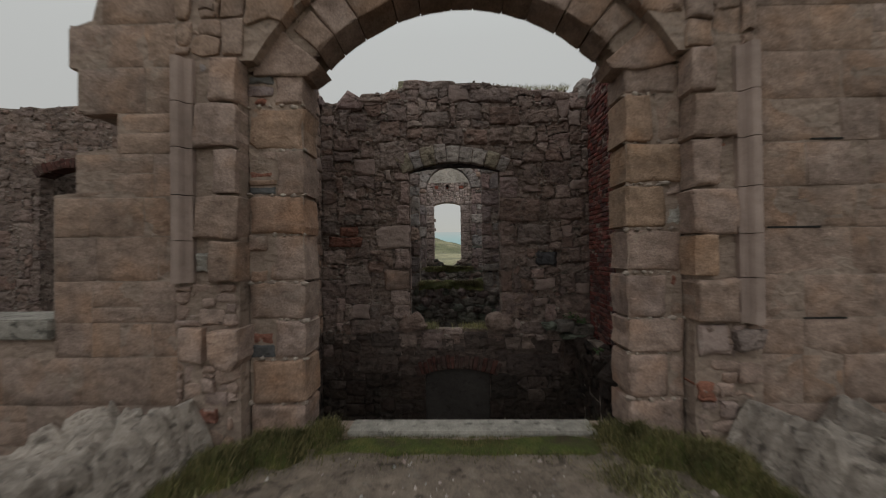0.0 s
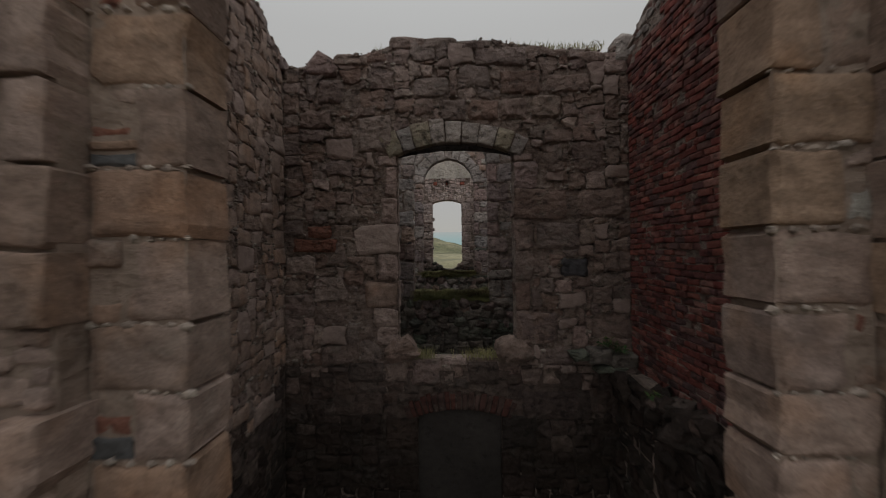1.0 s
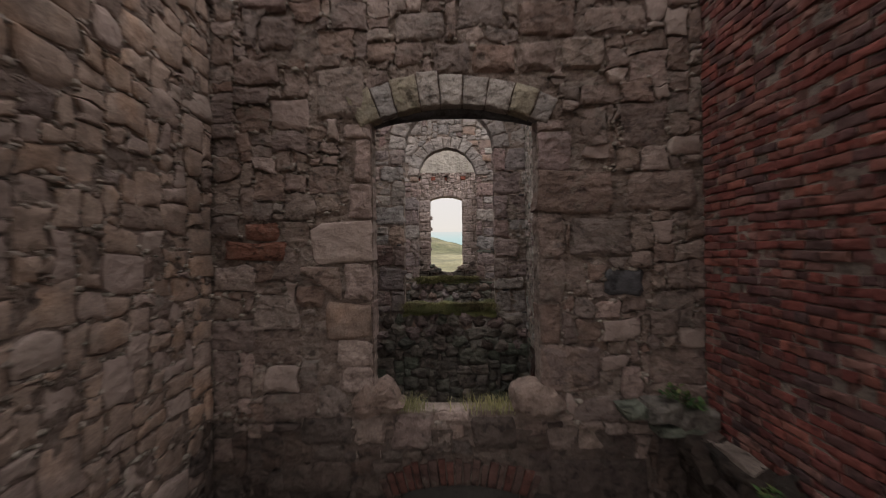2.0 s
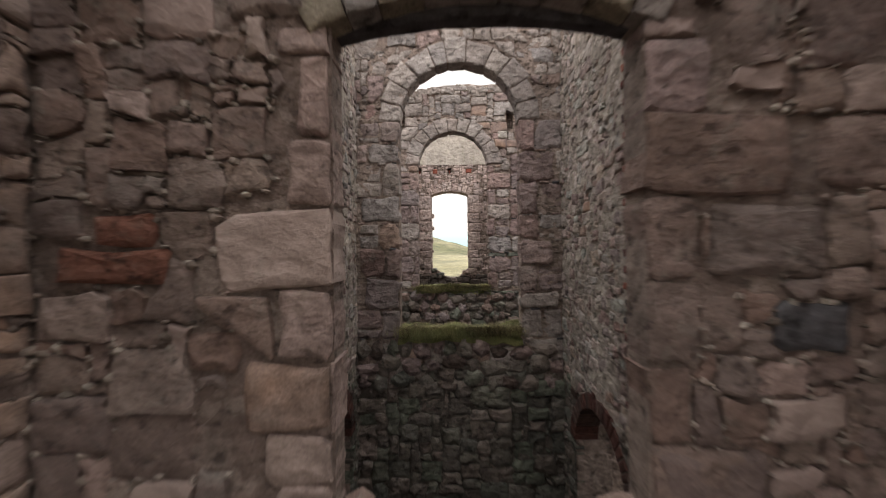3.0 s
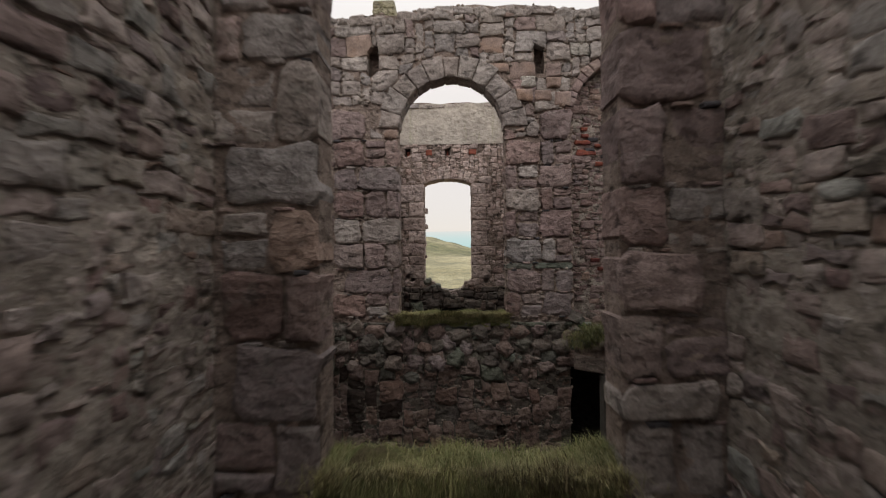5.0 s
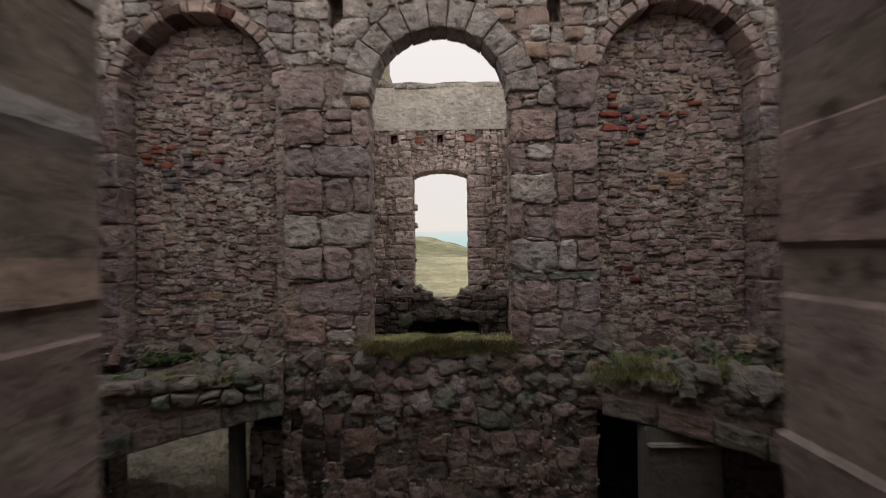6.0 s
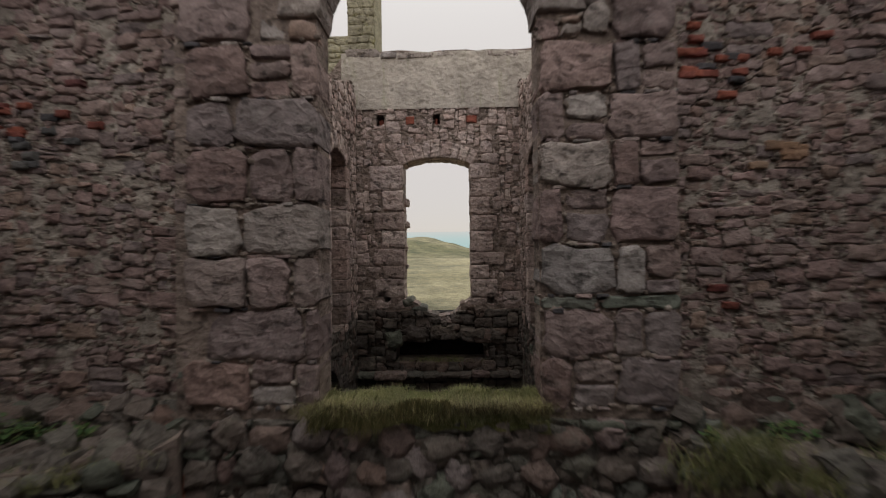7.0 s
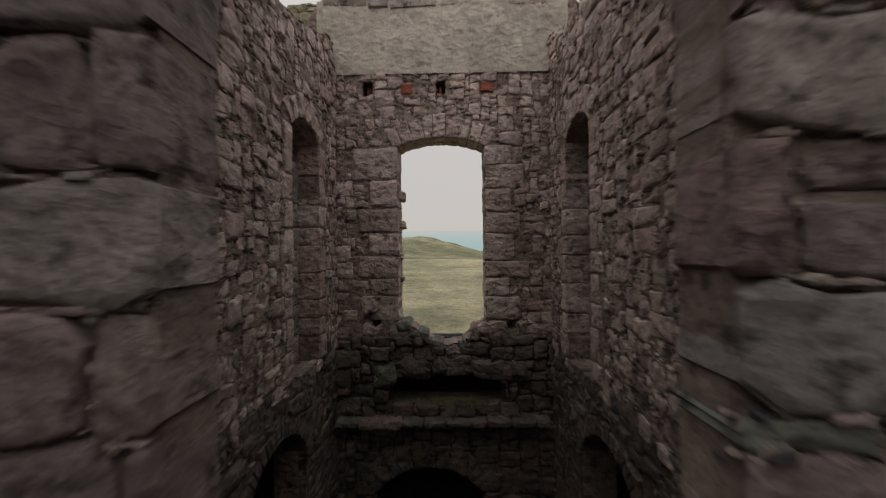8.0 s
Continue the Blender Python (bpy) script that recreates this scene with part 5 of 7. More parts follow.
# ---- third room: blind arches ----
def third_cross_wall():
    rnd = random.Random(106)
    Y = 15.12
    m = facing("-y", Y)
    out = ragged(-5.4, 5.2, BASE, [(-5.4, 6.5), (-1.3, 6.55), (0, 6.75), (1.9, 6.6), (5.2, 6.5)], rnd, 0.3, 0.06)
    arch = arched(-1.03, 0.80, 1.2, 4.57, 0.88, 20)
    niche_l = arched(-4.40, -2.30, 1.25, 4.70, 1.02, 18)
    niche_r = arched(1.98, 4.02, 1.25, 4.70, 1.02, 18)
    slots = [rect(-1.56, -1.38, 5.5, 6.0), rect(1.34, 1.5, 5.5, 6.0)]
    low_l = rect(-4.55, -2.22, BASE + 0.02, 0.46)
    low_r = rect(1.9, 3.2, BASE + 0.02, 0.46)
    holes = [arch, niche_l, niche_r, low_l, low_r] + slots
    core("wall_slot_backing", facing("-y", Y + 0.3), rect(-2.0, -1.2, 5.3, 6.2), [], 0.1, mortar, "dark rubble at the back of a wall slot")
    core("wall_slot_backing", facing("-y", Y + 0.3), rect(1.2, 1.8, 5.3, 6.2), [], 0.1, mortar, "dark rubble at the back of a wall slot")
    wall = core("wall_cross_3", m, out, holes, 0.3, mortar, "pink granite wall with a round-arched opening between blind arches")
    rects, polys = [], []
    left = ((1.30, 1.69, -2.2, -1.63, -1.25, -1.03), (1.69, 2.13, -2.0, -1.16, -1.03), (2.13, 2.57, -2.17, -1.65, -1.28, -1.03), (2.57, 3.01, -2.17, -1.70, -1.03), (3.01, 3.48, -2.17, -1.63, -1.25, -1.03),
            (3.48, 3.90, -2.17, -1.76, -1.03), (3.90, 4.37, -2.17, -1.63, -1.26, -1.03), (4.37, 4.9, -2.25, -1.6))
    right = ((1.29, 1.71, 0.80, 1.05, 1.42, 1.95), (1.71, 2.10, 0.80, 1.40, 1.65, 1.95), (2.10, 2.22, 0.80, 1.28, 1.95), (2.22, 2.64, 0.80, 1.42, 1.65, 1.95), (2.64, 3.11, 0.80, 1.0, 1.38, 1.95),
             (3.11, 3.50, 0.80, 1.40, 1.62, 1.95), (3.50, 3.90, 0.80, 1.02, 1.37, 1.95), (3.90, 4.32, 0.80, 1.42, 1.65, 1.95), (4.32, 4.85, 1.4, 1.95))
    for z0, z1, *cuts in left + right:
        for a, b in zip(cuts, cuts[1:]):
            edge = abs(a - 0.80) < 0.01 or abs(b + 1.03) < 0.01
            small = b - a < 0.42 and not edge and rnd.random() < 0.6
            zs = steps(z0, z1, 0.13, 0.28, rnd) if small and z1 - z0 > 0.3 else [z0, z1]
            for c, d in zip(zs, zs[1:]):
                box_stone(wall, "stone" if small else "quoin", a, b, c, d, green_stone if z1 - z0 < 0.2 else rnd.choice((pink, motley, pink, motley, pink, grey, motley)), rnd, gap=0.013, rough=2.1, proud=rnd.uniform(-0.012, 0.015) if small else rnd.uniform(0.012, 0.042), deep=0.3 if edge else 0.2, bulge=0.016, chamfer=0.013)
            pinnings(wall, a + (0.04 if a == 0.80 else 0), b - (0.04 if b == -1.03 else 0), z0, rnd, (pink, motley, grey, dark_stone), 0.02, 0.75)
    chips_at(wall, [(0, [(u + rnd.gauss(0, 0.02), z0 + (z1 - z0) * q) for u in cuts[1:-1] for q in (0.05, 0.25, 0.5, 0.75, 0.95)] + [(rnd.uniform(cuts[0], cuts[-1]), z0) for _ in range(12)]) for z0, z1, *cuts in left + right], rnd, 0.004, crumbs, 0.8, (0.012, 0.04))
    rects += [(-2.3, -1.0, 1.28, 4.4), (0.78, 1.98, 1.28, 4.34), (-2.3, -1.6, 4.37, 4.9), (1.4, 1.98, 4.3, 4.85)]
    polys.append(ring_of(wall, "voussoir", -1.03, 0.80, 4.57, 0.88, 0.36, 11, grey, rnd, proud=0.03, deep=0.3))
    for x0, x1 in ((-4.40, -2.30), (1.98, 4.02)):
        polys.append(ring_of(wall, "voussoir", x0, x1, 4.70, 1.02, 0.16, 21, (motley, motley, grey, motley, rosy, dull_brick, motley), rnd, proud=0.015, deep=0.3, uneven=0.36, chamfer=0.012, bulge=0.01, cut=2))
    for edge, s in ((-4.40, -1), (4.02, 1)):
        rects += jamb(wall, edge, s, steps(1.25, 4.75, 0.3, 0.5, rnd), (0.28, 0.42), pink, rnd, proud=0.02, deep=0.3)
    for a, b, c, d, mat in ((-4.6, -3.5, 0.44, 0.74, damp), (-3.5, -2.78, 0.44, 0.72, damp), (-2.78, -2.16, 0.45, 0.78, red_stone), (1.84, 2.56, 0.45, 0.72, rose), (2.56, 3.4, 0.43, 0.74, rose)):
        box_stone(wall, "lintel", a, b, c, d, mat, rnd, proud=0.06, deep=0.3, bulge=0.012, chamfer=0.014)
        rects.append((a, b, c, d))
    free = free_of(out, holes, rects, polys)
    cap_stones(wall, [(-5.4, 6.45), (-1.3, 6.5), (0, 6.66), (1.9, 6.58), (5.2, 6.45)], -4.8, 4.5, grey, rnd)
    bed(wall, out, holes, (-4.8, 4.5, 1.2, 6.8), level=-0.026)
    bed(wall, out, holes, (-4.8, 4.5, -1.6, 1.22), damp_mortar)
    st = rubble(-5.0, 4.9, 1.2, 6.8, free, (0.14, 0.34), (0.9, 1.9), rnd)
    put_stones(wall, st, rubble_grey, grey_j, rnd, limit=400, first=lambda u, z: z > 0, also=(pink, buff, white_stone, motley), crumbs=crumbs)
    st = rubble(-5.0, 4.9, 0.5, 1.2, free, (0.1, 0.26), (0.8, 1.7), rnd, 0.45, 0.08) + rubble(-5.0, 4.9, BASE, 0.5, free, (0.12, 0.4), (0.8, 1.8), rnd, 0.45, 0.09)
    green = lambda q: q[1] > 0.35 + 0.6 * noise.noise((q[0] * 0.8, q[1] * 1.2, 6)) + rnd.uniform(-0.45, 0.3)
    mossed = [q for q in st if green(q)]
    put_stones(wall, mossed, rubble_damp, damp_j, rnd, limit=150, first=lambda u, z: abs(u) < 3, proud=(0.0, 0.07), tilt=0.08, also=(rose, green_stone))
    put_stones(wall, [q for q in st if q not in mossed], rubble_rose, rose_j, rnd, limit=180, first=lambda u, z: z > -0.7 and abs(u) < 3, proud=(-0.01, 0.04), tilt=0.05, also=(damp, deep_shade), crumbs=crumbs)
    # loose stones heaped along the foot of the blind arches
    for lo, hi in ((-4.5, -2.25), (1.95, 4.1)):
        for _ in range(34):
            u, h = rnd.uniform(lo, hi), rnd.uniform(0.07, 0.2)
            v, f = rubble_damp.shape(-h * 0.7, -h / 2, h * 1.4, h, 0, h * 0.3, 0.1, rnd, (rnd.uniform(0, 90), 0))
            part("stone", link_mesh("stone", v, f, rnd.choice((damp, rose, damp)), "cap"), wall, pose(u, 1.12 + rnd.uniform(-0.06, 0.14), rnd.uniform(-0.12, 0.02), rnd.gauss(-20, 25), rnd.gauss(0, 25), rnd.uniform(0, 360)))
    for a, b, c, d in ((1.0, 1.3, 5.0, 5.22), (1.32, 1.62, 4.98, 5.2), (1.08, 1.36, 5.24, 5.44), (1.66, 1.95, 4.9, 5.15), (1.52, 1.8, 5.22, 5.42)):
        box_stone(wall, "stone", a, b, c, d, rnd.choice((white_stone, buff, white_stone)), rnd, proud=0.04, deep=0.12, chamfer=0.02)
    # thin slips at the pilaster's edge and a row of rounded footing stones
    zs = steps(1.3, 4.4, 0.06, 0.15, rnd)
    for c, d in zip(zs, zs[1:]):
        if rnd.random() < 0.6:
            box_stone(wall, "stone", -2.29, -2.18 + rnd.uniform(0, 0.03), c, d, rnd.choice((green_stone, pink, motley, pink)), rnd, gap=0.007, proud=rnd.uniform(-0.06, 0.0), deep=0.15, chamfer=0.01, bulge=0.006)
    for z in (0.92, 0.66, 0.38):
        footing(wall, -2.2, 1.85, z, (damp, rose, pink, damp), rnd)
    # rubble fillings of the blind arches
    for shape, name in ((niche_l, "west"), (niche_r, "east")):
        fill = core("wall_blind_arch_" + name, facing("-y", Y + 0.28), grow(shape, 0.05), [], 0.25, mortar, "thin mixed rubble and brick filling of a blind arch")
        bed(fill, shape, [], (shape[0][0], shape[1][0], 1.2, 5.8), pale_mortar, level=-0.001, amp=0.022)
        st = rubble(shape[0][0], shape[1][0], 1.2, 5.8, free_of(shape, [], []), (0.06, 0.15), (1.2, 3.0), rnd)
        for cx, cz, k in ((shape[0][0] + 0.35, 3.75, 9), (shape[0][0] + 0.85, 3.95, 6)) if name == "west" else ((2.2, 4.15, 10), (2.45, 4.35, 8), (2.5, 2.2, 2), (3.1, 4.4, 3)):
            for _ in range(k):
                x, z = rnd.gauss(cx, 0.18), rnd.gauss(cz, 0.15)
                if inside(shape, x - 0.12, z) and inside(shape, x + 0.12, z):
                    box_stone(fill, "brick", x - 0.1, x + 0.1 * rnd.uniform(0.2, 1), z - 0.04, z + 0.04, rnd.choice((bright_brick, red, dark_stone, bright_brick)), rnd, proud=0.045, deep=0.1, chamfer=0.012, bulge=0.008)
        for cx, cz, k, mat in ((-3.65, 3.6, 6, slate),) if name == "west" else ((3.05, 3.35, 7, ochre),):
            for _ in range(k):
                x, z = rnd.gauss(cx, 0.16), rnd.gauss(cz, 0.1)
                box_stone(fill, "stone", x - 0.09, x + 0.09, z - 0.045, z + 0.045, mat, rnd, proud=0.045, deep=0.1, chamfer=0.012, bulge=0.008)
        put_stones(fill, st, rubble_mix, motley_j, rnd, gap=0.01, limit=430, proud=(-0.008, 0.035), first=lambda u, z: z < 4.6, crumbs=crumbs)


def third_room_sides():
    rnd = random.Random(107)
    for side, at, name in (("+x", -4.75, "west"), ("-x", 4.45, "east")):
        s = 1 if side == "+x" else -1
        a, b = sorted((s * 11.3, s * 15.1))
        out = ragged(a, b, BASE, [(a, 4.4 if s > 0 else 5.6), (b, 5.6 if s > 0 else 4.4)], rnd, 0.3, 0.1)
        wall = core("wall_room_3_" + name, facing(side, at), out, [], 0.5, mortar, "rough granite rubble side wall of the wide room")
        st = lay(a, b, BASE, 6.5, free_of(out, [], []), (0.2, 0.38), (1.0, 2.0), rnd, split=0.2)
        put_stones(wall, st, rubble_pink, pink_j, rnd, limit=120)


def slanting(p, q):
    """Axes of an upright face from p to q, seen from the left of that way."""
    u = Vector((q[0] - p[0], q[1] - p[1], 0)).normalized()
    n = Vector((u.y, -u.x, 0))
    return Matrix(((u.x, 0, n.x, p[0]), (u.y, 0, n.y, p[1]), (0, 1, 0, 0), (0, 0, 0, 1)))


def vault_remnant(side):
    """What is left of a basement vault: a slanting stub on dressed springing stones, rubble and weeds on top."""
    rnd = random.Random(120 + side)
    inner, outer = ((-2.12, 14.92), (-4.7, 13.85)) if side < 0 else ((1.88, 14.92), (4.4, 13.75))
    p, q = (outer, inner) if side < 0 else (inner, outer)
    m = slanting(p, q)
    length = math.hypot(q[0] - p[0], q[1] - p[1])
    lo_in, lo_out = (0.47, 0.06) if side < 0 else (0.47, 0.0)
    def low(u):
        t = u / length if side > 0 else 1 - u / length
        return lo_in + (lo_out - lo_in) * (0.35 * t + 0.65 * t * t)
    us = [length * i / 10 for i in range(11)]
    top = [(u, (1.08 if side < 0 else 1.0) + rnd.uniform(-0.06, 0.06) - 0.12 * abs(u - (length if side < 0 else 0)) / length) for u in us[::-1]]
    outline = [(u, low(u)) for u in us] + top
    stub = core("wall_vault_stub", m, outline, [], 0.9, mortar, "broken vault springing with rubble and weeds on top")
    cuts = [0.0]
    while cuts[-1] < length - 0.3:
        cuts.append(cuts[-1] + rnd.uniform(0.28, 0.6))
    cuts[-1] = length
    for a, b in zip(cuts, cuts[1:]):
        hewn(stub, "springing_stone", [(a + 0.006, low(a) - 0.01), (b - 0.006, low(b) - 0.01), (b - 0.006, low(b) + 0.23), (a + 0.006, low(a) + 0.23)], rnd.choice((rose, damp, damp)), rnd, proud=0.025, deep=0.3, chamfer=0.014, bulge=0.012, cut=2)
    st = lay(0.02, length - 0.02, -0.1, 1.2, lambda u, z: low(u) + 0.23 < z < 1.12 and inside(outline, u, min(z, 0.98)), (0.12, 0.26), (0.9, 1.9), rnd, split=0.2)
    put_stones(stub, st, rubble_damp, damp_j, rnd, proud=(-0.02, 0.14), tilt=0.15)
    # loose rubble on top
    for i in range(9):
        u, h = length * (i + rnd.uniform(0.2, 0.8)) / 9, rnd.uniform(0.17, 0.32)
        v, f = Store("boulder", damp, 0.05, 0.03, 0.05).shape(-h * 0.7, -h / 2, h * 1.4, h, 0, h * 0.3, 0.08, rnd, (rnd.uniform(0, 90), 0))
        rock = new("boulder", link_mesh("boulder", v, f, damp, "cap"))
        rock.matrix_basis = m @ pose(u, 1.0 - 0.1 * abs(u - (length if side < 0 else 0)) / length, -0.08, rnd.gauss(-15, 15), rnd.gauss(0, 15), rnd.gauss(0, 20))
        tagged(rock, "rounded grey-green boulder lying on the broken ledge", "boulder", group="boulders on the ledges")
    for _ in range(30):
        u, d = rnd.uniform(0.1, length - 0.1), rnd.uniform(-0.35, 0.0)
        h = rnd.uniform(0.08, 0.24)
        v, f = rubble_damp.shape(-h * 0.7, -h / 2, h * 1.4, h, 0, h * 0.3, 0.1, rnd, (rnd.uniform(0, 90), 0))
        part("stone", link_mesh("stone", v, f, damp, "cap"), stub, pose(u, 1.02 - 0.1 * abs(u - (length if side < 0 else 0)) / length + rnd.uniform(0, 0.08), d, rnd.gauss(-20, 25), rnd.gauss(0, 25), rnd.uniform(0, 360)))
    return m, length


third_cross_wall()
third_room_sides()
def low_block(x0, x1, y0, y1, top, seed):
    rnd = random.Random(seed)
    ob = tagged(new("masonry_block"), "low block of damp masonry with a worn top slab", "masonry")
    ob.location = ((x0 + x1) / 2, y0, BASE)
    hw, h = (x1 - x0) / 2, top - BASE
    part("body", link_mesh("body", *bevel_box(-hw, hw, 0.02, y1 - y0, -0.1, h - 0.14, 0.03), damp_mortar), ob)
    part("slab", link_mesh("slab", *bevel_box(-hw, hw, -0.005, y1 - y0, h - 0.14, h, 0.02), damp), ob, label="worn damp stone slab")
    for u, z, w, q in lay(-hw, hw, 0.9, h - 0.16, lambda a, b: abs(a) < hw and b < h - 0.14, (0.2, 0.34), (0.9, 1.8), rnd, split=0.1):
        v, f = rubble_damp.shape(u, z, w, q, 0.015, 0.02, 0.05, rnd)
        part("stone", link_mesh("stone", v, f, damp, "cap"), ob, facing("-y", 0.02))


low_block(-5.2, -3.02, 16.3, 16.9, 0.02, 151)


def low_openings():
    rnd = random.Random(153)
    # west: a post, a dark infill and a lit bank of earth behind
    post = new("door_post", link_mesh("door_post", *bevel_box(-3.0, -2.87, 15.2, 15.42, BASE, 0.46, 0.015), panel_coat))
    tagged(post, "grey weathered post in the basement opening", "post")
    infill = core("wall_low_infill", facing("-y", 15.26), rect(-2.74, -2.2, BASE, 0.1), [], 0.15, deep_shade_mortar, "dark rubble infill of the basement opening")
    st = rubble(-2.74, -2.2, -1.6, 0.1, lambda u, z: True, (0.14, 0.4), (0.8, 1.8), rnd)
    put_stones(infill, st, rubble_rose, rose_j, rnd, also=(deep_shade,))
    # black sheet paints the darkness inside the opening
    core("wall_low_backing", facing("-y", 15.75), rect(-2.95, -2.1, BASE, 0.6), [], 0.1, recess_shade, "black sheet behind the basement opening, its darkness painted in")
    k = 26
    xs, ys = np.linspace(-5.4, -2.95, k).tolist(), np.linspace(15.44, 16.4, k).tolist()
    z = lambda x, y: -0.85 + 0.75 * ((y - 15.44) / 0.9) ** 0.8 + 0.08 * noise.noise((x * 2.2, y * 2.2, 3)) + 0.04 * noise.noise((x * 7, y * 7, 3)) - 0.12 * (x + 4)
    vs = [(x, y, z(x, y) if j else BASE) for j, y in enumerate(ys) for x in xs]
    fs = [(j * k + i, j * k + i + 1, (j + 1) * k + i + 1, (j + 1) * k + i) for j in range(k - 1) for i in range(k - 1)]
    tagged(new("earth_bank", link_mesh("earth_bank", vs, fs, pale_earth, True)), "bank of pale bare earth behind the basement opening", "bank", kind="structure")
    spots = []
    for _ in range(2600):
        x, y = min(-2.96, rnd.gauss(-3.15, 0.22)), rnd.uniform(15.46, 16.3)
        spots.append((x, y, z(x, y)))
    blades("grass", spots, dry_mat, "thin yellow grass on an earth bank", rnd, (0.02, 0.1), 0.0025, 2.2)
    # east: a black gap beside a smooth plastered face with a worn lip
    # black sheet paints this gap's darkness as well
    core("wall_low_backing", facing("-y", 15.8), rect(1.7, 3.5, BASE, 0.7), [], 0.1, recess_shade, "black sheet behind the basement opening, its darkness painted in")
    face = tagged(new("rendered_panel"), "smooth grey rendered panel with a worn stone lip", "panel")
    face.location = (2.7, 14.62, BASE)
    part("face", link_mesh("face", *bevel_box(-0.43, 0.46, 0.03, 0.25, 0, 2.8, 0.02), panel_coat), face)
    part("lip", link_mesh("lip", *bevel_box(-0.42, 0.4, -0.04, 0.1, 2.6, 2.64, 0.015), slab_stone), face, label="worn pale stone lip")


STUBS = [vault_remnant(-1), vault_remnant(1)]


# ---- fourth room and the far window wall ----
def fourth_room():
    rnd = random.Random(108)
    for side, at, name in (("+x", -2.0, "west"), ("-x", 1.58, "east")):
        s = 1 if side == "+x" else -1
        a, b = sorted((s * 15.6, s * 20.1))
        tops = sorted([(s * 15.6, 5.6), (s * 17.3, 5.5), (s * 18.5, 5.8), (s * 20.1, 6.2)])
        out = ragged(a, b, BASE, tops, rnd, 0.25, 0.12)
        w0, w1 = sorted((s * 18.35, s * 19.25))
        hole = arched(w0, w1, 1.2, 4.3, 0.22)
        low = arched(*sorted((s * 17.2, s * 18.75)), BASE + 0.02, 0.15, 0.5)
        wall = core("wall_room_4_" + name, facing(side, at), out, [hole, low], 0.45, mortar, "pink granite rubble side wall with a blocked window")
        rects = []
        for e, q in ((w0, -1), (w1, 1)):
            rects += jamb(wall, e, q, steps(1.2, 4.3, 0.25, 0.45, rnd), (0.3, 0.22), fair, rnd, proud=0.02, deep=0.4)
        polys = [ring_of(wall, "voussoir", w0, w1, 4.3, 0.22, 0.3, 7, fair, rnd, proud=0.02, deep=0.4)]
        polys.append(ring_of(wall, "brick", *sorted((s * 17.2, s * 18.75)), 0.15, 0.5, 0.2, 20, sooted, rnd, proud=0.02, deep=0.3, chamfer=0.01, bulge=0.004, cut=1))
        # the arch's depth of shade is only this sheet's black colour
        core("wall_low_arch_backing", facing(side, at - s * 0.47), rect(*sorted((s * 17.0, s * 18.95)), BASE, 0.85), [], 0.2, recess_shade, "black sheet backing a low basement arch, its shade painted in")
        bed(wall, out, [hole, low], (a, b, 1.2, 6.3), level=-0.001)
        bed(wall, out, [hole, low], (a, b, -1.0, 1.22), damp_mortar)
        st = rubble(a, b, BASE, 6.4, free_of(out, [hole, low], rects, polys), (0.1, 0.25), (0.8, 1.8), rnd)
        # stones below about 1.25 m take darker palettes, with an uneven edge
        low_dark = [q for q in st if q[1] + 0.5 * noise.noise((q[0], q[1], 15)) + rnd.uniform(-0.3, 0.3) < 1.25]
        put_stones(wall, [q for q in st if q not in low_dark], rubble_fair, fair_j, rnd, limit=280, crumbs=crumbs)
        put_stones(wall, low_dark, rubble_soot, sooted_j, rnd, limit=80, also=(rose, damp), first=lambda u, z: z > 0.2)
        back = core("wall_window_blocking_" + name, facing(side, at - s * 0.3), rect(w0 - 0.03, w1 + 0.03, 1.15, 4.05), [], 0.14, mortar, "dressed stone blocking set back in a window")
        # shade of the niche head, given by a black sheet
        core("wall_embrasure_" + name, facing(side, at - s * 0.47), rect(w0 - 0.3, w1 + 0.3, 1.0, 5.0), [], 0.2, recess_shade, "black sheet behind a blocked window, its dark head painted in")
        zs = steps(1.18, 4.03, 0.3, 0.45, rnd)
        for c, d in zip(zs, zs[1:]):
            box_stone(back, "block", w0 - 0.02, w1 + 0.02, c, d, grey, rnd, proud=0.0, deep=0.1)


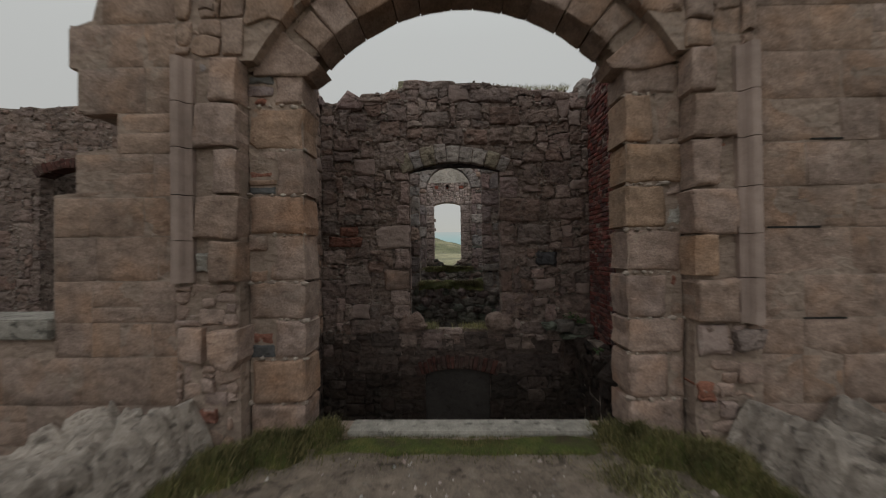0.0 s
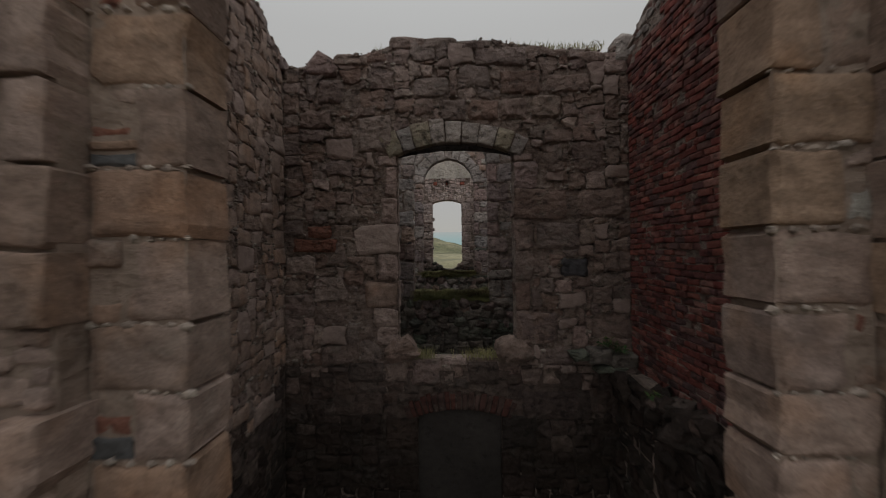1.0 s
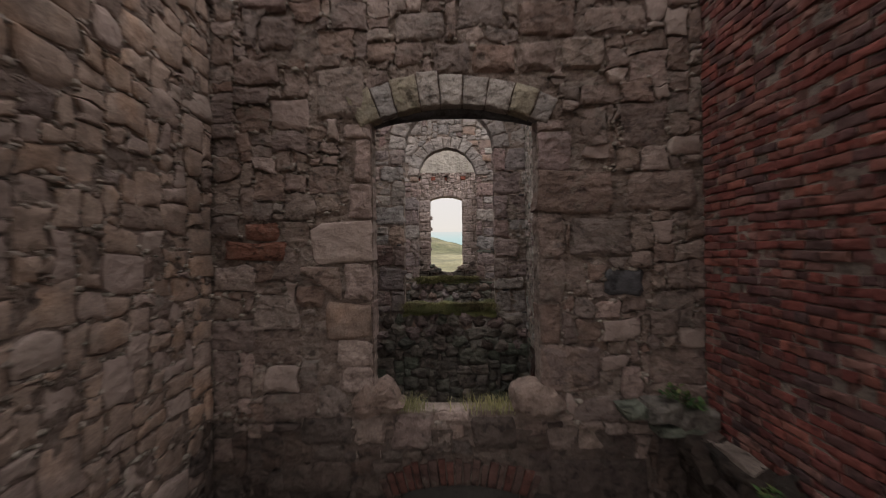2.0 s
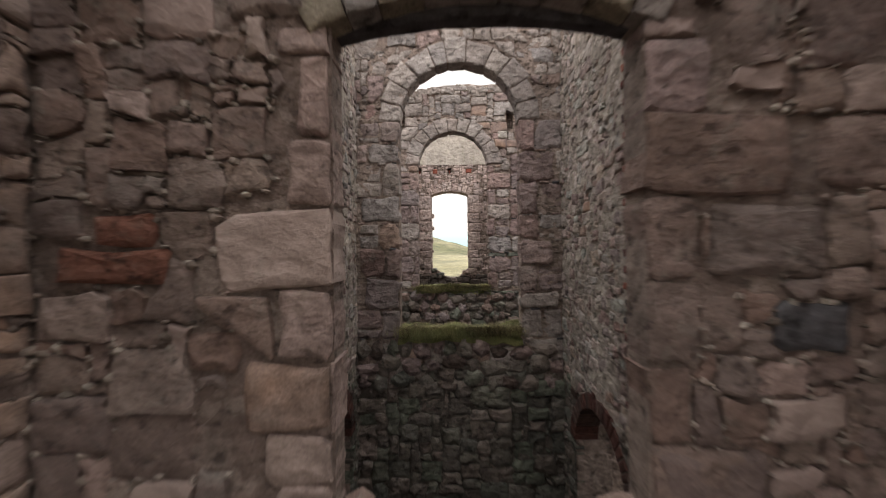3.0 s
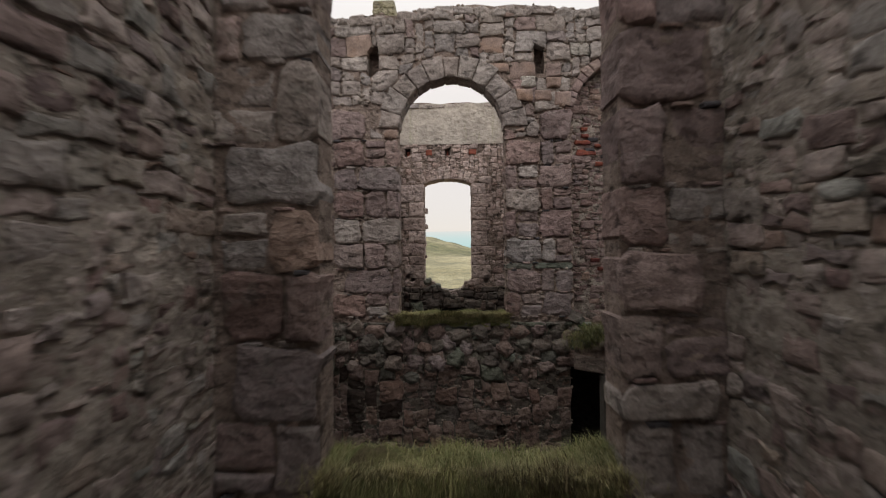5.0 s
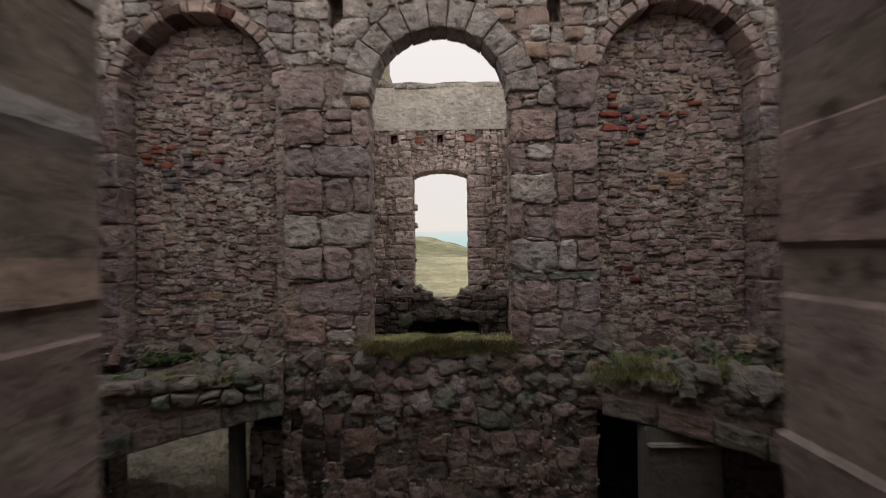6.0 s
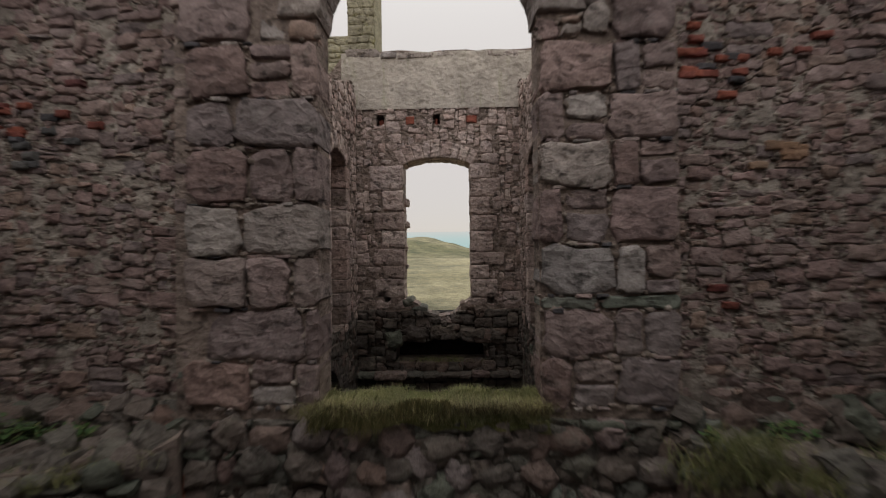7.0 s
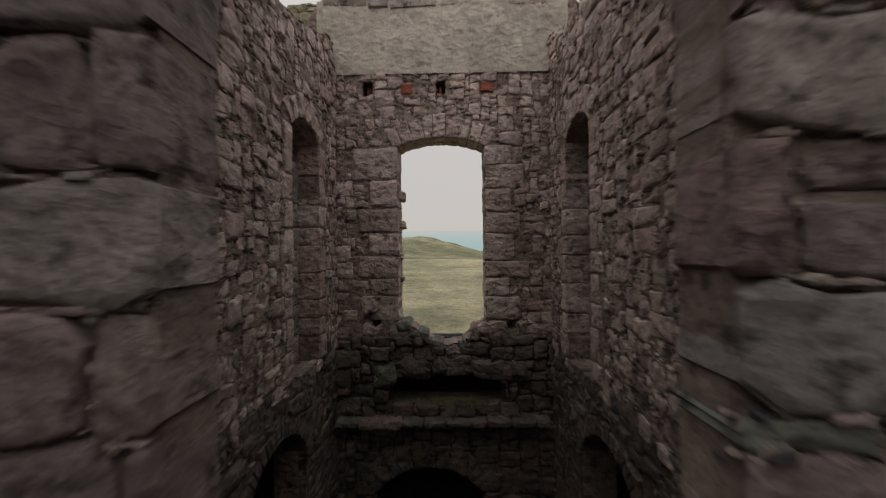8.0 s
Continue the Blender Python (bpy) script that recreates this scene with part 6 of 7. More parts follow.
def far_window_wall():
    rnd = random.Random(109)
    Y = 20.1
    m = facing("-y", Y)
    out = ragged(-6.2, 6.2, BASE, [(-6.2, 4.0), (-3.2, 5.2), (-2.4, 6.95), (-1, 7.0), (2.1, 7.0), (3.0, 5.0), (6.2, 4.0)], rnd, 0.3, 0.04)
    head = arched(-0.95, 0.48, 1.32, 4.51, 0.15)
    window = [(-0.95, 1.58), (-0.7, 1.5), (-0.5, 1.3), (-0.2, 1.2), (0.1, 1.24), (0.27, 1.42), (0.48, 1.58)] + head[2:]
    slot = [(-1.13, 0.24), (0.76, 0.24), (0.76, 0.6), (0.5, 0.6), (0.2, 0.7), (-0.1, 0.68), (-0.5, 0.62), (-1.13, 0.66)]
    putlogs = [rect(-1.52, -1.38, 5.36, 5.6), rect(-0.29, -0.17, 5.38, 5.6), rect(-1.4, -1.27, 1.5, 1.68), rect(0.86, 0.98, 1.45, 1.68)]
    vault = arched(-1.35, 0.4, BASE + 0.02, -1.25, 0.42)
    holes = [window, slot, vault] + putlogs
    wall = core("wall_far", m, out, holes, 0.5, mortar, "pink granite end wall with a tall flat-arched window and a pale rendered top")
    # sooty black sheet; the dark of slot and vault is in its colour
    core("wall_far_backing", facing("-y", Y + 0.5), rect(-2.3, 1.9, BASE, 1.2), [], 0.3, recess_shade, "sooty back of the hearth and vault, recess shade painted in")
    for a, b, c in ((-1.7, -1.2, 5.3), (-0.4, 0.0, 5.3), (-1.5, -1.15, 1.35), (0.75, 1.1, 1.35)):
        core("wall_putlog_backing", facing("-y", Y + 0.3), rect(a, b, c, c + 0.42), [], 0.12, mortar, "dark back of a putlog hole")
    rects, polys = [], []
    for edge, s in ((-0.95, -1), (0.48, 1)):
        rects += jamb(wall, edge, s, steps(1.6, 4.51, 0.28, 0.48, rnd), (0.66, 0.44, 0.72, 0.5), fair, rnd, proud=0.02, deep=0.48)
    polys.append(ring_of(wall, "voussoir", -0.95, 0.48, 4.51, 0.15, 0.36, 9, fair, rnd, proud=0.02, deep=0.48, over=0.05))
    free = free_of(out, holes, rects, polys)
    for c, d, w in ((3.62, 3.82, 0.06), (3.14, 3.3, 0.06), (2.2, 2.34, 0.03), (2.6, 2.75, 0.03)):
        box_stone(wall, "stone", -1.05, -0.93 + w, c, d, fair, rnd, proud=-0.2, deep=0.42, chamfer=0.03)
    for a, b in ((-1.5, -1.4), (-0.9, -0.7), (-0.27, -0.2), (0.42, 0.66)):
        box_stone(wall, "brick", a, b, 5.38, 5.56, bright_brick, rnd, proud=0.02 if b - a > 0.15 else -0.12, deep=0.2, chamfer=0.01)
        rects.append((a, b, 5.38, 5.56))
    bed(wall, out, holes, (-2.1, 1.66, 1.3, 5.75), level=0.003)
    bed(wall, out, holes, (-2.1, 1.66, -0.6, 1.32), deep_shade_mortar)
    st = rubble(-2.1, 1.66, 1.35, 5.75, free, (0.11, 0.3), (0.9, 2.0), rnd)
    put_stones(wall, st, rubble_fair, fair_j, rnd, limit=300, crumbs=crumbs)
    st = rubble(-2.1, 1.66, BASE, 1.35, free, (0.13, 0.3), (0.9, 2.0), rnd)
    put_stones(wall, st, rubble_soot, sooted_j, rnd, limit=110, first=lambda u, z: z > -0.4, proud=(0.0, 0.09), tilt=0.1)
    shelf = tagged(new("hearth_stone"), "pale worn hearth stones under the sooty opening", "hearth")
    shelf.matrix_basis = m
    for a, b in ((-1.1, -0.75), (-0.75, -0.42), (-0.4, 0.0), (0.0, 0.3), (0.3, 0.74)):
        box_stone(shelf, "stone", a, b, 0.03, 0.24 + rnd.uniform(-0.03, 0.03), rnd.choice((damp, sooted, rose)), rnd, proud=rnd.uniform(0.02, 0.07), deep=0.1, chamfer=0.04, bulge=0.02)
    for a, b, c, d in ((-0.95, -0.45, 0.68, 0.98), (-0.4, 0.18, 0.72, 1.05), (0.2, 0.8, 0.66, 0.98), (0.82, 1.2, 0.6, 0.95), (-1.4, -1.0, 0.5, 0.9)):
        box_stone(wall, "stone", a, b, c, d, rnd.choice((damp, sooted)), rnd, proud=rnd.uniform(0.08, 0.14), deep=0.2, chamfer=0.07, bulge=0.02)
    coat = core("wall_far_render", facing("-y", Y - 0.02), ragged(-2.3, 1.9, 5.78, [(-2.3, 6.97), (1.9, 6.97)], rnd, 0.3, 0.03), [], 0.05, render_coat, "pale weathered render with lichen streaks", 0.0)
    bed(coat, rect(-2.3, 1.9, 5.78, 7.0), [], (-2.2, 1.8, 5.72, 6.95), render_coat, level=0.012, amp=0.014)
    cap_stones(wall, [(-2.3, 7.0), (2.0, 7.0)], -2.2, 1.9, grey, rnd, (0.3, 0.8))
    ledge = tagged(new("ledge"), "broken stone ledge below the far window", "ledge")
    ledge.matrix_basis = facing("-y", Y - 0.26)
    u = -2.0
    while u < 1.45:
        w = min(rnd.uniform(0.35, 0.75), 1.5 - u)
        box_stone(ledge, "stone", u, u + w, -0.1 + rnd.uniform(-0.02, 0.02), 0.03 + rnd.uniform(-0.02, 0.015), rnd.choice((damp, rose, damp)), rnd, proud=rnd.uniform(-0.02, 0.03), deep=0.27, chamfer=0.03, bulge=0.02)
        u += w
    for a, b, c, d in ((-1.0, -0.76, 1.4, 1.58), (-0.8, -0.46, 1.22, 1.42), (-0.5, -0.2, 1.02, 1.24), (-0.22, 0.1, 1.0, 1.2), (0.08, 0.28, 1.12, 1.27), (0.25, 0.6, 1.26, 1.47)):
        box_stone(wall, "stone", a, b, c, d, rnd.choice((damp, sooted, pink)), rnd, proud=rnd.uniform(0.01, 0.07), deep=0.49, chamfer=0.05, bulge=0.02)
    ring_of(wall, "voussoir", -1.35, 0.4, -1.25, 0.42, 0.4, 11, damp, rnd, proud=0.06, deep=0.3, chamfer=0.03)


fourth_room()
far_window_wall()
# added walls that keep bright sky out of the basement openings
core("wall_outer_west", facing("+x", -6.2), rect(11.2, 20.4, BASE, 3.4), [], 0.5, mortar, "plain wall added to close the side of the ruin")
core("wall_outer_east", facing("-x", 6.2), rect(-20.4, -11.2, BASE, 3.4), [], 0.5, mortar, "plain wall added to close the side of the ruin")


# ---- chimney stack of the ruin beyond ----
def chimney_stack():
    rnd = random.Random(110)
    ob = tagged(new("chimney_stack"), "tall lichen-stained stone chimney stack behind the end wall", "chimney")
    ob.location = (-3.3, 26, -0.5)
    m, mj = pair("lichen_stone", [(0.30, 0.28, 0.22), (0.34, 0.32, 0.24), (0.28, 0.26, 0.20)], lichen=0.6, lichen_colour=(0.35, 0.33, 0.12))
    for name, x0, x1, y0, y1, z0, z1 in (("base", -1.7, 0.75, -1.0, 1.4, 0, 10.8), ("shaft", -0.25, 0.72, -0.9, 0.6, 10.8, 14.2)):
        part(name, link_mesh(name, *bevel_box(x0, x1, y0, y1, z0, z1, 0.05), mj), ob)
        st = lay(x0, x1, max(z0, 5.0), z1, lambda u, z: x0 < u < x1 and z < z1, (0.25, 0.4), (0.9, 2.0), rnd, split=0.1)
        store = Store("stone", m, 0.02, 0.02)
        face = ob.children[-1]
        for u, z, w, h in st:
            v, f = store.shape(u, z, w, h, 0.012, 0.04, 0.06, rnd)
            part("stone", link_mesh("stone", v, f, m, "cap"), face, facing("-y", y0))


chimney_stack()


# ---- grass and weeds ----
def blades(name, spots, mat, label, rnd, height=(0.1, 0.26), width=0.008, lean=0.5):
    """Tufts of grass: spots are (x, y, z) of the roots."""
    vs, fs = [], []
    for x, y, z in spots:
        h = rnd.uniform(*height)
        a = rnd.uniform(0, 6.283)
        dx, dy = math.cos(a), math.sin(a)
        b = rnd.uniform(0, 6.283)
        lx, ly = math.cos(b) * h * lean * rnd.random(), math.sin(b) * h * lean * rnd.random()
        w = width * rnd.uniform(0.6, 1.4)
        o = len(vs)
        vs += [(x - dx * w, y - dy * w, z - 0.02), (x + dx * w, y + dy * w, z - 0.02),
               (x + lx * 0.4 + dx * w * 0.7, y + ly * 0.4 + dy * w * 0.7, z + h * 0.6), (x + lx * 0.4 - dx * w * 0.7, y + ly * 0.4 - dy * w * 0.7, z + h * 0.6),
               (x + lx, y + ly, z + h * (1 - 0.25 * rnd.random()))]
        fs += [(o, o + 1, o + 2, o + 3), (o + 3, o + 2, o + 4)]
    ob = new(name, link_mesh(name, vs, fs, mat))
    return tagged(ob, label, "grass", kind="stuff")


def strip(x0, x1, y0, y1, z, count, rnd, droop=0.0):
    out = []
    for _ in range(count):
        x = rnd.uniform(x0, x1)
        y = rnd.uniform(y0 + 0.09 * noise.noise((x * 2.6, z, 5)), y1)
        out.append((x, y, z + 0.08 * noise.noise((x * 3, y * 3, 1)) - droop * max(0, (y0 + 0.12 - y) / 0.12) ** 2))
    return out


def sods(name, x0, x1, y0, y1, z0, z1, mat, label):
    k = 24
    xs, ys = np.linspace(x0, x1, k), np.linspace(y0, y1, 8)
    vs, fs = [], []
    for j, y in enumerate(ys):
        for x in xs:
            e = min(1, 5 * min((x - x0) / (x1 - x0), (x1 - x) / (x1 - x0)) + 0.3) * min(1, 0.4 + 3 * min(j, 7 - j) / 7)
            vs.append((float(x), float(y), z0 + (z1 - z0) * e * (0.75 + 0.6 * noise.noise((x * 2.3, y * 2.3, z0)) + 0.3 * noise.noise((x * 8, y * 8, z0))) - ((0.03 + 0.1 * abs(noise.noise((x * 3.1, 4, z0)))) if j == 0 else 0)))
    for j in range(7):
        for i in range(k - 1):
            fs.append((j * k + i, j * k + i + 1, (j + 1) * k + i + 1, (j + 1) * k + i))
    ob = new(name, link_mesh(name, vs, fs, mat, True))
    return tagged(ob, label, "turf", kind="structure")


def weeds(name, spots, label, rnd, size=0.05):
    """Broad-leaved weeds: little folded leaves round each root."""
    vs, fs = [], []
    for x, y, z, r in spots:
        for _ in range(int(90 * r / 0.15)):
            a, q = rnd.uniform(0, 6.283), r * math.sqrt(rnd.random())
            px, py, pz = x + q * math.cos(a), y + q * math.sin(a) * 0.6, z + rnd.uniform(0, r * 0.9) * (1 - q / r * 0.6)
            b, w = rnd.uniform(0, 6.283), size * rnd.uniform(0.5, 1.3)
            c, d, t = math.cos(b), math.sin(b), rnd.uniform(-0.6, 0.9)
            o = len(vs)
            vs += [(px, py, pz), (px + w * (c * 0.5 - d * 0.4), py + w * (d * 0.5 + c * 0.4), pz + w * t * 0.6), (px + w * c * 1.2, py + w * d * 1.2, pz + w * t), (px + w * (c * 0.5 + d * 0.4), py + w * (d * 0.5 - c * 0.4), pz + w * t * 0.6)]
            fs += [(o, o + 1, o + 2), (o, o + 2, o + 3)]
    ob = new(name, link_mesh(name, vs, fs, weed_mat))
    return tagged(ob, label, "weeds", kind="stuff")


def greenery():
    rnd = random.Random(111)
    sods("turf", -1.0, 0.92, 10.95, 11.34, 0.84, 1.1, turf_mat, "earth and turf on the sill of the round arch")
    sods("turf", -1.12, 0.86, 15.06, 15.46, 1.14, 1.36, turf_mat, "earth and turf on the sill of the round arch")
    for x0, x1, y0, y1, z, k in ((-0.97, 0.9, 10.96, 11.3, 1.03, 4200), (-1.1, 0.85, 15.02, 15.42, 1.3, 4600)):
        blades("grass", strip(x0, x1, y0, y1, z + 0.02, 3 * k, rnd, 0.1), grass_mat, "short green grass growing on a broken sill", rnd, (0.012, 0.06), 0.002, 3.0)
        lumps = []
        for _ in range(16):
            cx, cy = rnd.uniform(x0, x1), rnd.uniform(y0, y0 + 0.15)
            lumps += [(cx + rnd.gauss(0, 0.1), cy + rnd.gauss(0, 0.04), z + 0.02 - 0.12 * rnd.random()) for _ in range(150)]
        fringe = []
        for _ in range(4200):
            x = rnd.uniform(x0, x1)
            hang = (0.2 if x < x0 + 0.55 * (x1 - x0) else 0.1) * (0.5 + 1.3 * abs(noise.noise((x * 5, z, 3))))
            fringe.append((x, y0 + rnd.uniform(-0.03, 0.03), z + 0.03 - 0.4 * hang * rnd.random()))
        hair = [(x, y - 0.03, e + 0.16 * noise.noise((x * 3.3, z, 2)) + 0.04) for x, y, e in fringe if noise.noise((x * 4, z, 8)) > -0.15 and x < x0 + 0.6 * (x1 - x0)]
        blades("grass", hair, grass_mat if y0 < 12 else mossy_mat, "long dull grass hanging down from a broken sill", rnd, (-0.2, -0.06), 0.002, 0.7)
        blades("grass", fringe[::2], dry_mat, "dry yellow grass hanging over a broken sill", rnd, (0.03, 0.09), 0.002, 2.4)
        blades("grass", fringe[1::2], heather_mat, "brown withered grass hanging over a broken sill", rnd, (0.03, 0.1), 0.0022, 2.4)
        blades("grass", lumps, dry_mat, "dry yellow grass hanging over a broken sill", rnd, (0.03, 0.11), 0.002, 2.6)
    clump = [(rnd.gauss(0.5, 0.09), rnd.gauss(11.0, 0.05), 1.04 + rnd.uniform(-0.08, 0.03)) for _ in range(500)]
    blades("heather", clump, heather_mat, "small dark brown heather clump on a sill", rnd, (0.03, 0.12), 0.004, 1.5)
    for cx, cy, rx, ry, h in ((-1.42, 3.82, 0.36, 0.26, 0.2), (-1.75, 3.5, 0.4, 0.26, 0.2), (-2.1, 3.2, 0.35, 0.4, 0.2), (-2.28, 2.75, 0.22, 0.5, 0.1), (1.68, 3.82, 0.4, 0.26, 0.2), (1.95, 3.45, 0.5, 0.3, 0.2), (2.3, 3.2, 0.4, 0.42, 0.22), (2.4, 2.7, 0.26, 0.5, 0.1), (1.5, 3.1, 0.4, 0.25, 0.06)):
        vs, fs, spots = [(cx, cy, h)], [], []
        for j in range(1, 9):
            for i in range(28):
                a = 6.2832 * i / 28
                q = j / 8
                x = cx + rx * q * math.cos(a)
                y = min(4.06 if -1.46 < x < 1.7 else 3.66, cy + ry * q * math.sin(a))
                vs.append((x, y, h * (1 - q * q) * (1 + 0.5 * noise.noise((x * 3, y * 3, 2))) - 0.03 * q))
        for i in range(28):
            fs.append((0, 1 + i, 1 + (i + 1) % 28))
            for j in range(7):
                fs.append((1 + j * 28 + i, 1 + (j + 1) * 28 + i, 1 + (j + 1) * 28 + (i + 1) % 28, 1 + j * 28 + (i + 1) % 28))
        mound = new("turf_mound", link_mesh("turf_mound", vs, fs, moss, True))
        tagged(mound, "low grassy mound of earth beside the doorway", "mound", kind="structure")
        for _ in range(int(13000 * rx * ry) + 900):
            q, a = math.sqrt(rnd.random()) * rnd.uniform(0.75, 1.45), rnd.uniform(0, 6.283)
            x = cx + rx * q * math.cos(a)
            y = min(4.06 if -1.46 < x < 1.7 else 3.66, cy + ry * q * math.sin(a))
            spots.append((x, y, max(0.0, h * (1 - q * q)) * (1 + 0.5 * noise.noise((x * 3, y * 3, 2)))))
        blades("grass", spots, mossy_mat, "short mossy green grass beside the doorway", rnd, (0.02, 0.11), 0.003, 1.9)
    sods("turf", -1.35, 1.66, 3.45, 3.8, 0.03, 0.1, moss, "strip of moss along the threshold")
    blades("grass", [(rnd.uniform(-1.35, 1.65), 3.78 - abs(rnd.gauss(0, 0.17)), 0.06) for _ in range(7000)], mossy_mat, "short mossy grass along the threshold", rnd, (0.01, 0.045), 0.0035, 1.6)
    spots = []
    for cx, cy in ((-2.15, 2.6), (-2.1, 2.0), (2.4, 2.5), (2.3, 1.9), (1.6, 2.7)):
        spots += [(cx + rnd.gauss(0, 0.14), cy + rnd.gauss(0, 0.3), 0.02) for _ in range(700)]
    blades("grass", spots, dry_mat, "thin dry grass along the path edge", rnd, (0.03, 0.12), 0.004, 1.2)
    blades("grass", [(rnd.uniform(-1.2, 2.4), 7.42 + rnd.uniform(0.02, 0.3), 5.24) for _ in range(1500)], dry_mat, "short dry grass along a wall top", rnd, (0.03, 0.12), 0.005, 1.4)
    blades("grass", [(rnd.gauss(-0.45, 0.1), 7.4 + rnd.uniform(0.0, 0.2), 0.42) for _ in range(160)] + [(rnd.gauss(0.45, 0.2), 7.4 + rnd.uniform(0.0, 0.25), 0.4) for _ in range(300)], dry_mat, "tufts of dry grass on the opening's sill", rnd, (0.06, 0.2), 0.004, 0.9)
    weeds("weeds", [(2.3, 7.25, 0.62, 0.16), (2.45, 7.2, 0.55, 0.12), (2.15, 7.3, 0.5, 0.08), (2.5, 6.3, 0.22, 0.1)], "green leafy weeds on a stone shelf", rnd)
    spots, tufts = [], []
    for m, length in STUBS:
        for _ in range(24):
            c = m @ Vector((rnd.uniform(0.2, length - 0.2), 1.05, rnd.uniform(-0.4, -0.05)))
            spots.append((c.x, c.y, c.z - 0.05, rnd.uniform(0.07, 0.17)))
        for _ in range(9):
            c = m @ Vector((rnd.uniform(0.1, length - 0.1), 1.02, rnd.uniform(-0.3, 0.05)))
            tufts += [(c.x + rnd.gauss(0, 0.09), c.y + rnd.gauss(0, 0.07), c.z - 0.03) for _ in range(170)]
    for cx, cy, cz, k in ((2.25, 14.78, 1.08, 1500), (2.5, 14.7, 1.02, 900), (3.2, 14.6, 1.05, 1100), (3.5, 14.45, 1.0, 600), (2.0, 14.85, 0.95, 500)):
        tufts += [(cx + rnd.gauss(0, 0.13), cy + rnd.gauss(0, 0.08), cz + rnd.uniform(-0.14, 0.06)) for _ in range(k)]
    spots += [(-3.85, 15.0, 1.1, 0.2), (-3.6, 15.02, 1.12, 0.22), (-3.4, 14.98, 1.1, 0.17), (-3.0, 15.0, 1.12, 0.14), (-2.45, 14.95, 1.08, 0.09), (2.62, 14.9, 1.15, 0.16), (3.4, 14.75, 1.12, 0.18), (2.05, 14.95, 1.12, 0.08)]
    weeds("weeds", spots, "green leafy weeds among the rubble of a vault stub", rnd, 0.045)
    blades("grass", tufts, grass_mat, "straggling yellow-green grass among the rubble", rnd, (0.04, 0.17), 0.003, 1.8)
    blades("grass", [(rnd.gauss(-0.2, 0.4), 19.98 + rnd.uniform(0, 0.25), 0.24) for _ in range(700)], grass_mat, "thin grass on the hearth stones", rnd, (0.03, 0.1), 0.003, 1.8)
    # the meadow in front of the far window
    spots = []
    for _ in range(14000):
        y = 21.2 + 26 * rnd.random() ** 1.6
        x = rnd.uniform(-5, 5) * (0.6 + (y - 20) / 22)
        spots.append((x, y, heights(x, y)))
    blades("grass", spots, pale_grass, "pale dry grass of the meadow", rnd, (0.04, 0.13), 0.006, 3.2)


greenery()
low_openings()


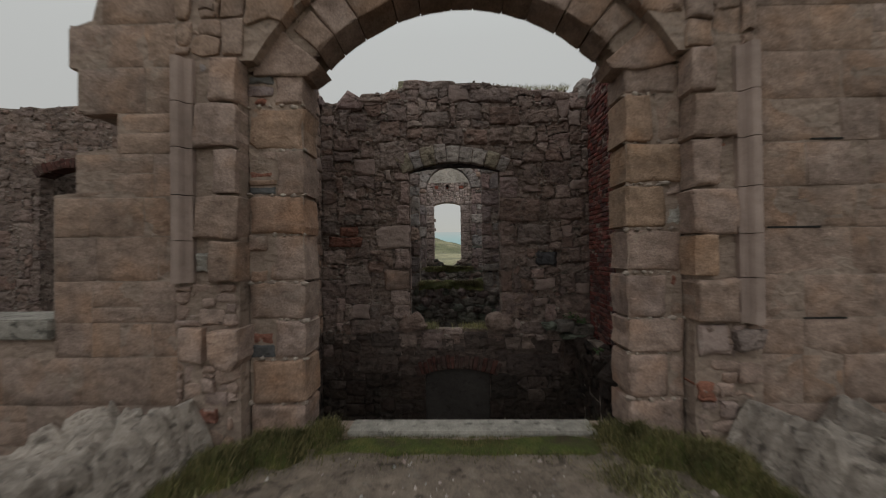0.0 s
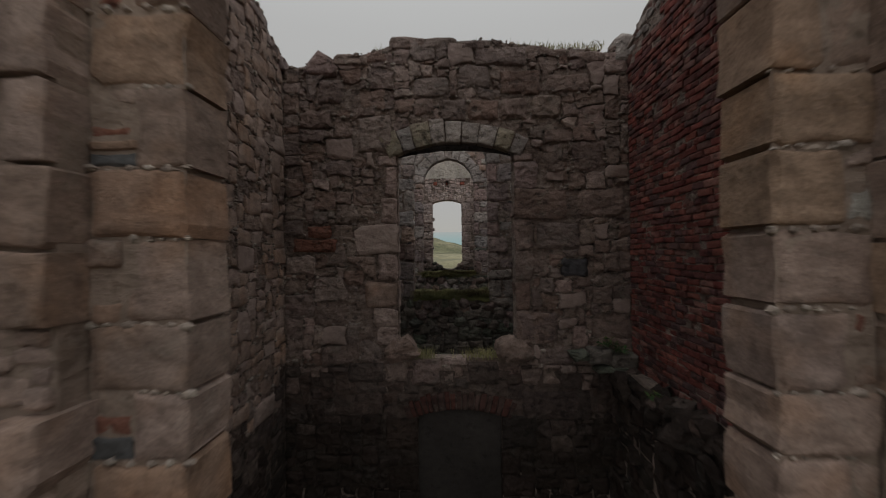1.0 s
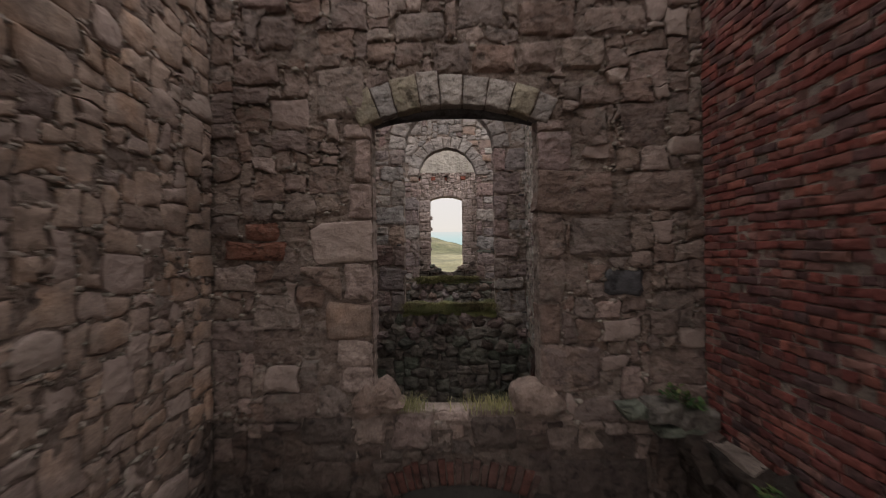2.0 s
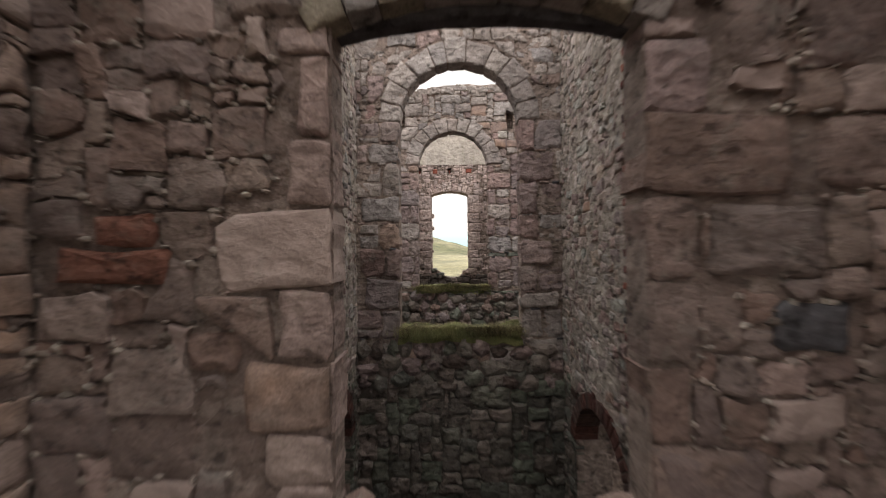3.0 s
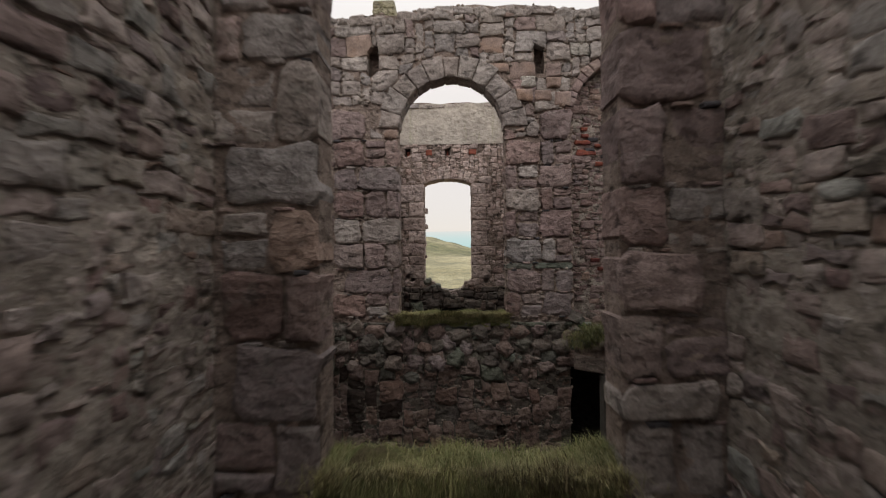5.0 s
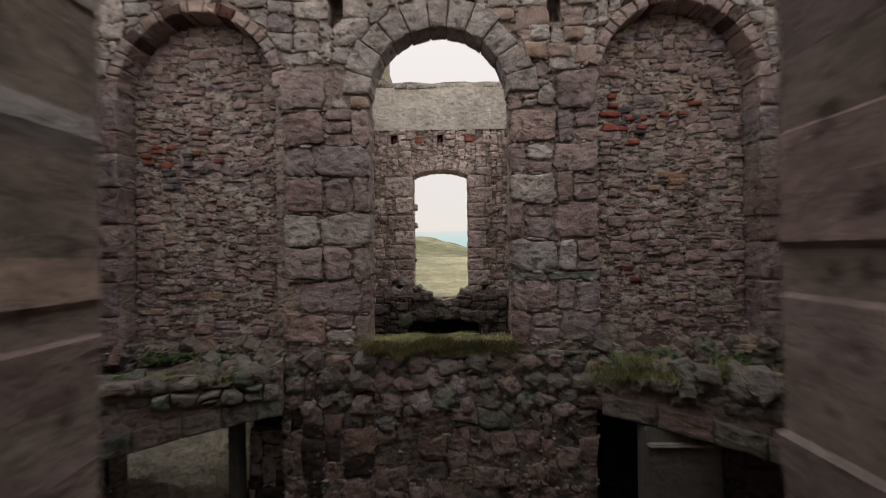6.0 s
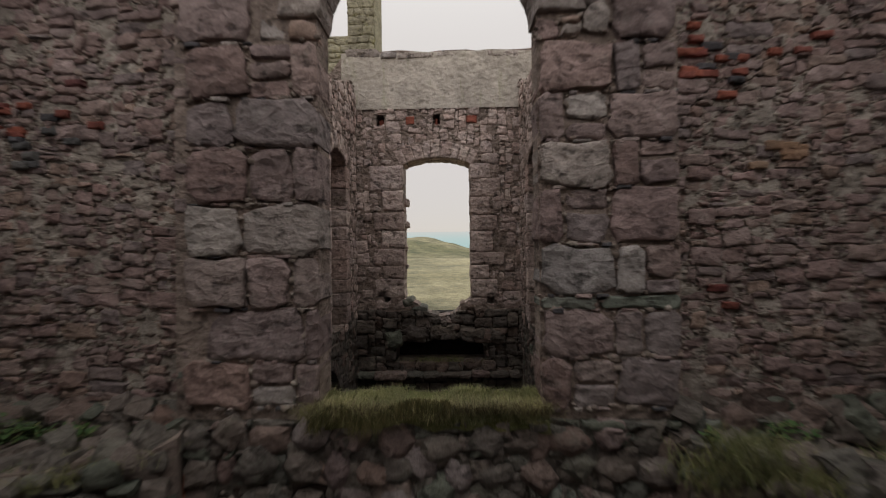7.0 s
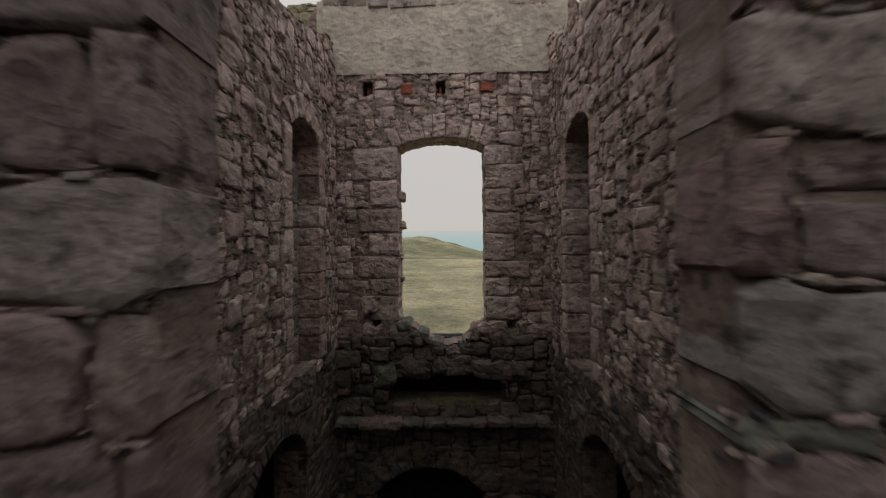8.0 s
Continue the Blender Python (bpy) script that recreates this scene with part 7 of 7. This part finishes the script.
# ---- broken low walls beside the path ----
def low_wall(x0, x1, y0, y1, top, label, seed):
    """A stump of rubble wall: a rough concreted mass with stones standing out of it."""
    rnd = random.Random(seed)
    ob = tagged(new("low_wall"), label, "wall")
    ob.location = ((x0 + x1) / 2, (y0 + y1) / 2, 0)
    ox, oy = ob.location.x, ob.location.y

    inner = x1 if x1 < 0 else x0

    def crest(x, y):
        s = (x - x0) / (x1 - x0)
        e = min(1.0, 5.5 * min(s, 1 - s))
        wx, wy = x + 0.1 * noise.noise((x * 4, y * 4, 7)), y + 0.1 * noise.noise((x * 4, y * 4, 17))
        d, pts = noise.voronoi((wx * 3.0, wy * 3.6, seed))
        g, pts = noise.voronoi((wx * 8.0, wy * 9.0, seed + 3))
        z = top * (0.8 + 0.28 * (y - y0) / (y1 - y0)) + 0.15 * noise.noise((x * 1.7, y * 1.7, 5)) + 0.3 * min(0.3, d[1] - d[0]) + 0.12 * min(0.25, g[1] - g[0]) + 0.02 * noise.noise((x * 17, y * 17, 4))
        # against the front the mass ends in a smooth sloping fillet
        q = max(0.0, min(1.0, (y - (3.15 if x < 0 else 2.95)) / 0.2)) * max(0.0, min(1.0, (1.0 - abs(x - inner)) / 0.15))
        slope = 0.66 - 0.42 * abs(x - inner) + 0.02 * noise.noise((x * 4, y * 4, 1))
        return (z * (1 - q) + slope * q) * e ** 0.7

    k, e = 90, 150
    vs, fs = [], []
    for j in range(e):
        for i in range(k):
            s, t = i / (k - 1), j / (e - 1)
            x, y = x0 + (x1 - x0) * s, y0 + (y1 - y0) * t
            vs.append((x - ox + 0.05 * noise.noise((x * 6, y * 6, 1)), y - oy, crest(x, y) - 0.4 * (i in (0, k - 1)) - 0.6 * (j == 0)))
    for j in range(e - 1):
        for i in range(k - 1):
            fs.append((j * k + i, j * k + i + 1, (j + 1) * k + i + 1, (j + 1) * k + i))
    part("core", link_mesh("core", vs, fs, lime_crust, True), ob, label="crusted lime and rubble core")
    store = Store("stone", lime_crust, 0.02, 0.02, 0.05, 0.1)
    for _ in range(46):
        x, y = rnd.uniform(x0 + 0.05, x1 - 0.05), rnd.uniform(y0, 2.95)
        h = rnd.uniform(0.05, 0.16)
        w = h * rnd.uniform(1.0, 1.6)
        v, f = store.shape(-w / 2, -h / 2, w, h, 0.0, h * 0.1, 0.15, rnd, (rnd.uniform(0, 99), 0))
        s = (x - x0) / (x1 - x0)
        part("stone", link_mesh("stone", v, f, lime_crust, "cap"), ob, pose(x - ox, y - oy, crest(x, y) - 0.03, rnd.gauss(0, 9), rnd.gauss(0, 9) + (14 if s > 0.85 else -14 if s < 0.15 else 0), rnd.uniform(0, 360)))


def pebbles():
    """Small stones strewn over the path."""
    rnd = random.Random(77)
    vs, fs = [], []
    for _ in range(900):
        x, y = rnd.gauss(0.1, 0.9), rnd.uniform(-1.0, 3.6)
        r = 0.008 + 0.03 * rnd.random() ** 3
        o = len(vs)
        for i in range(6):
            a = i * 1.047 + rnd.uniform(-0.3, 0.3)
            vs.append((x + r * math.cos(a) * rnd.uniform(0.8, 1.3), y + r * math.sin(a) * rnd.uniform(0.8, 1.2), 0.035))
        vs.append((x, y, 0.05 + r * rnd.uniform(0.5, 0.9)))
        fs += [(o + i, o + (i + 1) % 6, o + 6) for i in range(6)]
    ob = new("pebbles", link_mesh("pebbles", vs, fs, pale_j))
    tagged(ob, "small pale stones strewn over the gravel path", "pebbles", kind="stuff")


pebbles()
low_wall(-3.5, -2.3, 1.0, 3.52, 0.46, "broken low rubble wall beside the path", 41)
low_wall(2.5, 3.9, 1.0, 3.52, 0.48, "broken low rubble wall beside the path", 42)
